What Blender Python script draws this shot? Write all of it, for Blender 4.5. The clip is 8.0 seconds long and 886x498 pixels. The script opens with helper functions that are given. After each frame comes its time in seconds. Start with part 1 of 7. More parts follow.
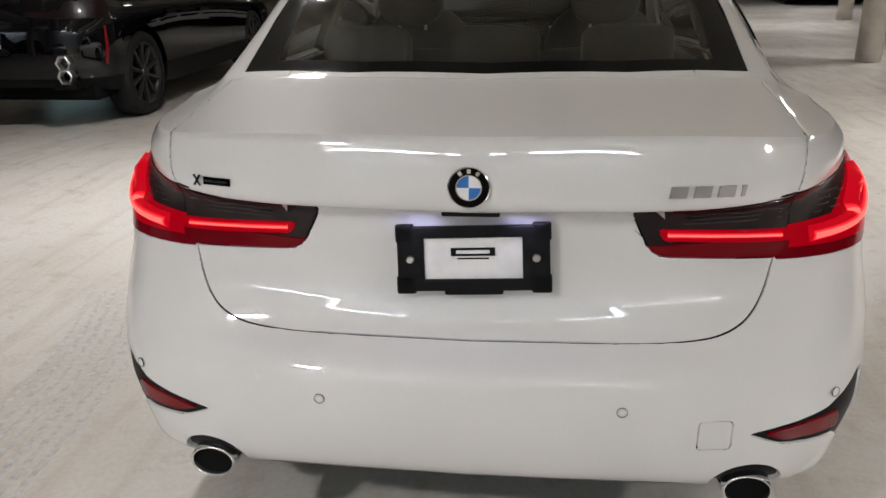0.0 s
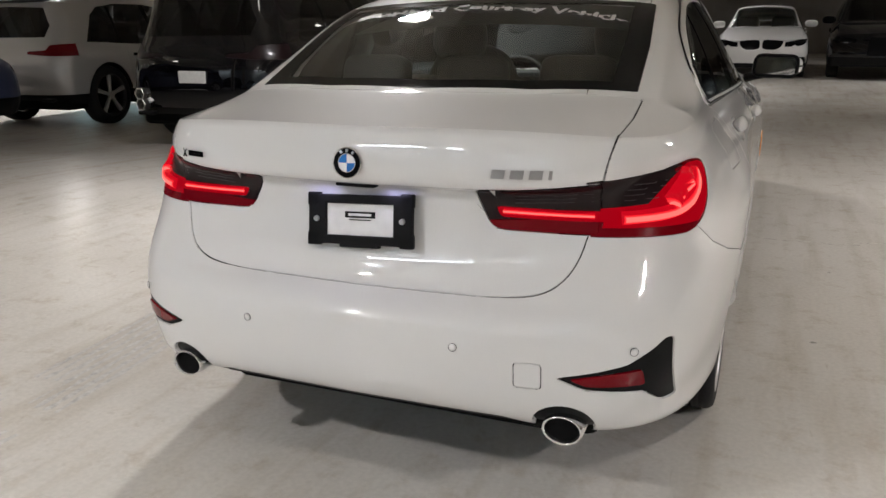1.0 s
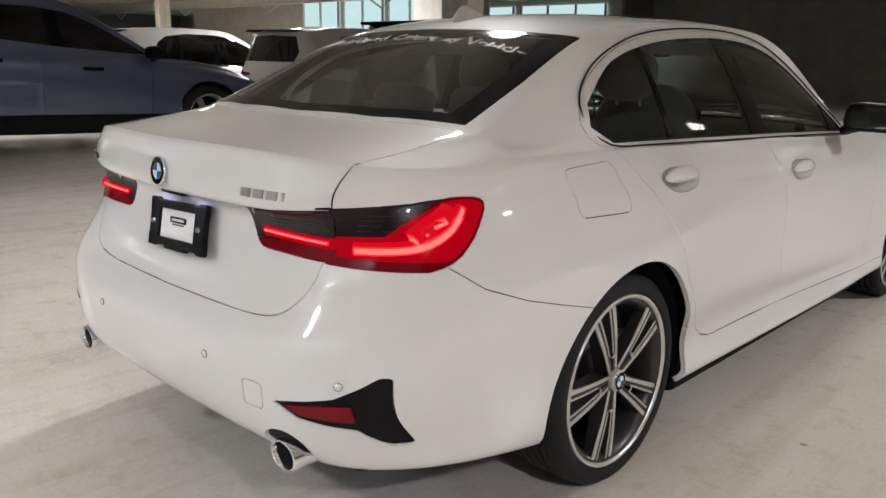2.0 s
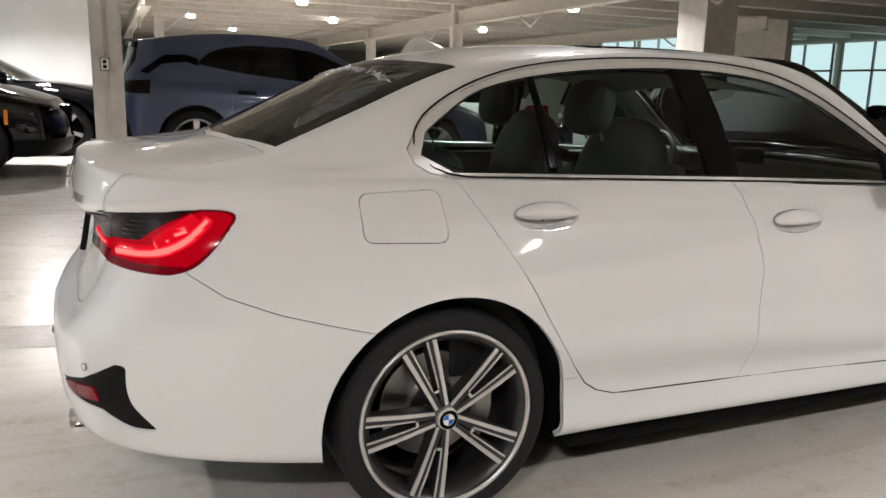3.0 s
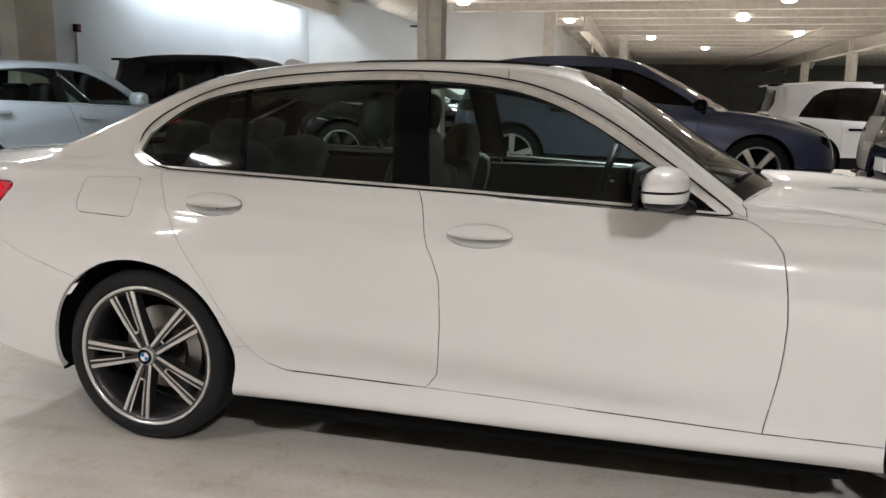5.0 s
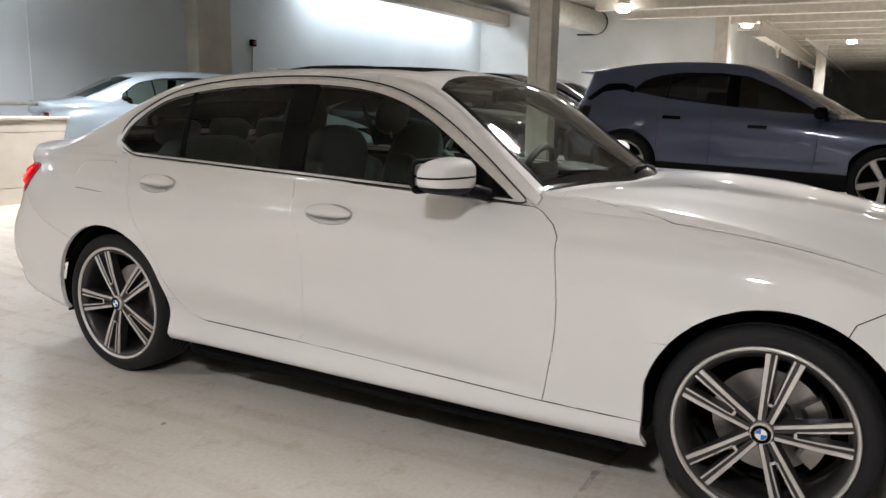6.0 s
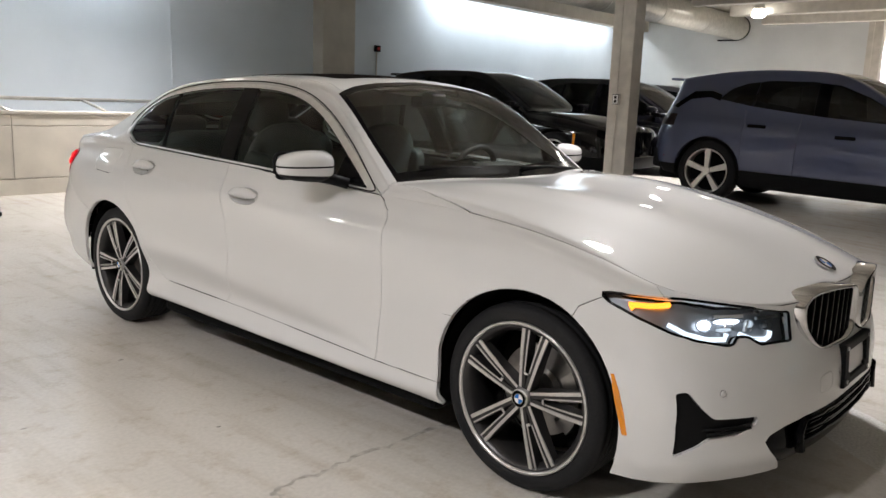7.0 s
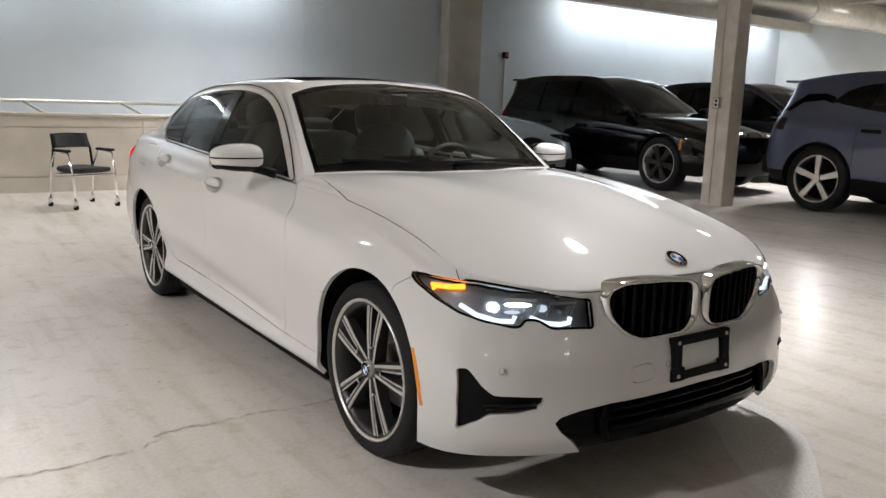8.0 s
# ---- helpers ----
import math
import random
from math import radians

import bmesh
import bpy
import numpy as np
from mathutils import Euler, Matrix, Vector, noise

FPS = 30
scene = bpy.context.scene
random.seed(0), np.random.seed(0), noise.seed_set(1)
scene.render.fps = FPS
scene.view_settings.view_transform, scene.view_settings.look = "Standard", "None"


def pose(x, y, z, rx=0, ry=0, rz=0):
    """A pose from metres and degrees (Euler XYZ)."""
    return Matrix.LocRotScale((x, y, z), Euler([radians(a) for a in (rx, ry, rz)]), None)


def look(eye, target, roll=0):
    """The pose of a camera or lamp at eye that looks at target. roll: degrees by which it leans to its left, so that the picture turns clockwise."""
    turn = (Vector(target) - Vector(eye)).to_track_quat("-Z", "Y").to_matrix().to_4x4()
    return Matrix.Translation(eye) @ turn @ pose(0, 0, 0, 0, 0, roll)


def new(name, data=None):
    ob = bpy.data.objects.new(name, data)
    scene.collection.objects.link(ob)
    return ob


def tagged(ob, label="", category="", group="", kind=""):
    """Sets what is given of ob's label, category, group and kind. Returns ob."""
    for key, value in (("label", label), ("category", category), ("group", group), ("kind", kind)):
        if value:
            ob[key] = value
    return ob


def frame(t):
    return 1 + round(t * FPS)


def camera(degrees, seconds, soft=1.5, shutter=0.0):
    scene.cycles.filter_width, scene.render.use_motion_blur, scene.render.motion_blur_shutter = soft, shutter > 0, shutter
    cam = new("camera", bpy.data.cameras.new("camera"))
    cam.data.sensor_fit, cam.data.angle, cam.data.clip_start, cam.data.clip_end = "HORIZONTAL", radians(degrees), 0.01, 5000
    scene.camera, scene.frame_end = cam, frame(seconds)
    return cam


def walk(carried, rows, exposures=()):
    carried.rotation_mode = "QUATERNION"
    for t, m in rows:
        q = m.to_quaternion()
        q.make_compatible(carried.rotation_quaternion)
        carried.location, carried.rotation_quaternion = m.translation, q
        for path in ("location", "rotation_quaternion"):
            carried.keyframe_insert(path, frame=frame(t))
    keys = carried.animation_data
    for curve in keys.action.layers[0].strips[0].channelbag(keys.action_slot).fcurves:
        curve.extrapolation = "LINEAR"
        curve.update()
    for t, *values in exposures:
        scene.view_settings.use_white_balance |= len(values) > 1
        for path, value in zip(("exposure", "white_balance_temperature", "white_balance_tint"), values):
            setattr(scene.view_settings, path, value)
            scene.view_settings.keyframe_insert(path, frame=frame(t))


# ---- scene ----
import mathutils
import mathutils.kdtree

cam = camera(58.5, 8.0)
PATH = [
    (0, (0.107, -2.386, 1.362), (-0.119, -0.523, 0.671), -1.0),
    (0.5, (0.444, -2.661, 1.330), (-0.006, -0.811, 0.718), -1.4),
    (1, (0.945, -2.686, 1.304), (0.209, -0.914, 0.744), -0.9),
    (1.5, (1.492, -2.396, 1.297), (0.449, -0.768, 0.784), 0.1),
    (1.7, (1.707, -2.243, 1.290), (0.543, -0.696, 0.791), 0.6),
    (2.8, (2.676, -1.109, 1.258), (0.94, -0.202, 0.851), 1.1),
    (3, (2.818, -0.873, 1.271), (1.017, -0.1, 0.873), 1.4),
    (3.5, (3.055, -0.244, 1.268), (1.145, 0.209, 0.884), 1.6),
    (4, (3.227, 0.409, 1.271), (1.268, 0.547, 0.891), 1.6),
    (4.5, (3.313, 1.068, 1.275), (1.357, 0.904, 0.887), 1.4),
    (4.7, (3.324, 1.337, 1.288), (1.383, 1.045, 0.904), 1.2),
    (5.8, (3.299, 2.806, 1.303), (1.528, 1.952, 0.938), 1.0),
    (6, (3.277, 3.082, 1.289), (1.554, 2.135, 0.925), 1.1),
    (6.5, (3.172, 3.729, 1.294), (1.566, 2.594, 0.93), 1.6),
    (7, (2.979, 4.334, 1.321), (1.499, 3.04, 0.955), 2.1),
    (7.5, (2.688, 4.867, 1.325), (1.37, 3.407, 0.961), 2.1),
    (8, (2.278, 5.305, 1.32), (1.134, 3.705, 0.957), 1.9),
]
walk(cam, [(t, look(eye, target, roll)) for t, eye, target, roll in PATH], [(0, -.13), (.8, -.08), (1.5, .05), (3, .27), (4.5, .27), (6, .16), (7, .10), (8, .10)])

# ---------------------------------------------------------------- light
world = bpy.data.worlds.new("world")
world.use_nodes = True
scene.world = world
wn = world.node_tree.nodes
wn["Background"].inputs["Color"].default_value = (0.75, 0.8, 0.9, 1)
wn["Background"].inputs["Strength"].default_value = 0.01


def lamp(name, x, y, z, sx, sy, watts, colour=(1.0, 0.965, 0.95), turn=(0, 0, 0)):
    data = bpy.data.lights.new(name, "AREA")
    data.shape, data.size, data.size_y, data.energy, data.color = "RECTANGLE", sx, sy, watts, colour
    ob = new(name, data)
    ob.matrix_basis = pose(x, y, z, *turn)
    return ob


# ---------------------------------------------------------------- materials
def material(name):
    m = bpy.data.materials.new(name)
    m.use_nodes = True
    nt = m.node_tree
    return m, nt, nt.nodes["Principled BSDF"]


def link(nt, a, b):
    nt.links.new(a, b)


def tex_noise(nt, scale, detail=4.0, coords="Object"):
    tc = nt.nodes.new("ShaderNodeTexCoord")
    n = nt.nodes.new("ShaderNodeTexNoise")
    n.inputs["Scale"].default_value, n.inputs["Detail"].default_value = scale, detail
    link(nt, tc.outputs[coords], n.inputs["Vector"])
    return n


def ramp(nt, fac, stops):
    r = nt.nodes.new("ShaderNodeValToRGB")
    el = r.color_ramp.elements
    while len(el) < len(stops):
        el.new(0.5)
    for e, (p, c) in zip(el, stops):
        e.position, e.color = p, (*c, 1)
    link(nt, fac, r.inputs["Fac"])
    return r


def bump(nt, bsdf, height, strength=0.2, distance=0.01):
    b = nt.nodes.new("ShaderNodeBump")
    b.inputs["Strength"].default_value, b.inputs["Distance"].default_value = strength, distance
    link(nt, height, b.inputs["Height"])
    link(nt, b.outputs["Normal"], bsdf.inputs["Normal"])


def plain(name, colour, rough=0.5, metal=0.0, coat=0.0, grain=0.0, scale=30.0, spec=0.5):
    """A surface with slight variation of tone and gloss at two scales."""
    m, nt, b = material(name)
    b.inputs["Roughness"].default_value, b.inputs["Metallic"].default_value = rough, metal
    b.inputs["Coat Weight"].default_value, b.inputs["Coat Roughness"].default_value = coat, 0.03
    b.inputs["Specular IOR Level"].default_value, b.inputs["Coat IOR"].default_value = spec, 1.4
    n = tex_noise(nt, scale)
    k = 0.06 + grain
    lo, hi = [max(0, c * (1 - k)) for c in colour], [min(1, c * (1 + k)) for c in colour]
    r = ramp(nt, n.outputs["Fac"], [(0.3, lo), (0.7, hi)])
    link(nt, r.outputs["Color"], b.inputs["Base Color"])
    if grain:
        bump(nt, b, n.outputs["Fac"], min(1.0, grain * 2), 0.004)
    return m


def car_paint(name, colour, metal=0.0, rough=0.3, spec=0.5, ior=1.5):
    m, nt, b = material(name)
    b.inputs["Roughness"].default_value, b.inputs["Metallic"].default_value = rough, metal
    b.inputs["Coat Weight"].default_value, b.inputs["Coat Roughness"].default_value = 1.0, 0.02
    b.inputs["Coat IOR"].default_value, b.inputs["Specular IOR Level"].default_value = ior, spec
    n = tex_noise(nt, 900.0, 1.0)
    lo, hi = [c * 0.97 for c in colour], [min(1, c * 1.03) for c in colour]
    r = ramp(nt, n.outputs["Fac"], [(0.35, lo), (0.65, hi)])
    link(nt, r.outputs["Color"], b.inputs["Base Color"])
    n2 = tex_noise(nt, 60.0, 2.0)
    bump(nt, b, n2.outputs["Fac"], 0.003, 0.001)
    return m


def glass(name, tint, ior=1.52):
    m, nt, b = material(name)
    nt.nodes.remove(b)
    out = nt.nodes["Material Output"]
    mix = nt.nodes.new("ShaderNodeMixShader")
    tr, gl = nt.nodes.new("ShaderNodeBsdfTransparent"), nt.nodes.new("ShaderNodeBsdfGlossy")
    fr = nt.nodes.new("ShaderNodeFresnel")
    fr.inputs["IOR"].default_value = ior
    tr.inputs["Color"].default_value = (*tint, 1)
    gl.inputs["Roughness"].default_value = 0.01
    n = tex_noise(nt, 4.0, 3.0)
    rr = ramp(nt, n.outputs["Fac"], [(0.4, (0.005,) * 3), (0.75, (0.06,) * 3)])
    link(nt, rr.outputs["Color"], gl.inputs["Roughness"])
    link(nt, fr.outputs["Fac"], mix.inputs["Fac"])
    link(nt, tr.outputs["BSDF"], mix.inputs[1])
    link(nt, gl.outputs["BSDF"], mix.inputs[2])
    link(nt, mix.outputs["Shader"], out.inputs["Surface"])
    return m


def glowing(name, colour, strength, base=(0.02, 0.02, 0.02), spec=0.5):
    m, nt, b = material(name)
    b.inputs["Base Color"].default_value = (*base, 1)
    b.inputs["Emission Color"].default_value = (*colour, 1)
    b.inputs["Emission Strength"].default_value = strength
    b.inputs["Roughness"].default_value = 0.15
    b.inputs["Specular IOR Level"].default_value = spec
    return m


WHITE = car_paint("white_paint", (0.725, 0.725, 0.72), 0.03, 0.5, 0.1, 1.62)
BLACKPAINT = car_paint("black_paint", (0.002, 0.002, 0.0028), 0.0, 0.3, 0.0, 1.52)
BLUEPAINT = car_paint("blue_grey_paint", (0.07, 0.086, 0.165), 0.35, 0.32)
SILVERPAINT = car_paint("silver_paint", (0.50, 0.485, 0.475), 0.25, 0.32)
PALEBLUE = car_paint("pale_blue_paint", (0.26, 0.32, 0.37), 0.4, 0.32)
GREYPAINT = car_paint("grey_paint", (0.10, 0.10, 0.11), 0.4, 0.32)
GLASS = glass("tinted_glass", (0.74, 0.85, 0.81), 1.36)
WSGLASS = glass("windscreen_glass", (0.84, 0.90, 0.87))
DARKGLASS = glass("privacy_glass", (0.06, 0.065, 0.065), 1.45)
RUBBER = plain("tyre_rubber", (0.013, 0.013, 0.014), 0.7, grain=0.1, scale=120, spec=0.25)
BLACKGLOSS = plain("gloss_black_trim", (0.003, 0.003, 0.0035), 0.12, coat=0.10, spec=0.06)
ROOFGLASS = plain("dark_sunroof_glass", (0.012, 0.010, 0.009), 0.5, spec=0.0)
BLACKPLASTIC = plain("black_plastic", (0.007, 0.007, 0.0075), 0.5, grain=0.06, scale=200, spec=0.12)
DARKVOID = plain("dark_underbody", (0.005, 0.005, 0.005), 0.8, spec=0.1)
CHROME = plain("chrome", (0.82, 0.82, 0.83), 0.08, 1.0)
SATIN = plain("satin_aluminium", (0.62, 0.61, 0.6), 0.28, 1.0)
TRIMSATIN = plain("bright_satin_trim", (0.80, 0.80, 0.80), 0.30, 0.75)
RIMFACE = plain("machined_rim_face", (0.66, 0.65, 0.64), 0.34, 0.8)
RIMDARK = plain("dark_rim_paint", (0.045, 0.043, 0.043), 0.35, 0.5)
DISC = plain("brake_disc_steel", (0.33, 0.32, 0.31), 0.35, 1.0, grain=0.05)
INTERIOR = plain("grey_leather", (0.050, 0.052, 0.050), 0.55, grain=0.12, scale=90)
INTDARK = plain("black_interior", (0.016, 0.016, 0.017), 0.6, grain=0.1, scale=90)
LENSDARK = plain("smoked_lens", (0.010, 0.004, 0.005), 0.3, coat=0.25, spec=0.2)
LAMPGREY = plain("lamp_housing_grey", (0.24, 0.25, 0.27), 0.3, 0.5, coat=0.5)
LENSRIB = plain("smoked_lens_rib", (0.05, 0.042, 0.045), 0.3)
REDLENS = plain("red_lens", (0.17, 0.003, 0.008), 0.15, coat=0.25, spec=0.2)
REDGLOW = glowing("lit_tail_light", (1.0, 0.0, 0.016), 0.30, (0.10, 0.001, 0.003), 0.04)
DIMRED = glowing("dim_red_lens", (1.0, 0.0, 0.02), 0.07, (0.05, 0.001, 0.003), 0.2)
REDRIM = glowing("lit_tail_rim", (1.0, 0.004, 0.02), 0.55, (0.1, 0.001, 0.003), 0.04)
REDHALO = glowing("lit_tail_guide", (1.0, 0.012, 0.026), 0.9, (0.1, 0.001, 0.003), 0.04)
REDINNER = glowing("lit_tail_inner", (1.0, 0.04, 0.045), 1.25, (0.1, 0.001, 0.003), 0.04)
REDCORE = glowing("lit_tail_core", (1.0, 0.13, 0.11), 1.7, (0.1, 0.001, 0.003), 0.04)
WHITEGLOW = glowing("lit_headlight", (0.80, 0.90, 1.0), 1.5)
LEDGLOW = glowing("lit_led", (0.80, 0.89, 1.0), 6.0)
AMBERGLOW = glowing("lit_turn_signal", (1.0, 0.28, 0.02), 3.0)
AMBER = plain("amber_reflector", (0.78, 0.27, 0.015), 0.2, coat=0.8)
BADGEBLUE = plain("badge_blue", (0.02, 0.17, 0.55), 0.2, coat=1.0)
BADGEWHITE = plain("badge_white", (0.8, 0.82, 0.84), 0.2, coat=1.0)
LETTERS = plain("white_letters", (0.88, 0.88, 0.87), 0.4)
GREYLETTERS = plain("satin_letters", (0.42, 0.42, 0.43), 0.3, 0.9)
PLATEWHITE = plain("plate_white", (0.78, 0.78, 0.77), 0.4)

# ---------------------------------------------------------------- mesh helpers
def mesh_ob(name, verts, faces, mat=None, parent=None, label="", smooth=True):
    me = bpy.data.meshes.new(name)
    me.from_pydata([tuple(map(float, v)) for v in verts], [], [tuple(f) for f in faces])
    if mat:
        me.materials.append(mat)
    me.polygons.foreach_set("use_smooth", [smooth] * len(me.polygons))
    ob = new(name, me)
    ob.parent = parent
    return tagged(ob, label)


def part(name, bm, mat, parent=None, label="", smooth=False):
    bmesh.ops.recalc_face_normals(bm, faces=bm.faces)
    me = bpy.data.meshes.new(name)
    bm.to_mesh(me)
    bm.free()
    me.materials.append(mat)
    me.polygons.foreach_set("use_smooth", [smooth] * len(me.polygons))
    ob = new(name, me)
    ob.parent = parent
    return tagged(ob, label)


def empty(name, m=None):
    ob = new(name)
    ob.empty_display_size = 0.1
    if m is not None:
        ob.matrix_basis = m
    return ob


def box_bm(x0, y0, z0, x1, y1, z1, bevel=0.0, seg=2, bm=None):
    bm = bm or bmesh.new()
    r = bmesh.ops.create_cube(bm, size=1.0)
    m = Matrix.Translation(((x0 + x1) / 2, (y0 + y1) / 2, (z0 + z1) / 2)) @ Matrix.Diagonal((x1 - x0, y1 - y0, z1 - z0, 1))
    bmesh.ops.transform(bm, matrix=m, verts=r["verts"])
    if bevel:
        es = list({e for v in r["verts"] for e in v.link_edges})
        bmesh.ops.bevel(bm, geom=es, offset=bevel, segments=seg, profile=0.5, affect="EDGES")
    return bm


def cyl_bm(r0, r1, depth, n=24, m=None, bm=None):
    bm = bm or bmesh.new()
    r = bmesh.ops.create_cone(bm, cap_ends=True, segments=n, radius1=r0, radius2=r1, depth=depth)
    if m is not None:
        bmesh.ops.transform(bm, matrix=m, verts=r["verts"])
    return bm


def tube(name, pts, radius, mat, parent=None, label="", n=8, closed=False):
    """A round bar along points."""
    pts = [Vector(p) for p in pts]
    verts, faces, k = [], [], len(pts)
    for i, p in enumerate(pts):
        a, b = pts[(i - 1) % k if closed else max(i - 1, 0)], pts[(i + 1) % k if closed else min(i + 1, k - 1)]
        d = (b - a).normalized()
        u = d.cross(Vector((0.13, 0.21, 1.0)) if abs(d.z) < 0.9 else Vector((1, 0.1, 0))).normalized()
        w = d.cross(u)
        verts += [p + radius * (math.cos(q) * u + math.sin(q) * w) for q in [2 * math.pi * j / n for j in range(n)]]
    for i in range(k if closed else k - 1):
        j2 = (i + 1) % k
        faces += [(i * n + j, i * n + (j + 1) % n, j2 * n + (j + 1) % n, j2 * n + j) for j in range(n)]
    if not closed:
        faces += [tuple(range(n))[::-1], tuple((k - 1) * n + j for j in range(n))]
    return mesh_ob(name, verts, faces, mat, parent, label)


def lathe(profile, n=48, axis="x"):
    """Verts and faces of a profile of (radius, offset) turned round the x axis; the profile is open."""
    verts, faces, k = [], [], len(profile)
    for i in range(n):
        a = 2 * math.pi * i / n
        verts += [(o, r * math.cos(a), r * math.sin(a)) for r, o in profile]
    for i in range(n):
        j = (i + 1) % n
        faces += [(i * k + q, i * k + q + 1, j * k + q + 1, j * k + q) for q in range(k - 1)]
    return verts, faces


# ---------------------------------------------------------------- body surfaces of a car
def spline(points, count=None, at=None):
    """Points on a smooth curve near the given ones (half-way between a cubic B-spline and interpolation)."""
    P = np.asarray(points, float)

    def bs(C, t):
        E = np.vstack([2 * C[0] - C[1], C, 2 * C[-1] - C[-2]])
        i = np.clip(t.astype(int), 0, len(C) - 2)
        u = (t - i)[:, None]
        a, b, c, d = E[i], E[i + 1], E[i + 2], E[i + 3]
        return ((1 - u) ** 3 * a + (3 * u**3 - 6 * u**2 + 4) * b + (-3 * u**3 + 3 * u**2 + 3 * u + 1) * c + u**3 * d) / 6

    k = np.arange(len(P), dtype=float)
    C = P.copy()
    for _ in range(3):
        C = C + 0.8 * (P - bs(C, k))
    t = np.linspace(0, len(P) - 1, count) if at is None else np.asarray(at, float)
    return bs(C, t)


def grid_faces(ids):
    a = np.asarray(ids)
    return [(int(a[i, j]), int(a[i + 1, j]), int(a[i + 1, j + 1]), int(a[i, j + 1])) for i in range(a.shape[0] - 1) for j in range(a.shape[1] - 1)]


def car_surface(rows, house, j_rear, j_front, n=26, m=64, nv=62, ng=None, hood_pow=2.4, deck_pow=0.8):
    """The right half of a car body as one welded mesh. rows: the belt of the body, from bottom edge to belt line, each a curve
    from the rear's middle round the side to the front's middle. house: curves of the greenhouse from the belt line (left out, taken
    from rows) up to the middle of the roof, from the rear window's foot to the windscreen's foot. Returns vertices and faces."""
    rows = np.array(rows, float)
    last = rows.shape[1] - 1
    s = np.concatenate([np.linspace(0, j_rear, n)[:-1], np.linspace(j_rear, j_front, m), np.linspace(j_front, last, n)[1:]])
    along = np.array([spline(r, at=s) for r in rows])
    wrap = np.array([spline(along[:, j], count=nv) for j in range(along.shape[1])])  # s, v, xyz
    belt = wrap[:, -1]
    kk = np.linspace(0, len(house[0]) - 1, m)
    gh = np.array([belt[n - 1:n - 1 + m]] + [spline(h, at=kk) for h in house])
    green = np.array([spline(gh[:, k], count=n) for k in range(m)])  # k, v, xyz
    green[:, 0] = belt[n - 1:n - 1 + m]
    verts = [wrap.reshape(-1, 3)]
    wid = np.arange(wrap.shape[0] * nv).reshape(-1, nv)
    base = wid.size
    gid = np.empty((m, n), int)
    gid[:, 0] = wid[n - 1:n - 1 + m, -1]
    gid[:, 1:] = base + np.arange(m * (n - 1)).reshape(m, n - 1)
    verts.append(green[:, 1:].reshape(-1, 3))
    base += m * (n - 1)
    faces = grid_faces(wid) + grid_faces(gid)
    kinds = [0] * (len(wid) - 1) * (nv - 1) + [1] * (m - 1) * (n - 1)
    for end in ("deck", "hood"):
        A = green[0] if end == "deck" else green[-1]
        aid = gid[0] if end == "deck" else gid[-1]
        B = belt[:n][::-1] if end == "deck" else belt[-n:]
        bid = wid[:n, -1][::-1] if end == "deck" else wid[-n:, -1]
        nb = 34
        ids = np.empty((nb, n), int)
        P = np.empty((nb, n, 3))
        for q in range(nb):
            b = q / (nb - 1)
            b = 1 - (1 - b) ** 1.3
            P[q] = A + (B - A) * b
            e = hood_pow if end == "hood" else deck_pow
            P[q, :, 2] = A[:, 2] + (B[:, 2] - A[:, 2]) * b**e
        ids[0], ids[-1] = aid, bid
        inner = np.arange((nb - 2) * (n - 1)).reshape(nb - 2, n - 1) + base
        ids[1:-1, 1:] = inner
        ids[1:-1, 0] = aid[0]
        base += inner.size
        verts.append(P[1:-1, 1:].reshape(-1, 3))
        f = grid_faces(ids)
        faces += [tuple(dict.fromkeys(q)) for q in ([x[::-1] for x in f] if end == "deck" else f)]
        kinds += [2 if end == "deck" else 3] * len(f)
    V = np.vstack(verts)
    V[np.abs(V[:, 0]) < 1e-4, 0] = 0
    return V, faces, kinds


def inside(poly, a, b):
    """Which of the points (a, b) lie in the polygon."""
    poly = np.asarray(poly, float)
    a, b = np.asarray(a), np.asarray(b)
    x0, y0 = poly[:, 0], poly[:, 1]
    x1, y1 = np.roll(x0, -1), np.roll(y0, -1)
    hit = np.zeros(a.shape, bool)
    for p, q, r, t in zip(x0, y0, x1, y1):
        if q != t:
            c = (q > b) != (t > b)
            hit ^= c & (a < (r - p) * (b - q) / (t - q) + p)
    return hit


AX = {"side": (1, 2, 0), "end": (0, 2, 1), "top": (0, 1, 2)}


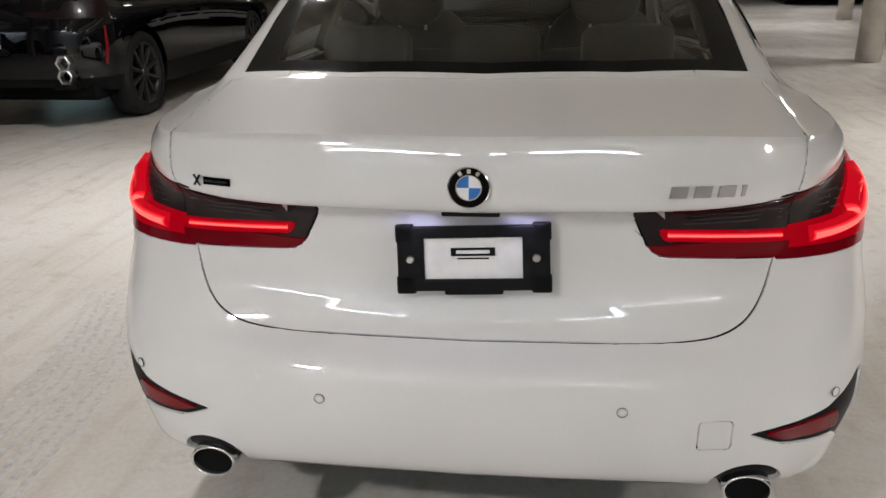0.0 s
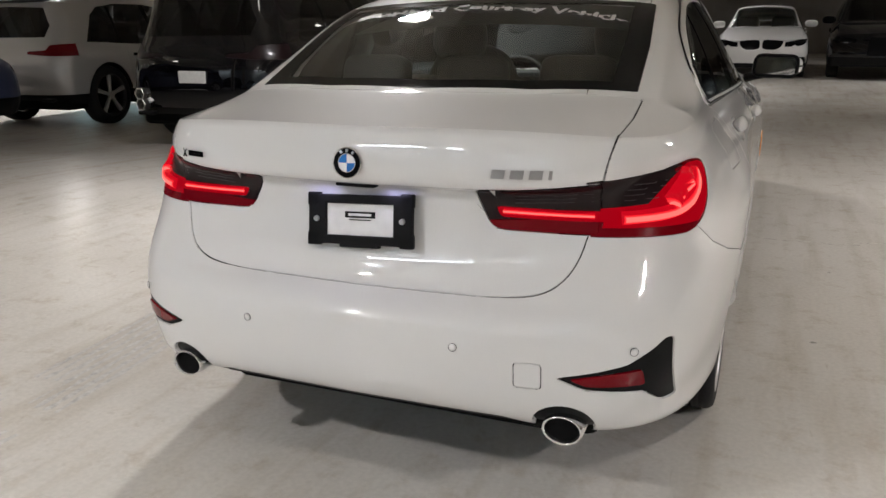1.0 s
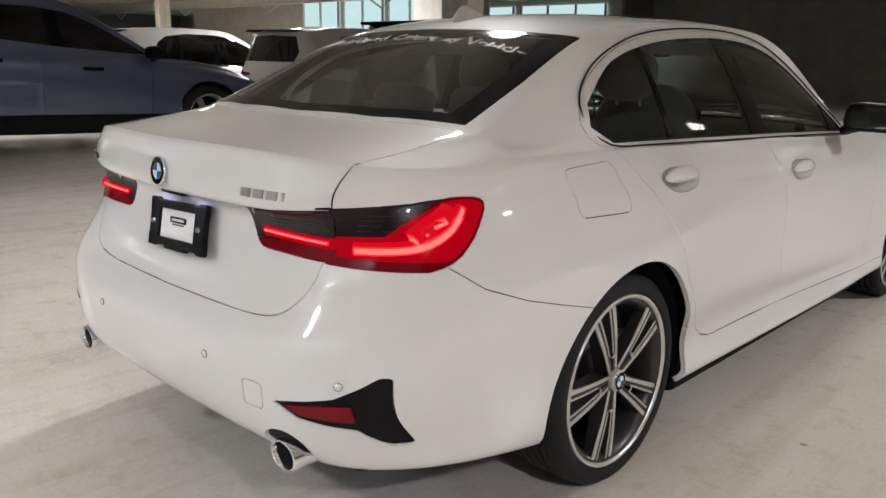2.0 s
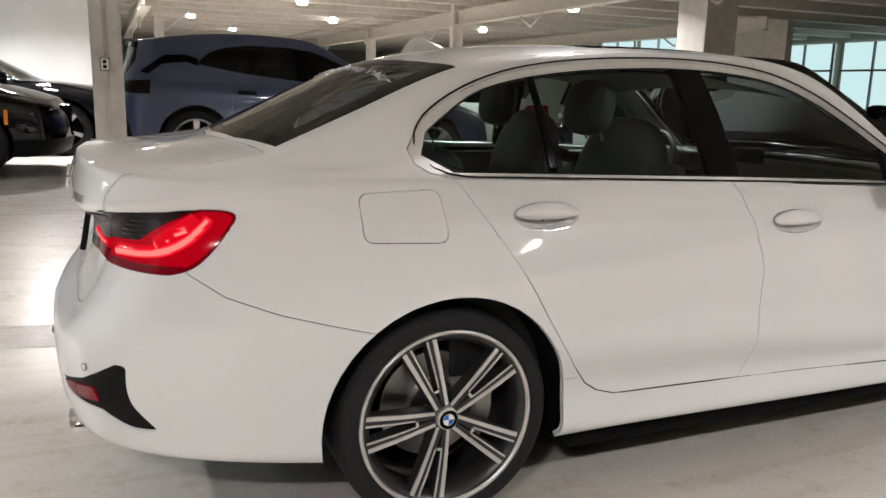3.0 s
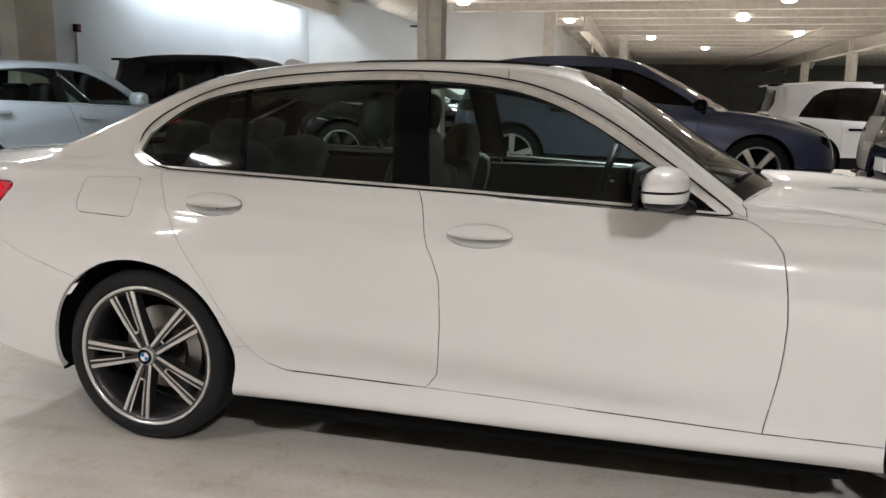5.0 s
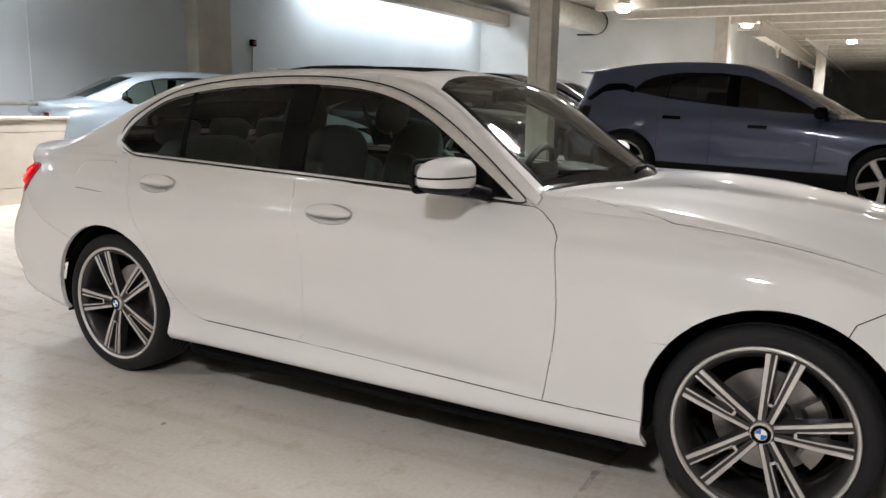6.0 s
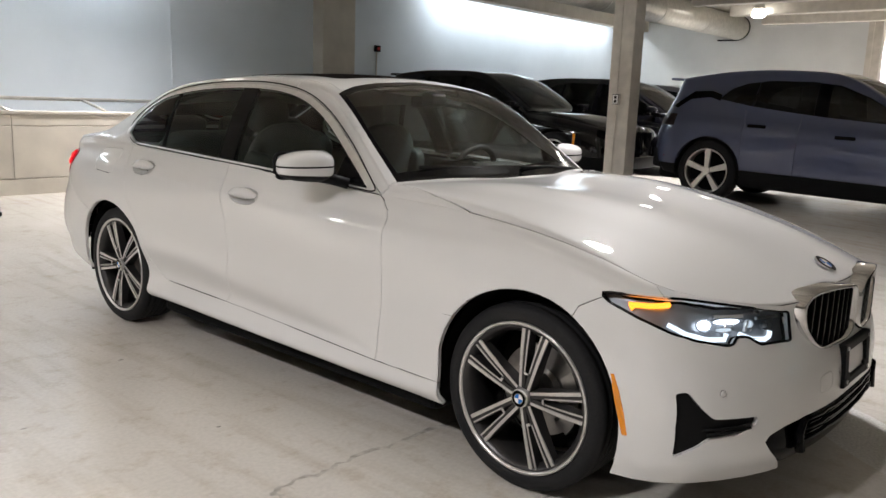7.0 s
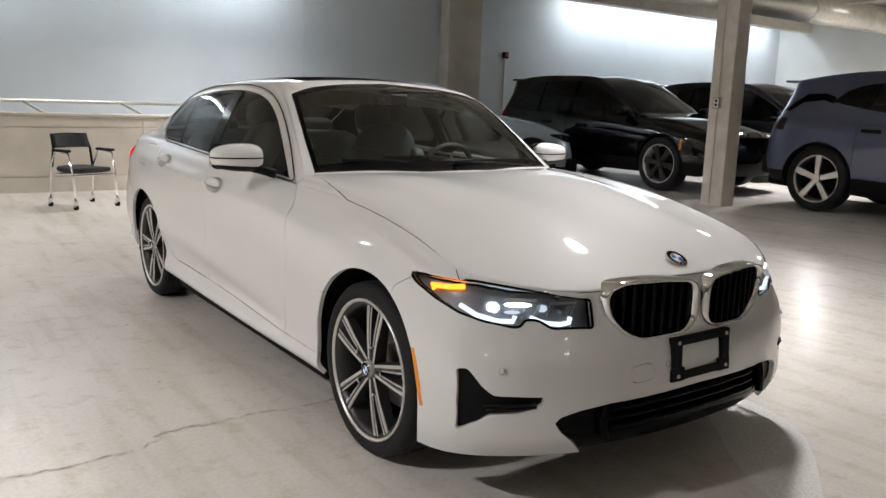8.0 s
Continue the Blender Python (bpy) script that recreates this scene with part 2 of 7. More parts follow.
def imprint(bm, poly, view, keep, closed=True):
    """Cuts the faces that keep() allows along a polygon seen from the side, the end or the top."""
    i, j, k = AX[view]
    poly = [tuple(p) for p in poly]
    segs = list(zip(poly, poly[1:] + (poly[:1] if closed else [])))
    for (a0, b0), (a1, b1) in segs:
        la, ha, lb, hb = min(a0, a1) - 1e-4, max(a0, a1) + 1e-4, min(b0, b1) - 1e-4, max(b0, b1) + 1e-4
        sel = []
        for f in list(CUT["faces"]):
            if not f.is_valid:
                continue
            vs = [v.co for v in f.verts]
            us, ws = [c[i] for c in vs], [c[j] for c in vs]
            if max(us) < la or min(us) > ha or max(ws) < lb or min(ws) > hb:
                continue
            if keep(f.calc_center_median()):
                sel.append(f)
        if not sel:
            continue
        no = Vector((0, 0, 0))
        no[i], no[j] = -(b1 - b0), a1 - a0
        if no.length < 1e-7:
            continue
        co = Vector((0, 0, 0))
        co[i], co[j] = a0, b0
        geom = sel + list({e for f in sel for e in f.edges}) + list({v for f in sel for v in f.verts})
        r = bmesh.ops.bisect_plane(bm, geom=geom, dist=1e-5, plane_co=co, plane_no=no.normalized())
        CUT["faces"].update(dict.fromkeys(g for g in r["geom"] if isinstance(g, bmesh.types.BMFace)))


CUT, KIND = {}, {}


def rounded(poly, radius, seg=5):
    """A polygon with its corners rounded."""
    P = [np.array(p, float) for p in poly]
    out = []
    for k, p in enumerate(P):
        r = radius[k] if isinstance(radius, (list, tuple)) else radius
        a, b = P[k - 1] - p, P[(k + 1) % len(P)] - p
        la, lb = np.linalg.norm(a), np.linalg.norm(b)
        r = min(r, la * 0.49, lb * 0.49)
        if r <= 0:
            out.append(tuple(p))
            continue
        s, e = p + a / la * r, p + b / lb * r
        for q in range(seg + 1):
            t = q / seg
            out.append(tuple((1 - t) ** 2 * s + 2 * t * (1 - t) * p + t * t * e))
    return out


def curve2(points, count=24):
    return [tuple(p) for p in spline(points, count)]


def circle2(cy, cz, r, n=48, a0=0.0, a1=360.0):
    return [(cy + r * math.cos(radians(a)), cz + r * math.sin(radians(a))) for a in np.linspace(a0, a1, n, endpoint=abs(a1 - a0) < 359.9)]


def cut_body(V, F, K, cuts, regions):
    """Cuts the half body along the cuts (polygon, view, keep) and sorts its faces into regions: a list of (name, test(centre arrays)); the
    first test that holds takes the face. Returns {name: (verts, normals, faces)}."""
    bm = bmesh.new()
    vs = [bm.verts.new(v) for v in V]
    kind = bm.faces.layers.int.new("kind")
    for f, q in zip(F, K):
        if len(f) > 2:
            try:
                bm.faces.new([vs[i] for i in f])[kind] = q
            except ValueError:
                pass
    bmesh.ops.remove_doubles(bm, verts=bm.verts, dist=1e-5)
    bm.normal_update()
    from_v = [v.co.copy() for v in bm.verts]
    # normals of the whole body with its mirrored half
    nn = []
    for v in bm.verts:
        q = v.normal.copy()
        if abs(v.co.x) < 1e-4:
            q.x = 0
        out = v.co - Vector((0, min(max(v.co.y, .2), 2.4), .55))
        if q.dot(out) < 0:
            q.negate()
        nn.append(q.normalized())
    tree = mathutils.kdtree.KDTree(len(from_v))
    for i, c in enumerate(from_v):
        tree.insert(c, i)
    tree.balance()
    for poly, view, keep in cuts:
        i, j, _ = AX[view]
        pa = np.asarray(poly, float)
        (a0, b0), (a1, b1) = pa.min(0) - .08, pa.max(0) + .08
        CUT["faces"] = dict.fromkeys(f for f in bm.faces if a0 < f.verts[0].co[i] < a1 and b0 < f.verts[0].co[j] < b1)
        imprint(bm, poly, view, keep)
    bm.verts.ensure_lookup_table()
    bm.verts.index_update()
    bm.normal_update()
    nor = []
    for v in bm.verts:
        acc, tot = Vector((0, 0, 0)), 0
        for _, i, d in tree.find_n(v.co, 4):
            w = 1 / (d + 1e-6) ** 2
            acc += w * nn[i]
        nor.append(acc.normalized())
    faces = [f for f in bm.faces if f.calc_area() > 1e-9 and not (f[kind] == 3 and f.normal.z < -.5)]
    C = np.array([f.calc_center_median() for f in faces])
    KIND["k"] = np.array([f[kind] for f in faces])
    taken = np.full(len(faces), -1)
    for k, (name, test) in enumerate(regions):
        t = np.asarray(test(C[:, 0], C[:, 1], C[:, 2])) & (taken < 0)
        taken[t] = k
    # tiny loose scraps of a region go to the neighbour with the longest common border
    fid = {f: q for q, f in enumerate(faces)}
    area = np.array([f.calc_area() for f in faces])
    near = [[(fid[g], e.calc_length()) for e in f.edges for g in e.link_faces if g is not f and g in fid] for f in faces]
    for _ in range(3):
        seen = np.zeros(len(faces), bool)
        for q in range(len(faces)):
            if seen[q] or taken[q] < 0:
                continue
            comp, todo = [], [q]
            seen[q] = True
            while todo:
                a = todo.pop()
                comp.append(a)
                for g, _l in near[a]:
                    if not seen[g] and taken[g] == taken[q]:
                        seen[g] = True
                        todo.append(g)
            if area[comp].sum() < .0009 and len(comp) < 60:
                vote = {}
                for a in comp:
                    for g, l in near[a]:
                        if taken[g] != taken[q] and taken[g] >= 0:
                            vote[taken[g]] = vote.get(taken[g], 0) + l
                if vote:
                    taken[comp] = max(vote, key=vote.get)
    co = np.array([v.co for v in bm.verts])
    nor = np.array(nor)
    got = {}
    for k, (name, _) in enumerate(regions):
        fs = [[v.index for v in faces[q].verts] for q in np.nonzero(taken == k)[0]]
        if not fs:
            continue
        used = sorted({i for f in fs for i in f})
        new_id = {i: q for q, i in enumerate(used)}
        fs = [[new_id[i] for i in f] for f in fs]
        v, nm, fl = co[used], nor[used], fs
        if name in got:
            v0, n0, f0 = got[name]
            fl = f0 + [[i + len(v0) for i in f] for f in fl]
            v, nm = np.vstack([v0, v]), np.vstack([n0, nm])
        got[name] = (v, nm, fl)
    bm.free()
    return got


def mirrored(piece):
    v, n, f = piece
    k = np.array([-1, 1, 1])
    return v * k, n * k, [q[::-1] for q in f]


def both(piece):
    v, n, f = piece
    v2, n2, f2 = mirrored(piece)
    return np.vstack([v, v2]), np.vstack([n, n2]), f + [[i + len(v) for i in q] for q in f2]


def panel(name, piece, mat, parent, label="", shrink=0.0024, flange=0.018, offset=0.0):
    """A sheet-metal panel: shrunk a little at its border to leave a gap, its border turned inwards, with the body's own normals."""
    v, n, f = piece
    v = v + offset * n
    # weld
    key, idx, remap = {}, [], []
    for i, p in enumerate(v):
        q = tuple(np.round(p, 5))
        if q not in key:
            key[q] = len(idx)
            idx.append(i)
        remap.append(key[q])
    v, n = v[idx].copy(), n[idx]
    v0x = np.abs(v[:, 0]) < 1e-4
    n = n.copy()
    n[v0x, 0] = 0
    n /= np.maximum(np.linalg.norm(n, axis=1, keepdims=True), 1e-9)
    f = [list(dict.fromkeys(remap[i] for i in q)) for q in f]
    f = [q for q in f if len(q) > 2]
    count = {}
    for q in f:
        for a, b in zip(q, q[1:] + q[:1]):
            count[(a, b)] = count.get((a, b), 0) + 1
    border = [(a, b) for (a, b) in count if (b, a) not in count]
    inward = {}
    for a, b in border:
        d = v[b] - v[a]
        t = np.cross(n[a] + n[b], d)
        L = np.linalg.norm(t)
        if L > 1e-9:
            for i in (a, b):
                inward.setdefault(i, np.zeros(3))
                inward[i] += t / L
    for i, t in inward.items():
        L = np.linalg.norm(t)
        if L > 1e-6:
            v[i] += shrink * t / L
    verts, norms, faces = [tuple(p) for p in v], [tuple(p) for p in n], list(f)
    if flange:
        top, low = {}, {}
        for i, t in inward.items():
            L = max(np.linalg.norm(t), 1e-6)
            out = -t / L
            top[i] = len(verts)
            verts.append(tuple(v[i]))
            nm = 0.5 * n[i] + out
            norms.append(tuple(nm / np.linalg.norm(nm)))
            low[i] = len(verts)
            verts.append(tuple(v[i] - flange * n[i] + 0.001 * out))
            norms.append(tuple(out))
        for a, b in border:
            if a in top and b in top:
                faces.append([top[b], top[a], low[a], low[b]])
    me = bpy.data.meshes.new(name)
    me.from_pydata(verts, [], faces)
    me.materials.append(mat)
    me.polygons.foreach_set("use_smooth", [True] * len(me.polygons))
    if len(me.vertices) == len(norms):
        me.normals_split_custom_set_from_vertices(norms)
    ob = new(name, me)
    ob.parent = parent
    return tagged(ob, label)

# ---------------------------------------------------------------- the garage
def floor_material():
    m, nt, b = material("painted_concrete")
    big, mid, fine = tex_noise(nt, .30, 3), tex_noise(nt, 1.1, 5), tex_noise(nt, 55, 3)
    mid.inputs["Roughness"].default_value = .5

    def times(a, b2):
        mix = nt.nodes.new("ShaderNodeMix")
        mix.data_type, mix.blend_type = "RGBA", "MULTIPLY"
        mix.inputs["Factor"].default_value = 1.0
        link(nt, a, mix.inputs["A"])
        link(nt, b2, mix.inputs["B"])
        return mix.outputs["Result"]

    r1 = ramp(nt, big.outputs["Fac"], [(.30, (.655, .622, .572)), (.70, (.72, .693, .645))])
    r2 = ramp(nt, mid.outputs["Fac"], [(.30, (.90, .89, .87)), (.70, (1, 1, 1))])
    spots = tex_noise(nt, 16.0, 1)
    r3 = ramp(nt, spots.outputs["Fac"], [(.14, (.80, .78, .75)), (.26, (1, 1, 1))])
    grain = ramp(nt, fine.outputs["Fac"], [(.35, (.92, .92, .92)), (.65, (1, 1, 1))])
    dirt = tex_noise(nt, 7.0, 9)
    dirt.inputs["Roughness"].default_value = .70
    r5 = ramp(nt, dirt.outputs["Fac"], [(.30, (.84, .80, .745)), (.47, (1, 1, 1))])
    # long faint scuffs
    tc, mp = nt.nodes.new("ShaderNodeTexCoord"), nt.nodes.new("ShaderNodeMapping")
    mp.inputs["Scale"].default_value, mp.inputs["Rotation"].default_value = (9, .9, 1), (0, 0, .22)
    sc = nt.nodes.new("ShaderNodeTexNoise")
    sc.inputs["Scale"].default_value, sc.inputs["Detail"].default_value = 1.0, 5
    link(nt, tc.outputs["Object"], mp.inputs["Vector"])
    link(nt, mp.outputs["Vector"], sc.inputs["Vector"])
    r4 = ramp(nt, sc.outputs["Fac"], [(.32, (.90, .88, .85)), (.50, (1, 1, 1))])
    # short fine scratches
    mp2, sc2 = nt.nodes.new("ShaderNodeMapping"), nt.nodes.new("ShaderNodeTexNoise")
    mp2.inputs["Scale"].default_value, mp2.inputs["Rotation"].default_value = (34, 5, 1), (0, 0, -.62)
    sc2.inputs["Scale"].default_value, sc2.inputs["Detail"].default_value = 1.0, 8
    link(nt, tc.outputs["Object"], mp2.inputs["Vector"])
    link(nt, mp2.outputs["Vector"], sc2.inputs["Vector"])
    r6 = ramp(nt, sc2.outputs["Fac"], [(.20, (.80, .775, .73)), (.31, (1, 1, 1))])
    link(nt, times(r6.outputs["Color"], times(times(times(r1.outputs["Color"], r2.outputs["Color"]), times(r3.outputs["Color"], grain.outputs["Color"])), times(r4.outputs["Color"], r5.outputs["Color"]))), b.inputs["Base Color"])
    rr = ramp(nt, mid.outputs["Fac"], [(.3, (.22,) * 3), (.7, (.27,) * 3)])
    link(nt, rr.outputs["Color"], b.inputs["Roughness"])
    b.inputs["Specular IOR Level"].default_value = .4
    bump(nt, b, fine.outputs["Fac"], .12, .003)
    return m


FLOOR = floor_material()
CEIL = plain("pale_ceiling_paint", (.52, .49, .43), .7, grain=.05, scale=3)
BEAM = plain("cream_steel_paint", (.62, .58, .51), .5, grain=.03, scale=8)
# the white wall's cool wash of light is mixed into this bluish colour
WALLW = plain("cool_tinted_white_wall", (.64, .69, .735), .6, grain=.004, scale=.8)
WALLB = plain("beige_wall_paint", (.56, .52, .45), .55, grain=.04, scale=3)
WALLG = plain("grey_wall_paint", (.68, .69, .68), .7, grain=.01, scale=1)
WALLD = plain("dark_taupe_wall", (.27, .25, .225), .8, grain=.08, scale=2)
COLUMN = plain("column_paint", (.60, .56, .50), .55, grain=.05, scale=6)
GALV = plain("galvanised_steel", (.55, .53, .48), .35, .8, grain=.05, scale=12)
MARK = plain("tyre_mark_rubber", (.46, .445, .42), .5, grain=.15, scale=40)
CRACKMAT = plain("dusty_crack", (.40, .375, .335), .8, grain=.3, scale=25)
JOINTMAT = plain("dark_joint_filler", (.26, .245, .22), .8, grain=.2, scale=60)
LINEPAINT = plain("white_line_paint", (.62, .61, .58), .6, grain=.1, scale=20)
REDPLASTIC = plain("red_plastic", (.45, .03, .02), .4)
LAMPGLOW = glowing("lamp_glass", (1.0, .96, .90), 14.0, (.8, .8, .8))
TUBEGLOW = glowing("cool_tube", (.86, .94, 1.0), 5.0, (.8, .8, .8))
SKYGLOW = glowing("daylight_beyond", (.62, .86, .88), .8)

S = lambda ob, label, cat: tagged(ob, label, cat, kind="structure")


def ground(x, y):
    """The floor's height: the slab falls gently towards the place where the saloon stands."""
    d = np.hypot(np.asarray(x) - .3, np.asarray(y) - 1.3)
    north = np.clip((np.asarray(y) - 1.6) / 2.6, 0, 1)
    return .19 * (1 - np.exp(-np.maximum(0, d - 2.8) / 2.0)) * (1 - .85 * north * north * (3 - 2 * north))


def floor_mesh():
    xs, ys = np.concatenate([np.linspace(-46, -8, 40)[:-1], np.linspace(-8, 11, 96)]), np.concatenate([np.linspace(-7.4, 9, 84)[:-1], np.linspace(9, 26.5, 30)])
    X, Y = np.meshgrid(xs, ys, indexing="ij")
    Z = ground(X, Y)
    top = np.stack([X, Y, Z], -1).reshape(-1, 3)
    n, m = X.shape
    ids = np.arange(n * m).reshape(n, m)
    rim = np.concatenate([ids[:-1, 0], ids[-1, :-1], ids[:0:-1, -1], ids[0, :0:-1]])
    low = top[rim] * [1, 1, 0] - [0, 0, .2]
    k = len(rim)
    f = list(grid_faces(ids))
    f += [(int(rim[i]), n * m + i, n * m + (i + 1) % k, int(rim[(i + 1) % k])) for i in range(k)]
    f.append(tuple(range(n * m, n * m + k)))
    return mesh_ob("floor", np.vstack([top, low]), f, FLOOR)


S(floor_mesh(), "pale grey painted concrete floor with scuffs", "floor")
S(part("ceiling", box_bm(-46, -7.4, 3.70, 11, 26.5, 3.9), CEIL), "cream painted ceiling slab", "ceiling")
S(part("wall_south", box_bm(-17.2, -7.4, 0, 11, -7.1, 3.7), WALLW), "white painted wall with its cool wash of light tinted in", "wall")
S(part("wall_west", box_bm(-17.5, -7.1, 0, -17.2, -.75, 3.7), WALLG), "pale grey wall", "wall")
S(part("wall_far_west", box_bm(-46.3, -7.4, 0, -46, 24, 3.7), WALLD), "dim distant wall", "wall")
S(part("wall_inner_south", box_bm(-46, -1.0, 0, -17.5, -.75, 3.7), WALLG), "pale grey wall", "wall")
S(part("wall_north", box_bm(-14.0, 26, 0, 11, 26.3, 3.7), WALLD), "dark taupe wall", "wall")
# unseen east wall, made dark to keep bright reflections off the car's side
S(part("wall_east_unseen", box_bm(10.7, -7.1, 0, 11, 26, 3.7), WALLD), "dark taupe wall", "wall")
# north-west glazing with daylight beyond
for i in range(6):
    x = -40 + i * 4.3
    w = S(part("window_%d" % (i + 1), box_bm(x, 23.72, .9, x + 3.9, 23.78, 3.2), SKYGLOW), "bright teal-tinted window", "window")
    for k in range(4):
        part("mullion", box_bm(x + k * 1.3 - .03, 23.64, .9, x + k * 1.3 + .03, 23.72, 3.2), WALLD, w)
    part("transom", box_bm(x, 23.64, 2.2, x + 3.9, 23.71, 2.27), WALLD, w)
S(part("wall_return", box_bm(-14.3, 24.0, 0, -14.0, 26, 3.7), WALLD), "dark taupe wall", "wall")
S(part("wall_north_west", box_bm(-46, 23.8, 0, -14.0, 24, 3.7), WALLB), "beige wall under the windows", "wall")
for i in range(3):
    w = S(part("window_%d" % (i + 7), box_bm(-23.6 + i * 2.4, 16.9, .8, -21.5 + i * 2.4, 16.95, 3.1), SKYGLOW), "bright teal-tinted window of an inner office", "window")
    for k in range(3):
        part("mullion", box_bm(-23.6 + i * 2.4 + k * 1.05 - .025, 16.83, .8, -23.6 + i * 2.4 + k * 1.05 + .025, 16.9, 3.1), WALLB, w)
S(part("wall_office", box_bm(-32, 16.96, 0, -14.6, 17.2, 3.7), WALLB), "beige office wall", "wall")

# panel joint and pilaster on the south wall
S(part("trim", box_bm(-3.62, -7.1, 1.0, -3.59, -7.092, 3.7), WALLW), "thin upright joint strip", "trim")
S(part("pilaster", box_bm(-7.12, -7.1, 0, -6.36, -6.82, 3.7, .01), WALLB), "beige wall pilaster", "column")
S(part("soffit_beam", box_bm(-17.2, -6.45, 3.36, -7.12, -6.22, 3.66, .01), WALLB), "beige beam under the ceiling", "beam")

# low wall with a handrail
par = S(part("low_wall", box_bm(-2.6, -4.99, 0, 10.7, -4.80, 1.03), WALLB), "beige panelled low wall", "wall")
part("cap", box_bm(-2.62, -5.01, 1.025, 10.7, -4.77, 1.06, .006), WALLB, par)
for z0, z1 in ((.335, .895), (.905, 1.02)):
    for i in range(6):
        x = -2.58 + i * 2.21
        part("panel", box_bm(x, -4.80, z0, x + 2.205, -4.785, z1, .003), WALLB, par)
part("base_board", box_bm(-2.6, -4.80, 0, 10.7, -4.775, .325, .004), WALLB, par)
rail = tagged(empty("handrail"), "grey steel handrail above the low wall", "handrail")
tube("rail", [(-2.5, -5.25, 1.19), (10.7, -5.25, 1.19)], .022, GALV, rail)
for i in range(11):
    x = -2.44 + i * 1.1
    tube("strut", [(x, -5.25, 1.185), (x - .20, -4.92, 1.04)], .016, GALV, rail)

# columns
def steel_column(x, y):
    """An upright of boxed steel with a recessed face."""
    c = tagged(empty("steel_column"), "cream painted square steel column", "column", kind="structure")
    part("shaft", box_bm(x - .14, y - .15, 0, x + .10, y + .15, 3.7, .008), COLUMN, c)
    part("face", box_bm(x + .10, y - .15, 0, x + .115, y - .03, 3.7, .003), COLUMN, c)
    part("face", box_bm(x + .10, y + .01, 0, x + .115, y + .15, 3.7, .003), COLUMN, c)
    return c


c = steel_column(-6.30, -.80)
ob = part("outlet_box", box_bm(-6.185, -.875, 1.36, -6.150, -.775, 1.50, .006), GALV, c, "grey outlet box")
part("outlet_gasket", box_bm(-6.150, -.868, 1.367, -6.147, -.782, 1.493), BLACKPLASTIC, ob)
part("outlet_plate", box_bm(-6.147, -.862, 1.374, -6.143, -.788, 1.486, .002), PLATEWHITE, ob, "pale outlet plate")
for z in (1.405, 1.455):
    part("socket", box_bm(-6.143, -.842, z - .017, -6.1415, -.808, z + .017), BLACKPLASTIC, ob)
steel_column(-17.3, -.62)
steel_column(-26, 8.4), steel_column(-34, 8.4), steel_column(-26, 1.0), steel_column(-18.2, 8.4)
S(part("concrete_column", box_bm(-9.15, 8.75, 0, -8.40, 9.45, 3.7, .02), COLUMN), "wide square cream column", "column")
S(part("round_column", cyl_bm(.15, .15, 3.7, 32, pose(4.3, 8.5, 1.85)), COLUMN, smooth=True), "round white column", "column")
S(part("round_column", cyl_bm(.15, .15, 3.7, 32, pose(6.4, 15.5, 1.85)), COLUMN, smooth=True), "round white column", "column")

# ceiling ribs and girders
ribs = tagged(empty("ceiling_ribs"), "cream painted ceiling ribs side by side", "ribs", kind="structure")
for i in range(30):
    x = -45 + i * 1.9
    part("rib", box_bm(x - .13, -2.9 if x < -7.2 else -7.1, 3.38, x + .13, 23.7 if x < -14 else 26, 3.70, .01), BEAM, ribs)
for k, y in enumerate((8.4, .2, 15.6)):
    g = tagged(empty("girder"), "cream painted steel girder under the ribs", "girder", kind="structure")
    x0 = -46
    x1 = -4.0 if k == 0 else (-17.6 if k == 1 else -14)
    part("web", box_bm(x0, y - .02, 3.02, x1, y + .02, 3.36), BEAM, g)
    part("flange", box_bm(x0, y - .13, 2.99, x1, y + .13, 3.02), BEAM, g)
    part("flange", box_bm(x0, y - .13, 3.36, x1, y + .13, 3.38), BEAM, g)
    for i in range(6):
        x = x1 - 3.2 - i * 6.2
        tube("brace", [(x, y, 3.0), (x - .55, y, 2.72), (x - 1.1, y, 3.0)], .028, BEAM, g)
for y, z in ((1.2, 2.95), (5.8, 3.05)):
    tagged(tube("pipe", [(-46, y, z), (-24, y, z), (-20, y, z + .02), (-17.7, y, z)], .03, GALV), "thin pipe under the ceiling", "pipe")
# round duct
duct = tagged(empty("air_duct"), "round galvanised air duct with an open end", "duct")
v, f = lathe([(.285, 0), (.285, 11.6), (.27, 11.6), (.27, 0)], 36)
mesh_ob("duct_shell", [(-17.1 + a, -3.75 + b, 3.39 + c) for a, b, c in v], f, GALV, duct)
for i in range(6):
    v, f = lathe([(.285, 0), (.296, .004), (.296, .05), (.285, .054)], 36)
    mesh_ob("seam", [(-17.1 + i * 2.2 + a, -3.75 + b, 3.39 + c) for a, b, c in v], f, GALV, duct)
v, f = lathe([(.27, -.03), (.305, -.03), (.305, .03), (.27, .03)], 36)
mesh_ob("end_collar", [(-17.13 + a, -3.75 + b, 3.39 + c) for a, b, c in v], f, BLACKPLASTIC, duct, "black collar at the duct's end")
part("end_bracket", box_bm(-17.15, -4.22, 3.075, -17.05, -3.74, 3.11, .006), BLACKPLASTIC, duct, "black bracket under the duct's end")
part("duct_inside", cyl_bm(.25, .25, .02, 30, pose(-16.8, -3.75, 3.39, 0, 90, 0)), DARKVOID, duct)
for x in (-15, -11, -7.5):
    part("hanger", box_bm(x - .02, -3.77, 3.66, x + .02, -3.73, 3.70), GALV, duct)

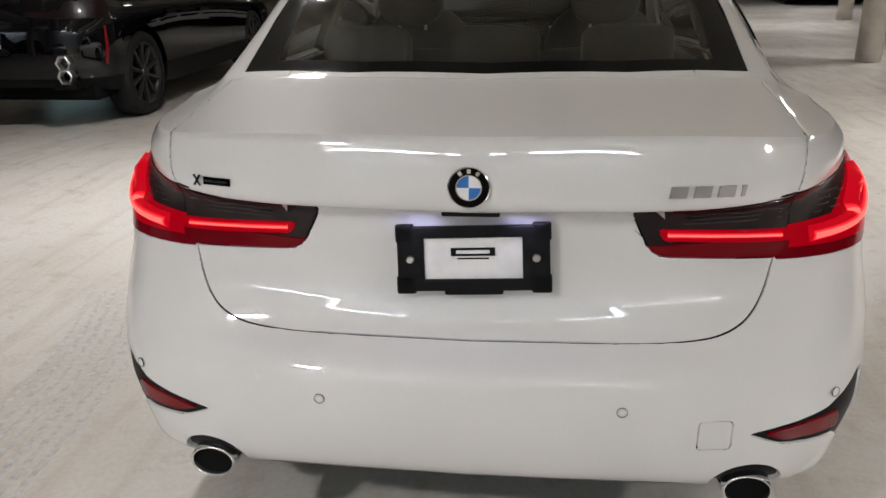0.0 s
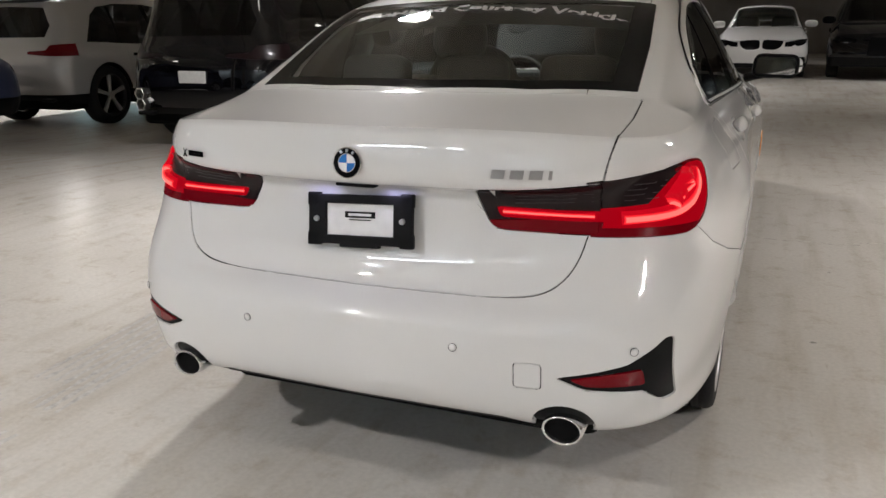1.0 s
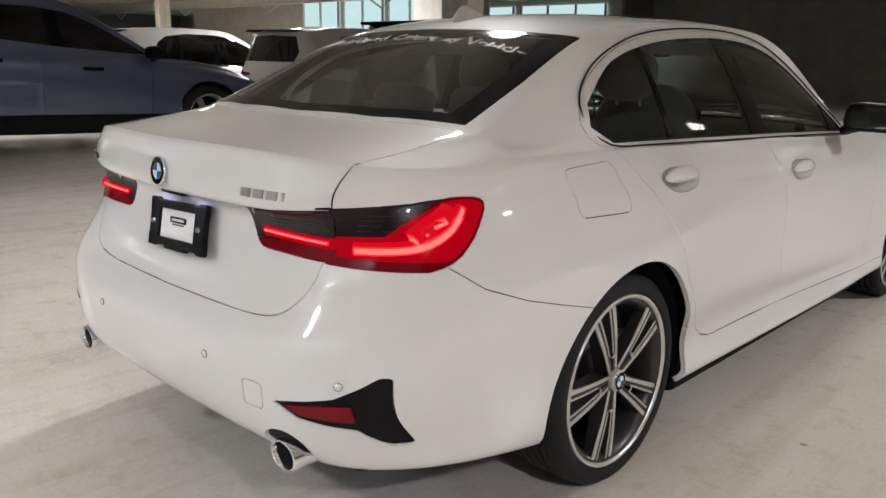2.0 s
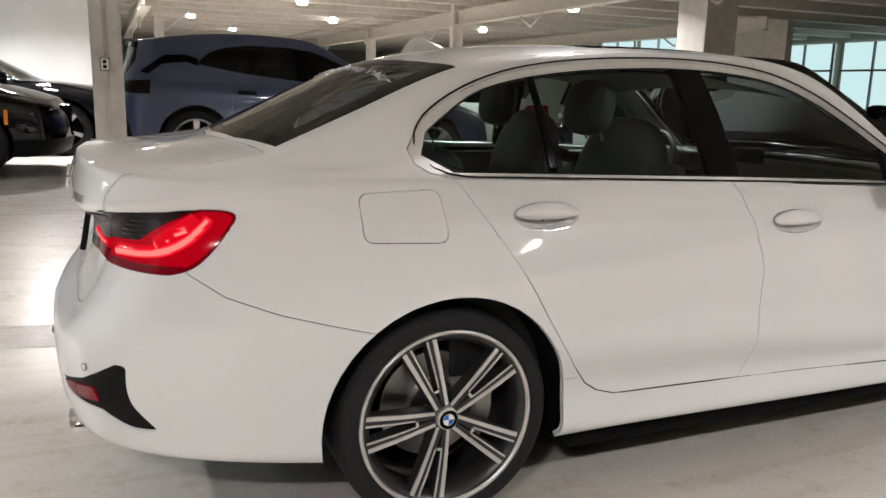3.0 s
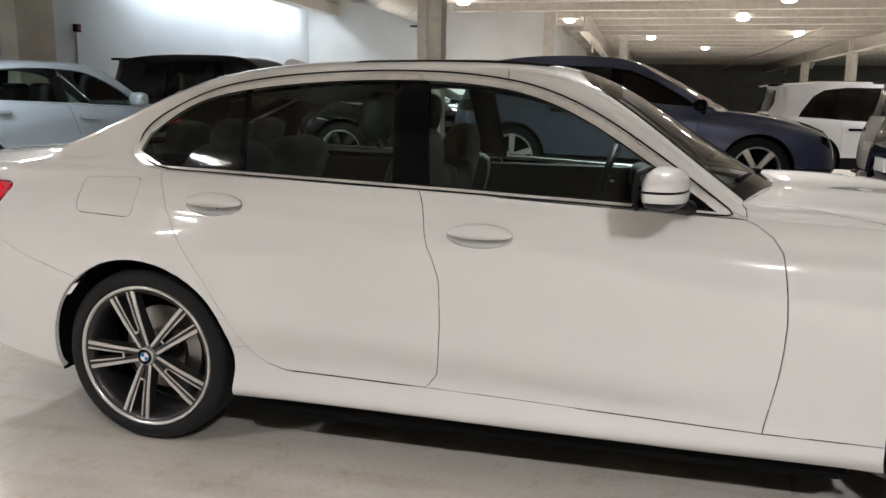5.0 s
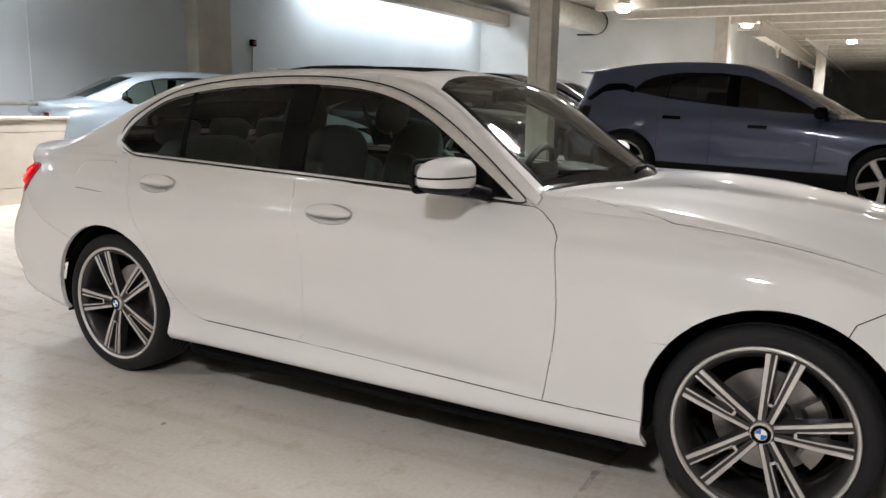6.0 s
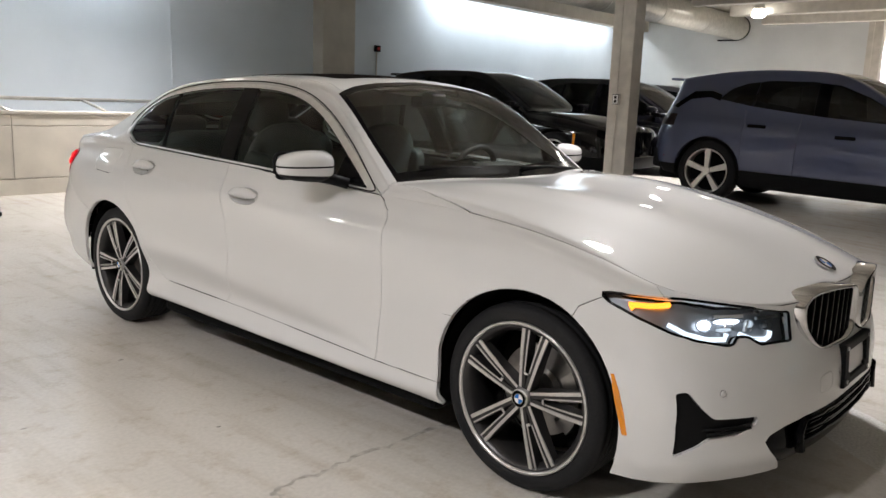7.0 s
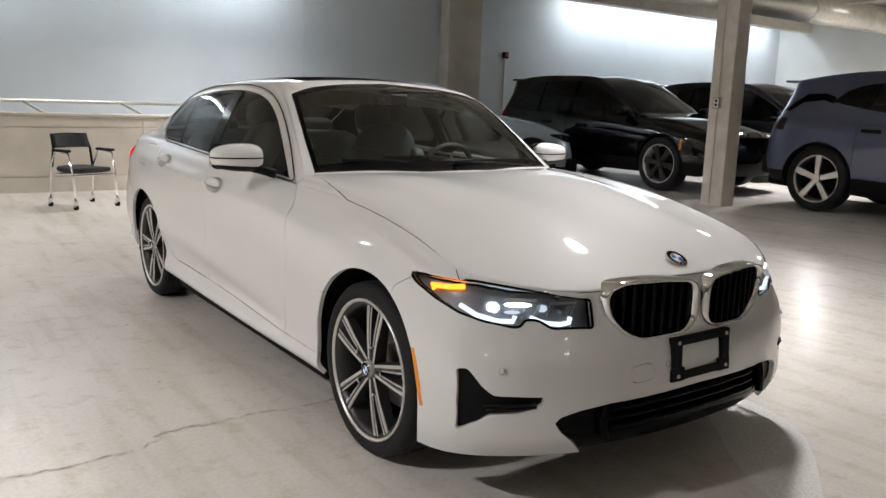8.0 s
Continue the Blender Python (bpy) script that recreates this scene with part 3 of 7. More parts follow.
# fire alarm with its conduit
al = tagged(empty("fire_alarm"), "small black and red fire alarm on a wall conduit", "alarm")
part("alarm_box", box_bm(-7.98, -7.1, 2.22, -7.86, -7.03, 2.34, .01), BLACKPLASTIC, al)
part("strobe", box_bm(-7.95, -7.03, 2.25, -7.89, -7.01, 2.31, .008), REDPLASTIC, al, "red strobe")
tube("conduit", [(-7.92, -7.085, 2.22), (-7.92, -7.085, .0)], .014, BEAM, al)

# ---------------------------------------------------------------- lamps
def hanging_lamp(x, y, z=3.42, watts=90, size=.27, spread=142, warm=(1.0, .97, .985)):
    """A low-bay lamp: housing, ribbed glass bowl and the light that it gives."""
    o = tagged(empty("ceiling_lamp"), "round low-bay ceiling lamp with a bright glass bowl", "lamp", group="ceiling lamps")
    part("housing", cyl_bm(.13, .09, .16, 20, pose(x, y, z + .13)), GALV, o)
    v, f = lathe([(.10, 0), (.12, -.05), (.145, -.13), (.14, -.16), (.09, -.185), (.0, -.19)], 24)
    mm = pose(x, y, z + .06) @ pose(0, 0, 0, 0, -90, 0)
    b = mesh_ob("bowl", [(x + p[1], y + p[2], z + .06 + p[0]) for p in v], f, LAMPGLOW, o, "bright glass bowl")
    tube("stem", [(x, y, z + .2), (x, y, 3.70)], .012, GALV, o)
    d = bpy.data.lights.new("ceiling_lamp_light", "AREA")
    d.shape, d.size, d.energy, d.color = "DISK", size, watts, warm
    d.spread = radians(spread)
    l = new("ceiling_lamp_light", d)
    l.matrix_basis = pose(x, y, z - .14)
    return o


def wall_tube(x, y, z, length, watts):
    o = tagged(empty("strip_lamp"), "cool white fluorescent strip lamp", "lamp", group="strip lamps")
    part("tray", box_bm(x - length / 2, y - .09, z, x + length / 2, y + .09, z + .06, .01), BEAM, o)
    for dy in (-.04, .04):
        tube("tube", [(x - length / 2 + .03, y + dy, z - .02), (x + length / 2 - .03, y + dy, z - .02)], .018, TUBEGLOW, o)
    lamp("strip_lamp_light", x, y, z - .05, length, .12, watts, (.84, .92, 1.0))
    return o


# lamps at (-9.8, 7.3), (-14.5, 4.5): unseen, added to brighten the far floor
for x, y, w in ((-1.7, 2.1, 85), (4.7, -2.7, 140), (4.7, 2.9, 150), (4.7, 8.5, 34), (-.4, 11.9, 36), (-9.8, -1.5, 150), (-2.0, -4.2, 120), (4.7, 14.2, 60), (-1, 18, 50), (6.6, 18, 50), (-9.8, 7.3, 120), (-14.3, -2.2, 220), (-14.5, 4.5, 110)):
    hanging_lamp(x, y, 3.42, w, .32 if x == -1.7 else .27)
for x, y in ((-18.5, -.25), (-18.3, 4.05), (-24.6, 1.9), (-23.6, 6.3), (-30, 4), (-30, 9.5), (-24, 12), (-15.5, 10.5)):
    hanging_lamp(x, y, 3.42, 90)
for x, w in ((-15.4, 28), (-12.95, 33), (-10.5, 33), (-2.0, 40), (1.2, 30)):
    wall_tube(x, -6.68, 3.60, 2.4, w)

# ---------------------------------------------------------------- the white saloon
def hero_rows():
    return [
        [(0, -0.99, 0.338), (0.4, -0.98, 0.338), (0.64, -0.918, 0.32), (0.767, -0.74, 0.297), (0.825, -0.45, 0.26), (0.85, 0, 0.22), (0.85, 0.55, 0.222), (0.85, 1.2, 0.215), (0.852, 1.7, 0.212), (0.855, 2.07, 0.21), (0.856, 2.45, 0.21), (0.862, 2.85, 0.195), (0.867, 3.2, 0.19), (0.8, 3.42, 0.205), (0.55, 3.58, 0.21), (0.27, 3.645, 0.21), (0, 3.66, 0.21)],
        [(0, -1.025, 0.372), (0.4, -1.01, 0.372), (0.66, -0.943, 0.35), (0.785, -0.754, 0.322), (0.845, -0.45, 0.29), (0.875, 0, 0.27), (0.885, 0.55, 0.262), (0.887, 1.2, 0.255), (0.89, 1.7, 0.252), (0.89, 2.07, 0.252), (0.885, 2.45, 0.252), (0.882, 2.85, 0.255), (0.882, 3.2, 0.26), (0.83, 3.43, 0.265), (0.585, 3.6, 0.27), (0.29, 3.665, 0.27), (0, 3.68, 0.27)],
        [(0, -1.045, 0.43), (0.4, -1.028, 0.43), (0.67, -0.958, 0.41), (0.79, -0.769, 0.385), (0.855, -0.45, 0.36), (0.885, 0, 0.35), (0.852, 0.55, 0.36), (0.84, 1.2, 0.345), (0.847, 1.7, 0.336), (0.866, 2.07, 0.325), (0.88, 2.45, 0.315), (0.887, 2.85, 0.325), (0.887, 3.2, 0.33), (0.843, 3.43, 0.33), (0.61, 3.58, 0.34), (0.31, 3.66, 0.34), (0, 3.675, 0.34)],
        [(0, -1.053, 0.5), (0.4, -1.035, 0.5), (0.68, -0.963, 0.49), (0.811, -0.782, 0.47), (0.865, -0.45, 0.46), (0.9, 0, 0.45), (0.884, 0.55, 0.48), (0.874, 1.2, 0.44), (0.875, 1.7, 0.41), (0.877, 2.07, 0.395), (0.882, 2.45, 0.43), (0.895, 2.85, 0.44), (0.89, 3.2, 0.44), (0.845, 3.43, 0.43), (0.61, 3.58, 0.43), (0.31, 3.66, 0.43), (0, 3.675, 0.43)],
        [(0, -1.055, 0.555), (0.4, -1.035, 0.557), (0.68, -0.963, 0.56), (0.814, -0.777, 0.565), (0.872, -0.45, 0.57), (0.908, 0, 0.57), (0.88, 0.55, 0.56), (0.868, 1.2, 0.555), (0.872, 1.7, 0.55), (0.877, 2.07, 0.545), (0.887, 2.45, 0.55), (0.9, 2.85, 0.56), (0.887, 3.2, 0.55), (0.835, 3.42, 0.53), (0.6, 3.57, 0.52), (0.3, 3.65, 0.52), (0, 3.665, 0.52)],
        [(0, -1.045, 0.605), (0.4, -1.023, 0.61), (0.67, -0.953, 0.63), (0.809, -0.767, 0.66), (0.87, -0.45, 0.68), (0.905, 0, 0.69), (0.882, 0.55, 0.68), (0.87, 1.2, 0.67), (0.873, 1.7, 0.665), (0.878, 2.07, 0.66), (0.885, 2.45, 0.665), (0.892, 2.85, 0.67), (0.875, 3.2, 0.63), (0.81, 3.41, 0.59), (0.58, 3.555, 0.58), (0.29, 3.63, 0.58), (0, 3.645, 0.585)],
        [(0, -1.005, 0.64), (0.4, -0.985, 0.65), (0.655, -0.923, 0.69), (0.793, -0.744, 0.75), (0.86, -0.45, 0.77), (0.892, 0, 0.785), (0.878, 0.55, 0.775), (0.866, 1.2, 0.765), (0.868, 1.7, 0.76), (0.872, 2.07, 0.75), (0.877, 2.45, 0.755), (0.877, 2.85, 0.755), (0.859, 3.2, 0.69), (0.785, 3.4, 0.64), (0.56, 3.545, 0.635), (0.28, 3.61, 0.64), (0, 3.625, 0.645)],
        [(0, -0.95, 0.7), (0.4, -0.93, 0.71), (0.635, -0.882, 0.77), (0.792, -0.718, 0.83), (0.84, -0.45, 0.85), (0.853, 0, 0.858), (0.86, 0.55, 0.85), (0.861, 1.2, 0.838), (0.861, 1.7, 0.83), (0.855, 2.07, 0.825), (0.857, 2.45, 0.825), (0.852, 2.85, 0.82), (0.844, 3.2, 0.735), (0.765, 3.4, 0.68), (0.54, 3.545, 0.675), (0.27, 3.605, 0.68), (0, 3.62, 0.69)],
        [(0, -0.925, 0.79), (0.38, -0.905, 0.8), (0.62, -0.862, 0.85), (0.772, -0.698, 0.895), (0.82, -0.45, 0.915), (0.831, 0, 0.912), (0.842, 0.55, 0.903), (0.845, 1.2, 0.889), (0.845, 1.7, 0.878), (0.836, 2.07, 0.868), (0.828, 2.45, 0.868), (0.83, 2.85, 0.855), (0.836, 3.2, 0.762), (0.755, 3.39, 0.71), (0.53, 3.545, 0.7), (0.265, 3.6, 0.71), (0, 3.615, 0.715)],
        [(0, -0.922, 0.892), (0.37, -0.9, 0.895), (0.615, -0.862, 0.911), (0.75, -0.682, 0.945), (0.792, -0.45, 0.965), (0.799, 0, 0.969), (0.813, 0.55, 0.957), (0.822, 1.2, 0.941), (0.822, 1.7, 0.924), (0.807, 2.07, 0.912), (0.81, 2.45, 0.898), (0.813, 2.85, 0.864), (0.814, 3.2, 0.785), (0.75, 3.38, 0.735), (0.52, 3.548, 0.72), (0.26, 3.6, 0.735), (0, 3.615, 0.735)],
        [(0, -0.968, 0.908), (0.38, -0.945, 0.912), (0.61, -0.875, 0.93), (0.743, -0.685, 0.965), (0.785, -0.45, 0.995), (0.772, 0, 1), (0.79, 0.55, 0.985), (0.803, 1.2, 0.97), (0.8, 1.7, 0.95), (0.787, 2.07, 0.932), (0.795, 2.45, 0.918), (0.796, 2.85, 0.878), (0.8, 3.18, 0.81), (0.745, 3.36, 0.755), (0.51, 3.553, 0.728), (0.255, 3.6, 0.745), (0, 3.615, 0.748)],
        [(0, -0.984, 0.965), (0.39, -0.953, 0.965), (0.62, -0.875, 0.975), (0.742, -0.68, 0.99), (0.775, -0.45, 1.012), (0.762, 0, 1.011), (0.783, 0.55, 0.996), (0.8, 1.2, 0.979), (0.795, 1.7, 0.958), (0.78, 2.07, 0.94), (0.786, 2.45, 0.929), (0.786, 2.85, 0.888), (0.784, 3.165, 0.823), (0.744, 3.345, 0.768), (0.505, 3.557, 0.733), (0.252, 3.6, 0.752), (0, 3.615, 0.756)],
        [(0, -0.958, 1.052), (0.4, -0.925, 1.05), (0.62, -0.838, 1.032), (0.724, -0.665, 1.022), (0.757, -0.45, 1.028), (0.75, 0, 1.02), (0.775, 0.55, 1.006), (0.796, 1.2, 0.987), (0.788, 1.7, 0.965), (0.772, 2.07, 0.946), (0.776, 2.45, 0.936), (0.776, 2.85, 0.895), (0.772, 3.15, 0.83), (0.738, 3.33, 0.777), (0.5, 3.56, 0.737), (0.25, 3.6, 0.757), (0, 3.614, 0.762)],
    ]


def hero_house():
    return [
        [(.735, -.45, 1.047), (.738, -.17, 1.055), (.722, .14, 1.125), (.705, .48, 1.178), (.703, .87, 1.19), (.705, 1.26, 1.178), (.715, 1.57, 1.125), (.738, 1.84, 1.04), (.764, 2.07, .954)],
        [(.70, -.45, 1.062), (.712, -.17, 1.082), (.667, .14, 1.25), (.615, .48, 1.335), (.598, .87, 1.36), (.600, 1.26, 1.345), (.632, 1.57, 1.255), (.697, 1.84, 1.095), (.755, 2.07, .962)],
        [(.66, -.45, 1.078), (.65, -.17, 1.165), (.625, .14, 1.29), (.587, .48, 1.366), (.566, .87, 1.392), (.568, 1.26, 1.383), (.602, 1.57, 1.305), (.668, 1.84, 1.14), (.73, 2.07, .975)],
        [(.613, -.45, 1.092), (.59, -.17, 1.217), (.56, .14, 1.345), (.53, .48, 1.394), (.505, .87, 1.414), (.515, 1.26, 1.407), (.572, 1.56, 1.352), (.632, 1.84, 1.165), (.687, 2.07, .99)],
        [(.33, -.525, 1.10), (.32, -.24, 1.232), (.31, .08, 1.365), (.295, .45, 1.424), (.28, .87, 1.439), (.285, 1.28, 1.433), (.31, 1.60, 1.365), (.335, 1.91, 1.175), (.36, 2.19, 1.0)],
        [(0, -.55, 1.10), (0, -.26, 1.238), (0, .065, 1.373), (0, .445, 1.432), (0, .87, 1.446), (0, 1.29, 1.442), (0, 1.62, 1.372), (0, 1.95, 1.174), (0, 2.25, .998)],
    ]


RD_TOP, RD_REAR = (.046, 1.016), [(.07, .972), (.138, .861), (.236, .714), (.307, .60), (.399, .455), (.455, .388), (.502, .358), (.567, .339)]
MID = [(1.079, .325), (1.097, .345), (1.117, .373), (1.128, .45), (1.130, .538), (1.128, .62), (1.125, .706), (1.105, .77), (1.084, .816), (1.066, .89), (1.052, .95), (1.032, .993)]
FD_FRONT = [(2.155, .30), (2.171, .398), (2.185, .48), (2.193, .565), (2.195, .655), (2.188, .743), (2.171, .859), (2.145, .898), (2.10, .93), (2.068, .9445)]
REAR_DOOR = [RD_TOP] + RD_REAR + MID
FRONT_DOOR = MID[::-1] + [(1.079, .325), (1.6, .311)] + FD_FRONT
FRONT_DOOR = list(dict.fromkeys(FRONT_DOOR))
DLO_TOP = [(.04, 1.020), (-.03, 1.035), (-.075, 1.062), (-.09, 1.10), (-.06, 1.145), (0, 1.203), (.139, 1.278), (.286, 1.322), (.473, 1.352), (.76, 1.371), (.95, 1.374), (1.231, 1.358), (1.416, 1.32), (1.598, 1.243), (1.774, 1.132), (1.946, 1.018), (2.062, .946)]
DLO_BELT = [(1.7, .9655), (1.2, .9875), (.6, 1.0055)]
DLO = DLO_TOP[:4] + curve2(DLO_TOP[4:], 40) + DLO_BELT
WIN_TOP = [(.045, 1.035), (-.052, 1.085), (-.028, 1.148), (.135, 1.258), (.29, 1.300), (.475, 1.329), (.76, 1.348), (.95, 1.351), (1.225, 1.335), (1.40, 1.298), (1.575, 1.223), (1.75, 1.113), (1.92, 1.003), (1.98, .963)]
WINDOWS = WIN_TOP[:2] + curve2(WIN_TOP[2:], 36) + [(1.7, .980), (1.2, 1.002), (.6, 1.020)]
BPILLAR = [(.885, 1.40), (1.010, 1.40), (1.072, .96), (.945, .96)]
QUARTER = [(.327, 1.35), (.347, 1.35), (.386, .98), (.362, .98)]
SAIL = [(1.79, 1.2), (1.79, .94), (2.1, .94), (2.1, 1.2)]
ARCH_R, ARCH_F = circle2(.000, .332, .376), circle2(2.868, .338, .380)
FUEL = rounded([(-.256, .865), (-.016, .856), (-.018, .993), (-.254, .988)], .03)
BUMPER_R = [(-1.3, .1), (-.2, .1), (-.20, .616), (-.365, .659), (-.482, .691), (-.614, .742), (-.70, .80), (-.76, .83), (-1.3, .83)]
BUMPER_F = [(3.20, .1), (3.0, .60), (3.05, .66), (3.07, .705), (3.14, .745), (3.9, .80), (3.9, .1)]
BOOT_END = [(-.1, .648)] + curve2([(.28, .649), (.42, .656), (.495, .675), (.537, .71), (.563, .76), (.582, .84), (.60, .92), (.622, 1.03)], 26) + [(.625, 1.2), (-.1, 1.2)]
SILL = [(.28, .1), (.28, .415), (.43, .415), (.47, .395), (.60, .337), (1.6, .311), (2.155, .30), (2.7, .30), (2.7, .1)]
BOOT_TOP = [(-.1, -1.2), (.64, -1.2), (.622, -.83), (.628, -.65), (.622, -.47), (-.1, -.57)]
LAMP_R_IN = rounded([(.300, .902), (.345, .808), (.60, .806), (.62, .93)], [.02, .03, 0, 0])
LAMP_R_OUT = [(-1.0, .806), (-.755, .797)] + curve2([(-.74, .798), (-.69, .814), (-.645, .852), (-.605, .898), (-.580, .930), (-.581, .947), (-.605, .954), (-.66, .955), (-.74, .945)], 18) + [(-1.0, .925)]
LIT_IN = rounded([(.354, .862), (.366, .838), (.70, .836), (.70, .860)], [.006, .010, 0, 0])
LIT_OUT = [(.55, .824), (.70, .820), (.97, .814), (.97, .97), (.765, .955), (.735, .922), (.695, .872), (.55, .864)]
LIT_SIDE = [(-1.1, .815), (-.755, .806)] + curve2([(-.74, .807), (-.695, .821), (-.650, .857), (-.612, .900), (-.588, .930), (-.590, .942), (-.61, .948), (-.66, .949), (-.74, .940)], 18) + [(-1.1, .92)]
LAMP_F = rounded([(.849, .763), (.852, .732), (.841, .699), (.812, .667), (.765, .647), (.69, .631), (.668, .634), (.655, .655), (.62, .653), (.58, .626), (.445, .622), (.452, .712), (.60, .738), (.75, .762)], .012, 3)
KIDNEY = rounded([(.026, .752), (.20, .768), (.36, .766), (.42, .738), (.405, .66), (.335, .592), (.27, .566), (.08, .572), (.026, .60)], .055, 5)
INTAKE = [(-.1, .385), (.40, .375), (.51, .362), (.572, .345), (.592, .328), (.575, .298), (.535, .258), (.49, .215), (.45, .15), (-.1, .15)]
VENT_F = rounded([(.850, .503), (.828, .506), (.802, .455), (.772, .424), (.629, .416), (.632, .394), (.70, .368), (.78, .362), (.85, .302), (.853, .40)], .01, 3)
REFL_R = rounded([(.536, .484), (.63, .503), (.69, .518), (.738, .548), (.766, .572), (.780, .566), (.786, .388), (.762, .394), (.726, .442), (.60, .456)], .008, 3)
REFL_RED = rounded([(.566, .481), (.65, .496), (.722, .503), (.728, .462), (.605, .464)], .008, 3)
WINDSCREEN = [(0, 2.24), (.2, 2.225), (.36, 2.18), (.54, 2.12), (.685, 2.068), (.640, 1.84), (.578, 1.575), (.45, 1.535), (.30, 1.51), (0, 1.495)]
WS_IN = [(0, 2.17), (.34, 2.12), (.655, 2.035), (.619, 1.84), (.557, 1.60), (.30, 1.56), (0, 1.545)]
REARGLASS = [(0, -.53), (.32, -.505), (.60, -.435), (.59, -.17), (.562, .125), (.45, .085), (.3, .06), (0, .045)]
RG_IN = [(0, -.49), (.30, -.465), (.525, -.41), (.52, -.17), (.50, .07), (.28, .01), (0, -.005)]
CREASE = [(2.1, 2.43, 2.75, 3.0, 3.5), (.59, .47, .40, .35, .34)]
HOOD = [(-.1, 2.24), (.36, 2.17), (.60, 2.095), (.676, 2.062)] + curve2([(.690, 2.07), (.706, 2.13), (.727, 2.23), (.745, 2.33), (.762, 2.44), (.779, 2.55)], 16) + [(.80, 2.66), (.9, 2.75), (.9, 3.9), (-.1, 3.9)]
SUNROOF = rounded([(-.5, .66), (.435, .66), (.435, 1.40), (-.5, 1.42)], .05)
DIFFUSER = [(-.1, .352), (.40, .350), (.455, .335), (.50, .29), (.53, .25), (-.1, .25)]
EXHAUST = [(.549 + .072 * math.cos(a), .350 + .058 * math.sin(a)) for a in np.linspace(0, 2 * math.pi, 28, endpoint=False)]
HANDLES = [[(cy + .107 * math.cos(a), cz + .036 * math.sin(a)) for a in np.linspace(0, 2 * math.pi, 36, endpoint=False)] for cy, cz in ((.302, .914), (1.257, .861))]
TOW_F = rounded([(.235, .495), (.33, .488), (.325, .43), (.225, .437)], .03)
TOW_R = rounded([(.438, .518), (.502, .518), (.502, .452), (.438, .452)], .012)


def wheel(parent, x, y, side, turn, r=.331):
    """A wheel with tyre, rim, double spokes, cap, brake disc and caliper. side: 1 right, -1 left."""
    m = Matrix.Translation((x, y, r)) @ Matrix.Diagonal((side, 1, 1, 1))
    prof = [(.255, -.215), (.252, -.15), (.235, -.12), (.232, -.02), (.250, .0), (.266, .005), (.269, .0), (.268, -.012)]
    v, f = lathe(prof, 64)
    w = mesh_ob("wheel", v, f, RIMDARK, parent, "dark grey alloy wheel with machined double spokes")
    w.matrix_basis = m
    tp = [(.262, -.21), (.285, -.222), (.313, -.22), (.326, -.205), (.330, -.18)]
    for k in range(5):
        c = -.18 + .03 * k
        tp += [(.331, c + .002), (.331, c + .022), (.325, c + .024), (.325, c + .028)]
    tp += [(.331, -.026), (.327, -.008), (.315, .006), (.298, .010), (.281, .010), (.272, .006), (.268, -.002), (.264, -.012)]
    v, f = lathe(tp, 72)
    mesh_ob("tyre", v, f, RUBBER, w)
    v, f = lathe([(.2695, -.004), (.2690, .0075), (.2655, .0095), (.2600, .0085), (.2560, .0025), (.2545, -.004)], 72)
    mesh_ob("rim_lip", v, f, RIMFACE, w, "bright machined rim edge")
    bm = cyl_bm(.165, .165, .022, 48, pose(-.135, 0, 0, 0, 90, 0))
    cyl_bm(.085, .08, .05, 32, pose(-.12, 0, 0, 0, 90, 0), bm)
    part("brake_disc", bm, DISC, w, "grey steel brake disc")
    bm = bmesh.new()
    arc = []
    for k in range(11):
        a = radians(-40 + k * 7.6)
        arc.append([bm.verts.new((x, q * math.cos(a), q * math.sin(a))) for x, q in ((-.165, .112), (-.083, .116), (-.078, .13), (-.082, .182), (-.165, .182))])
    for p, q in zip(arc, arc[1:]):
        for i in range(5):
            bm.faces.new((p[i], p[(i + 1) % 5], q[(i + 1) % 5], q[i]))
    bm.faces.new(arc[0])
    bm.faces.new(arc[-1][::-1])
    part("brake_caliper", bm, DISC, w, "grey brake caliper")
    bm = cyl_bm(.23, .23, .004, 40, pose(-.19, 0, 0, 0, 90, 0))
    part("inner_shield", bm, DARKVOID, w)
    bm = cyl_bm(.036, .033, .05, 40, pose(-.022, 0, 0, 0, 90, 0))
    part("hub", bm, RIMFACE, w, "silver hub ring")

    def bar(a, lat0, lat1, w0, w1, x0, x1, r0=.030, r1=.262):
        """A spoke's prism: from the hub to the rim, its front at the depth that falls from x1 to x0."""
        bm = bmesh.new()
        out = []
        for q in range(7):
            t = q / 6
            rr = r0 + (r1 - r0) * t
            lat = lat0 + (lat1 - lat0) * t
            hw = (w0 + (w1 - w0) * t) / 2
            xf = x1 + (.006 * math.sin(math.pi * t)) + (x0 - x1) * t * t
            ring = []
            for dl, dx in ((-hw, xf - .0), (hw, xf - .0), (hw * 1.15, xf - .05 + .02 * t), (-hw * 1.15, xf - .05 + .02 * t)):
                ca, sa = math.cos(a), math.sin(a)
                ring.append(bm.verts.new((dx, rr * ca - (lat + dl) * sa, rr * sa + (lat + dl) * ca)))
            out.append(ring)
        for p, q in zip(out, out[1:]):
            for i in range(4):
                bm.faces.new((p[i], p[(i + 1) % 4], q[(i + 1) % 4], q[i]))
        bm.faces.new(out[0])
        bm.faces.new(out[-1][::-1])
        return bm

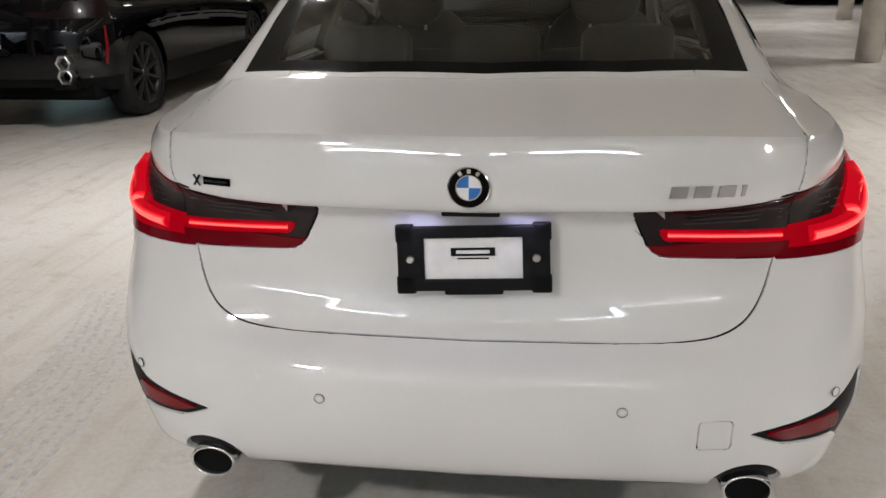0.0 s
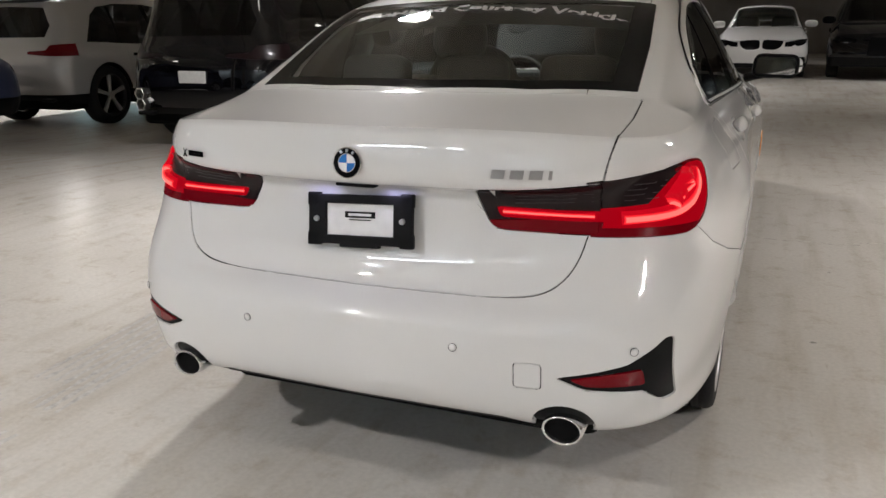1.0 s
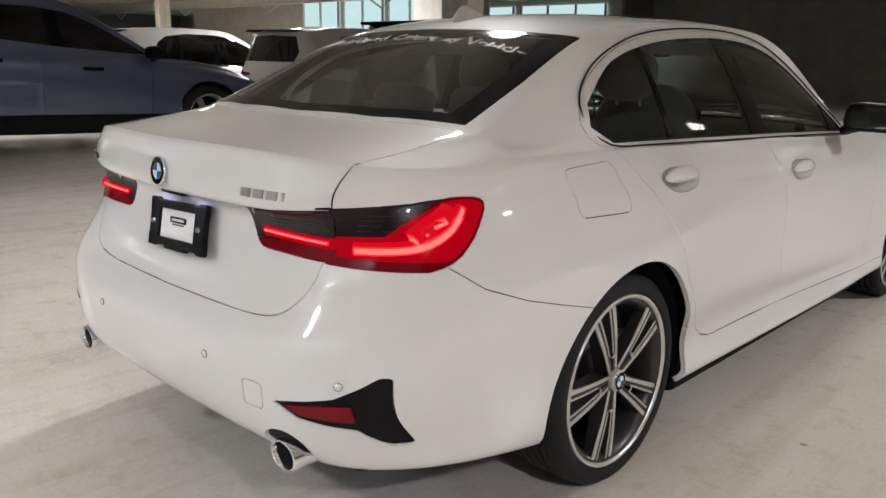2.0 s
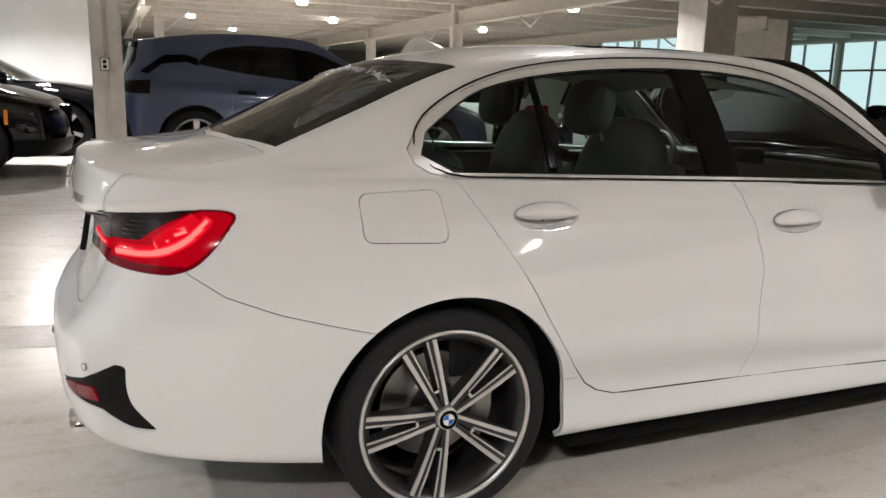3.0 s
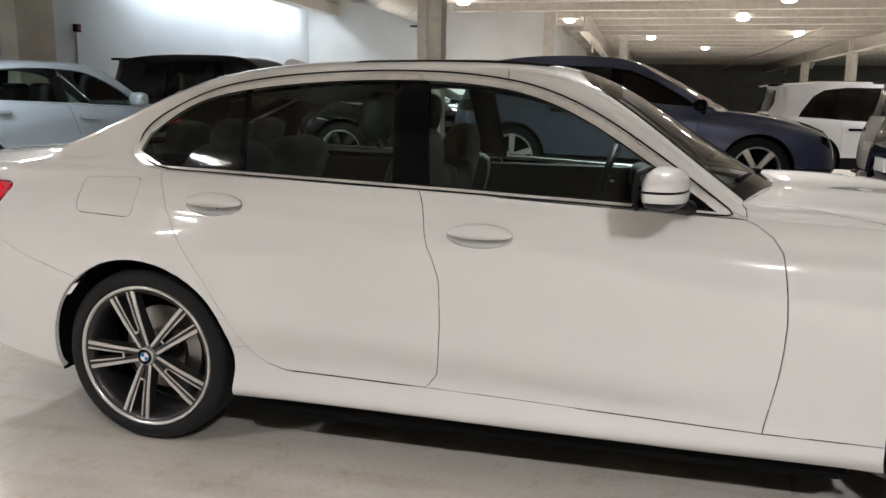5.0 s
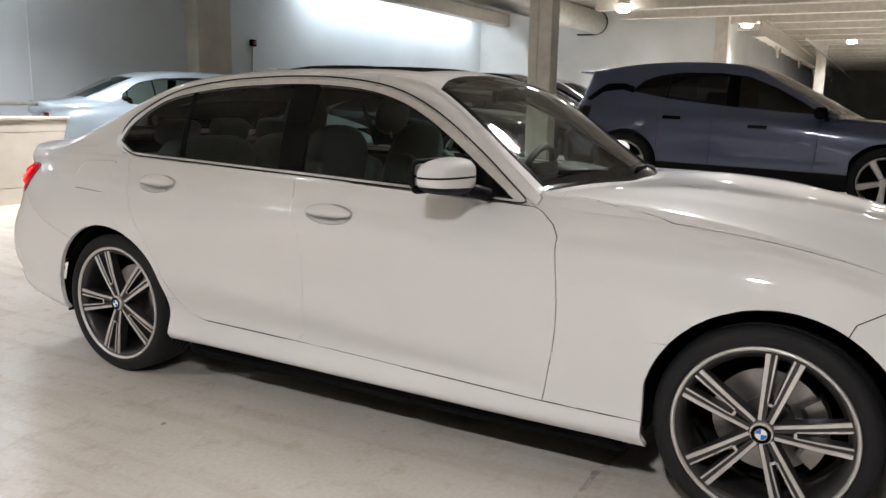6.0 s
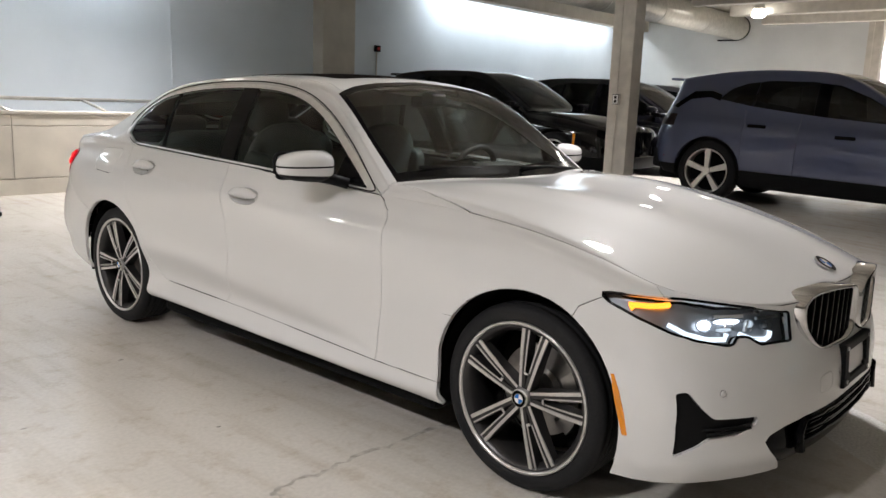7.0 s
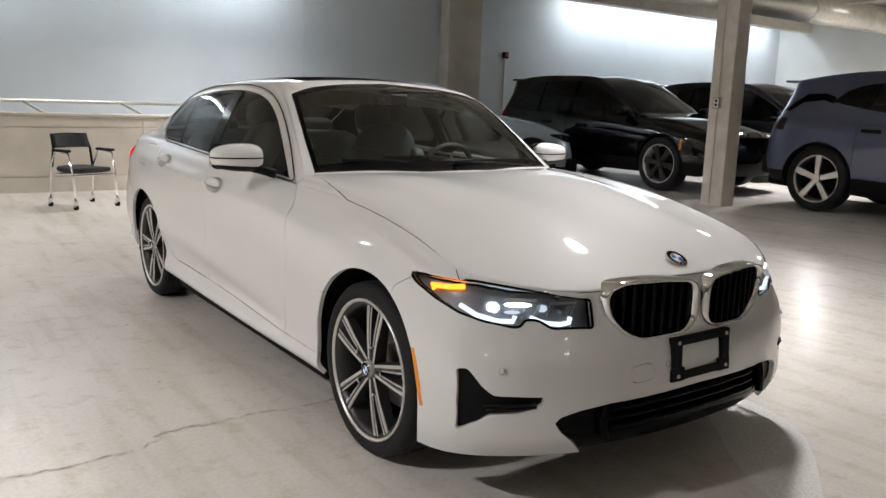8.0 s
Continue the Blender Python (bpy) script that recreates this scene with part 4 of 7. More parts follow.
    def strip(a, lat0, lat1, w0, w1, x0, x1, r0, r1):
        bm = bmesh.new()
        out = []
        for q in range(9):
            t = q / 8
            rr = r0 + (r1 - r0) * t
            g = (rr - .045) / (.262 - .045)
            lat = lat0 + (lat1 - lat0) * g
            hw = (w0 + (w1 - w0) * t) / 2
            xf = x1 + (.006 * math.sin(math.pi * g)) + (x0 - x1) * g * g
            ring = [bm.verts.new((xf + dx, rr * math.cos(a) - (lat + dl) * math.sin(a), rr * math.sin(a) + (lat + dl) * math.cos(a))) for dl, dx in ((-hw, -.002), (-hw * .8, .0025), (hw * .8, .0025), (hw, -.002))]
            out.append(ring)
        for p, q in zip(out, out[1:]):
            for i in range(3):
                bm.faces.new((p[i], p[i + 1], q[i + 1], q[i]))
        return bm

    for k in range(5):
        a = radians(turn + 72 * k)
        for s in (-1, 1):
            part("spoke", bar(a, s * .012, s * .040, .024, .035, -.004, -.012), RIMDARK, w)
            part("spoke_face", strip(a, s * .0185, s * .0515, .0125, .0165, -.004, -.012, .034, .262), RIMFACE, w, "machined silver spoke face")
            part("spoke_edge", strip(a, s * .0040, s * .0280, .0050, .0075, -.004, -.012, .098, .262), RIMFACE, w, "thin machined silver spoke edge")
        part("spoke_joint", strip(a, 0, 0, .016, .021, -.005, -.005, .090, .099), RIMFACE, w, "machined silver joint between two spokes")
    roundel(w, pose(.0065, 0, 0, 0, 0, 90), .030, "wheel_cap")
    return w


def roundel(parent, m, r, name):
    """A round badge of four quarters in blue and white, a black ring and a chrome rim, facing along its -y axis before the pose turns it."""
    bm = bmesh.new()
    n = 40
    def ring(r0, r1, d0, d1):
        a = [bm.verts.new((r0 * math.cos(2 * math.pi * i / n), d0, r0 * math.sin(2 * math.pi * i / n))) for i in range(n)]
        b = [bm.verts.new((r1 * math.cos(2 * math.pi * i / n), d1, r1 * math.sin(2 * math.pi * i / n))) for i in range(n)]
        for i in range(n):
            bm.faces.new((a[i], a[(i + 1) % n], b[(i + 1) % n], b[i]))
    ring(r, r, .004, -.002), ring(r, r * .95, -.002, -.0035), ring(r * .95, r * .92, -.0035, -.002)
    base = part(name, bm, CHROME, parent, "round badge with blue and white quarters")
    base.matrix_basis = m
    for rr0, rr1, mat, nm in ((.60, .93, BLACKGLOSS, "ring"), (.56, .61, CHROME, "inner_ring")):
        bm = bmesh.new()
        a = [bm.verts.new((rr0 * r * math.cos(2 * math.pi * i / n), -.0022 - (nm != "ring") * .001, rr0 * r * math.sin(2 * math.pi * i / n))) for i in range(n)]
        b = [bm.verts.new((rr1 * r * math.cos(2 * math.pi * i / n), -.0022 - (nm != "ring") * .001, rr1 * r * math.sin(2 * math.pi * i / n))) for i in range(n)]
        for i in range(n):
            bm.faces.new((a[i], a[(i + 1) % n], b[(i + 1) % n], b[i]))
        o = part(nm, bm, mat, parent)
        o.matrix_basis = m
    for a in ((58, 90, 122) if r > .035 else ()):
        bm = bmesh.new()
        bmesh.ops.create_cube(bm, size=1, matrix=pose(.78 * r * math.cos(radians(a)), -.0026, .78 * r * math.sin(radians(a)), 0, 90 - a, 0) @ Matrix.Diagonal((.17 * r, .0012, .20 * r, 1)))
        o = part("ring_bar", bm, CHROME, parent, "small bright bar on the badge ring")
        o.matrix_basis = m
    for q in range(4):
        bm = bmesh.new()
        c = bm.verts.new((0, -.0028, 0))
        arc = [bm.verts.new((.57 * r * math.cos(radians(90 * q + 9 * i)), -.0026, .57 * r * math.sin(radians(90 * q + 9 * i)))) for i in range(11)]
        for i in range(10):
            bm.faces.new((c, arc[i], arc[i + 1]))
        o = part("quarter", bm, BADGEBLUE if q % 2 else BADGEWHITE, parent)
        o.matrix_basis = m
    return base


def text_part(name, body, size, mat, parent, m, depth=.0015, shear=0.0, label="", wide=1.0, bold=0.0):
    cu = bpy.data.curves.new(name, "FONT")
    cu.body, cu.size, cu.extrude, cu.align_x, cu.align_y, cu.shear, cu.offset = body, size, depth, "CENTER", "CENTER", shear, bold
    tmp = bpy.data.objects.new(name, cu)
    scene.collection.objects.link(tmp)
    dg = bpy.context.evaluated_depsgraph_get()
    me = bpy.data.meshes.new_from_object(tmp.evaluated_get(dg))
    bpy.data.objects.remove(tmp)
    me.materials.clear()
    me.materials.append(mat)
    me.transform(Matrix.Diagonal((wide, 1, 1, 1)))
    ob = new(name, me)
    ob.parent = parent
    ob.matrix_basis = m
    return tagged(ob, label)


def superell(sx, sy, sz, e=.5, nu=24, nv=14):
    """A rounded block: a superellipsoid's verts and faces."""
    def sp(a, p):
        return math.copysign(abs(a) ** p, a)
    v, f = [], []
    for i in range(nv + 1):
        t = -math.pi / 2 + math.pi * i / nv
        for j in range(nu):
            p = 2 * math.pi * j / nu
            v.append((sx * sp(math.cos(t), e) * sp(math.cos(p), e), sy * sp(math.cos(t), e) * sp(math.sin(p), e), sz * sp(math.sin(t), e)))
    for i in range(nv):
        for j in range(nu):
            f.append((i * nu + j, i * nu + (j + 1) % nu, (i + 1) * nu + (j + 1) % nu, (i + 1) * nu + j))
    return v, f


def hero_car():
    car = tagged(empty("saloon_car"), "white four-door saloon car with lit lamps on concrete floor", "car")
    V, F, K = car_surface(hero_rows(), hero_house(), 4, 9)
    # a crease along each half of the hood
    hood = np.unique(np.concatenate([list(f) for f, k in zip(F, K) if k == 3]))
    x, y = V[hood, 0], V[hood, 1]
    d = x - np.interp(y, CREASE[0], CREASE[1])
    fade = np.clip((y - 2.22) / .25, 0, 1) * np.clip((3.50 - y) / .25, 0, 1)
    V[hood, 2] += fade * np.where(d < 0, .015 * np.clip(1 + d / .30, 0, 1), .015 * np.clip(1 - d / .06, 0, 1))
    # the line through the door handles: below it the side swells out and catches light
    belt = (np.abs(V[:, 0]) > .68) & (V[:, 2] > .45) & (V[:, 2] < 1.0)
    d = .942 - .034 * V[:, 1] - V[:, 2]
    swell = np.where(d < 0, 0, np.where(d < .045, d / .045, np.clip(1 - (d - .045) / .30, 0, 1) ** 1.3))
    V[:, 0] += np.where(belt, .014 * swell * np.clip((V[:, 1] + .50) / .4, 0, 1) * np.clip((2.95 - V[:, 1]) / .5, 0, 1), 0)
    # the groove where the boot lid turns under above the bumper's ledge
    d = V[:, 2] - .649
    groove = np.where(d > 0, np.clip(1 - d / .050, 0, 1), np.clip(1 + d / .060, 0, 1)) * np.clip((.60 - V[:, 0]) / .10, 0, 1)
    V[:, 1] += np.where(V[:, 1] < -.75, .016 * groove, 0)
    rear, front = lambda c: c.y < -.55, lambda c: c.y > 3.0
    side = lambda c: c.x > .5 and -.9 < c.y < 3.3
    cuts = [(ARCH_R, "side", lambda c: c.x > .5), (ARCH_F, "side", lambda c: c.x > .5),
            (REAR_DOOR, "side", lambda c: c.x > .7 and c.z < 1.03), (FRONT_DOOR, "side", lambda c: c.x > .7 and c.z < 1.03),
            (DLO, "side", lambda c: c.x > .5 and c.z > .93 and c.y < 2.08), (WINDOWS, "side", lambda c: c.x > .5 and c.z > .93 and c.y < 2.08),
            (BPILLAR, "side", lambda c: c.x > .5 and c.z > .96), (QUARTER, "side", lambda c: c.x > .5 and c.z > .98), (SAIL, "side", lambda c: c.x > .6 and c.z > .93),
            (FUEL, "side", lambda c: c.x > .7), (BUMPER_R, "side", lambda c: c.y < -.1 and c.x > .55), (BUMPER_F, "side", lambda c: c.y > 2.9 and c.x > .5),
            (BOOT_END, "end", lambda c: c.y < -.78 and c.z < 1.045), (BOOT_TOP, "top", lambda c: c.y < -.4 and c.z > 1.0),
            (LAMP_R_IN, "end", lambda c: c.y < -.8 and c.x < .66), ([(.59, .7), (.60, .96), (.9, .96), (.9, .7)], "end", lambda c: c.y < -.6),
            (LAMP_R_OUT, "side", lambda c: c.x > .585 and c.y < -.5),
            (LIT_IN, "end", lambda c: c.y < -.8 and c.x < .66), (LIT_OUT, "end", lambda c: c.y < -.5 and c.x > .59), (LIT_SIDE, "side", lambda c: c.x > .585 and c.y < -.5),
            (LAMP_F, "end", lambda c: c.y > 3.05), (KIDNEY, "end", front), (INTAKE, "end", front), (VENT_F, "end", front), (TOW_F, "end", front),
            (REFL_R, "end", rear), (REFL_RED, "end", rear), (TOW_R, "end", rear), (DIFFUSER, "end", rear), (EXHAUST, "end", rear), (HANDLES[0], "side", lambda c: c.x > .7), (HANDLES[1], "side", lambda c: c.x > .7),
            (WINDSCREEN, "top", lambda c: c.y > 1.3 and c.z > .9), (WS_IN, "top", lambda c: c.y > 1.3 and c.z > .9),
            (REARGLASS, "top", lambda c: c.y < .3 and c.z > 1.05), (RG_IN, "top", lambda c: c.y < .3 and c.z > 1.05),
            (HOOD, "top", lambda c: 2.0 < c.y < 2.70 and c.z > .85), (SUNROOF, "top", lambda c: c.z > 1.35), (SILL, "side", lambda c: c.x > .6 and c.z < .45)]
    ina = inside
    R = [("void", lambda x, y, z: (ina(ARCH_R, y, z) | ina(ARCH_F, y, z)) & (x > .5)),
         ("bowl", lambda x, y, z: (ina(HANDLES[0], y, z) | ina(HANDLES[1], y, z)) & (x > .7)),
         ("exhaust_hole", lambda x, y, z: ina(EXHAUST, x, z) & (y < -.8)),
         ("kidney_hole", lambda x, y, z: ina(KIDNEY, x, z) & (y > 3.3)),
         ("lamp_f", lambda x, y, z: ina(LAMP_F, x, z) & (y > 3.0) & (z < .8)),
         ("intake", lambda x, y, z: ina(INTAKE, x, z) & (y > 3.4)),
         ("vent_f", lambda x, y, z: ina(VENT_F, x, z) & (y > 3.3)),
         ("tow_f", lambda x, y, z: ina(TOW_F, x, z) & (y > 3.3)),
         ("refl_red", lambda x, y, z: ina(REFL_RED, x, z) & (y < -.7)),
         ("refl", lambda x, y, z: ina(REFL_R, x, z) & (y < -.7)),
         ("tow_r", lambda x, y, z: ina(TOW_R, x, z) & (y < -.7)),
         ("diffuser", lambda x, y, z: (z < .36) & (x < .50) & (y < -.7) & ina(DIFFUSER, x, z)),
         ("lit_in", lambda x, y, z: (z < .866) & ina(LIT_IN, x, z) & ina(LAMP_R_IN, x, z) & (y < -.8) & (x < .592)),
         ("lit_out", lambda x, y, z: ina(LIT_OUT, x, z) & ina(LIT_SIDE, y, z) & (x > .60) & (y < -.5)),
         ("low_in", lambda x, y, z: ina(LAMP_R_IN, x, z) & (y < -.8) & (x < .595) & (z < .833)),
         ("lamp_r_in", lambda x, y, z: ina(LAMP_R_IN, x, z) & (y < -.8) & (x < .595)),
         ("low_out", lambda x, y, z: ina(LAMP_R_OUT, y, z) & (x > .585) & (y < -.5) & ((z < .85) | (x > .745))),
         ("lamp_r_out", lambda x, y, z: ina(LAMP_R_OUT, y, z) & (x > .585) & (y < -.5)),
         ("fuel", lambda x, y, z: ina(FUEL, y, z) & (x > .6)),
         ("b_pillar", lambda x, y, z: ina(BPILLAR, y, z) & ina(WINDOWS, y, z) & (x > .5)),
         ("quarter_bar", lambda x, y, z: ina(QUARTER, y, z) & ina(WINDOWS, y, z) & (x > .5)),
         ("sail", lambda x, y, z: ina(SAIL, y, z) & ina(WINDOWS, y, z) & (x > .5)),
         ("quarter_glass", lambda x, y, z: ina(WINDOWS, y, z) & (x > .5) & (y < .36)),
         ("rear_window", lambda x, y, z: ina(WINDOWS, y, z) & (x > .5) & (y < .98)),
         ("front_window", lambda x, y, z: ina(WINDOWS, y, z) & (x > .5)),
         ("trim", lambda x, y, z: ina(DLO, y, z) & (x > .5)),
         ("ws_glass", lambda x, y, z: ina(WS_IN, x, y) & (y > 1.3) & (z > .95)),
         ("ws_frit", lambda x, y, z: ina(WINDSCREEN, x, y) & (y > 1.3) & (z > .95)),
         ("rg_glass", lambda x, y, z: ina(RG_IN, x, y) & (y < .3) & (z > 1.08)),
         ("rg_frit", lambda x, y, z: ina(REARGLASS, x, y) & (y < .3) & (z > 1.05)),
         ("sunroof", lambda x, y, z: ina(SUNROOF, x, y) & (z > 1.35)),
         ("hood", lambda x, y, z: ina(HOOD, x, y) & (KIND["k"] == 3)),
         ("boot", lambda x, y, z: (ina(BOOT_END, x, z) & (y < -.78) & (KIND["k"] == 0)) | (ina(BOOT_TOP, x, y) & (KIND["k"] == 2))),
         ("rear_door", lambda x, y, z: ina(REAR_DOOR, y, z) & (x > .7)),
         ("front_door", lambda x, y, z: ina(FRONT_DOOR, y, z) & (x > .7)),
         ("bumper_r", lambda x, y, z: (ina(BUMPER_R, y, z)) | ((y < -.7) & (z < .83))),
         ("bumper_f", lambda x, y, z: (ina(BUMPER_F, y, z)) | (y > 3.3)),
         ("sill", lambda x, y, z: ina(SILL, y, z) & (x > .6)),
         ("fender", lambda x, y, z: (y > 2.06) & (x > .5)),
         ("roof", lambda x, y, z: (z > 1.33) & (x < .545) & (y > .0) & (y < 1.6)),
         ("a_pillar", lambda x, y, z: (y > 1.3)),
         ("quarter", lambda x, y, z: (x > .45) & (y < 1.3)),
         ("body", lambda x, y, z: x > -1)]
    got = cut_body(V, F, K, cuts, R)
    P = lambda n, key, mat, label="", mir=None, **k: panel(n, both(got[key]) if mir is None else (mirrored(got[key]) if mir else got[key]), mat, car, label, **k)
    def joined(*pieces):
        V, N, F = [], [], []
        for v, n, f in pieces:
            F += [[i + len(V) for i in q] for q in f]
            V, N = V + [tuple(p) for p in v], N + [tuple(p) for p in n]
        return np.array(V), np.array(N), F

    v, n, f = got["boot"]
    rim = (v, n, [q for q in f if v[q, 0].mean() > .5 or v[q, 2].mean() < .70 or v[q, 2].mean() > 1.02])
    skin = [rim] + [got[k] for k in ("body", "quarter", "rear_door", "front_door", "fender", "sill", "hood", "bumper_r", "bumper_f", "fuel", "tow_r", "tow_f")]
    panel("inner_body", both(joined(*skin)), DARKVOID, car, "black inner body behind the panel gaps", shrink=0, flange=0, offset=-.006)
    P("body_shell", "body", WHITE)
    for mir in (False, True):
        if "a_pillar" in got:
            P("a_pillar", "a_pillar", WHITE, mir=mir)
        if mir:
            panel("quarter_panel", mirrored(joined(got["quarter"], got["fuel"])), WHITE, car, shrink=.0016)
        else:
            P("quarter_panel", "quarter", WHITE, mir=mir, shrink=.0016)
    P("roof", "roof", WHITE)
    P("hood", "hood", WHITE)
    P("boot_lid", "boot", WHITE, shrink=.0030)
    panel("rear_bumper", joined(both(got["bumper_r"]), mirrored(got["tow_r"])), WHITE, car, shrink=.0015)
    panel("front_bumper", joined(both(got["bumper_f"]), mirrored(got["tow_f"])), WHITE, car, shrink=.0012)
    P("diffuser", "diffuser", BLACKPLASTIC, "black plastic diffuser strip")
    P("sunroof", "sunroof", ROOFGLASS, "dark glass sunroof panel")
    P("windscreen", "ws_glass", WSGLASS, "clear windscreen", shrink=0, flange=0)
    P("windscreen_border", "ws_frit", BLACKGLOSS, "black windscreen border", shrink=0.001, flange=.004)
    P("rear_screen", "rg_glass", WSGLASS, "clear rear window with white lettering", shrink=0, flange=0)
    P("rear_screen_border", "rg_frit", BLACKGLOSS, "black rear window border", shrink=0.001, flange=.004)
    P("lower_intake", "intake", BLACKGLOSS, "gloss black lower air intake", offset=-.02, flange=0)
    for mir in (False, True):
        P("front_fender", "fender", WHITE, mir=mir)
        P("sill", "sill", WHITE, mir=mir)
        for key in ("rear_door", "front_door"):
            P(key, key, WHITE, mir=mir, shrink=.0018)
        P("rear_door_window", "rear_window", GLASS, "lightly tinted door window", mir=mir, shrink=0, flange=0)
        P("front_door_window", "front_window", GLASS, "lightly tinted door window", mir=mir, shrink=0, flange=0)
        P("quarter_window", "quarter_glass", GLASS, "lightly tinted small quarter window", mir=mir, shrink=0, flange=0)
        P("b_pillar", "b_pillar", BLACKGLOSS, "gloss black pillar cover", mir=mir, shrink=.001, offset=.002)
        P("window_bar", "quarter_bar", BLACKGLOSS, "black window divider", mir=mir, shrink=0, flange=.01, offset=.002)
        P("mirror_triangle", "sail", BLACKGLOSS, "black mirror mount", mir=mir, shrink=0, offset=.002)
        P("window_trim", "trim", TRIMSATIN, "satin aluminium window surround", mir=mir, shrink=.001, flange=.012, offset=.002)
        P("exhaust_recess", "exhaust_hole", BLACKPLASTIC, "black recess round the exhaust tip", mir=mir, shrink=0, flange=0, offset=-.012)
        P("rear_corner_vent", "refl", BLACKPLASTIC, "black corner trim round the red reflector", mir=mir, shrink=.001, offset=-.004)
        P("reflector", "refl_red", REDLENS, "dark red reflector", mir=mir, shrink=.001, offset=.001)
        P("front_corner_vent", "vent_f", BLACKPLASTIC, "black corner air vent", mir=mir, shrink=.001, offset=-.012)
        P("tail_light_inner", "lamp_r_in", LENSDARK, "smoked tail light lens", mir=mir, shrink=.0015, offset=.002)
        P("tail_light_edge", "low_out", DIMRED, "dim red lens edge", mir=mir, shrink=.0005, offset=.002)
        P("tail_light_lower", "low_in", DIMRED, "dark red lower lens", mir=mir, shrink=.0005, offset=.002)
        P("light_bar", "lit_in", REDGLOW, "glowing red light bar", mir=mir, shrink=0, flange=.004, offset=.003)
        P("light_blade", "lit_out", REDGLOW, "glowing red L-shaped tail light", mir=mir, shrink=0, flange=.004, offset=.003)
        P("tail_light_outer", "lamp_r_out", LENSDARK, "smoked tail light lens", mir=mir, shrink=.0015, offset=.002)
        P("headlight", "lamp_f", LAMPGREY, "dark grey headlight housing", mir=mir, shrink=.002, offset=-.03, flange=0)
    P("fuel_flap", "fuel", WHITE, mir=False, shrink=.0016)
    P("tow_cover", "tow_r", WHITE, mir=False, shrink=.0013)
    P("tow_cover", "tow_f", WHITE, mir=False, shrink=.0013)
    for x, y, s, t in ((.846, 0, 1, 40), (.851, 2.851, 1, -65), (-.846, 0, -1, 20), (-.851, 2.851, -1, 60)):
        wheel(car, x, y, s, t)
    return car, got


car, got = hero_car()

# ---------------------------------------------------------------- smaller parts of the saloon
ALLV = np.vstack([got[k][0] for k in got])
ALLN = np.vstack([got[k][1] for k in got])


def on_body(x, z, end, lift=0.0):
    """The place on the saloon's front (end 1) or rear (end -1) at x and z, lifted off the skin."""
    ok = (ALLV[:, 1] * end > (3.05 if end > 0 else .5)) & (np.abs(ALLV[:, 2] - z) < .05)
    v, n = ALLV[ok], ALLN[ok]
    d = (v[:, 0] - abs(x)) ** 2 + (v[:, 2] - z) ** 2
    i = np.argsort(d)[:3]
    w = 1 / (d[i] + 1e-6)
    y = (w * v[i, 1]).sum() / w.sum()
    nn = (w[:, None] * n[i]).sum(0)
    nn /= np.linalg.norm(nn)
    s = math.copysign(1, x) if x else 1
    return Vector((x + lift * nn[0] * s, y + lift * nn[1], z + lift * nn[2])), Vector((nn[0] * s, nn[1], nn[2]))


def on_side(y, z, side, lift=0.0):
    ok = (ALLV[:, 0] > .5)
    v, n = ALLV[ok], ALLN[ok]
    d = (v[:, 1] - y) ** 2 + (v[:, 2] - z) ** 2
    i = np.argsort(d)[:3]
    w = 1 / (d[i] + 1e-6)
    x = (w * v[i, 0]).sum() / w.sum()
    nn = (w[:, None] * n[i]).sum(0)
    nn /= np.linalg.norm(nn)
    return Vector((side * (x + lift * nn[0]), y + lift * nn[1], z + lift * nn[2])), Vector((side * nn[0], nn[1], nn[2]))


def facing(p, n, up=(0, 0, 1)):
    """A pose at p whose -y axis looks along n."""
    yv = -Vector(n).normalized()
    xv = yv.cross(Vector(up)).normalized()
    zv = xv.cross(yv)
    m = Matrix.Identity(4)
    for i, c in enumerate((xv, yv, zv)):
        m[0][i], m[1][i], m[2][i] = c
    m.translation = p
    return m


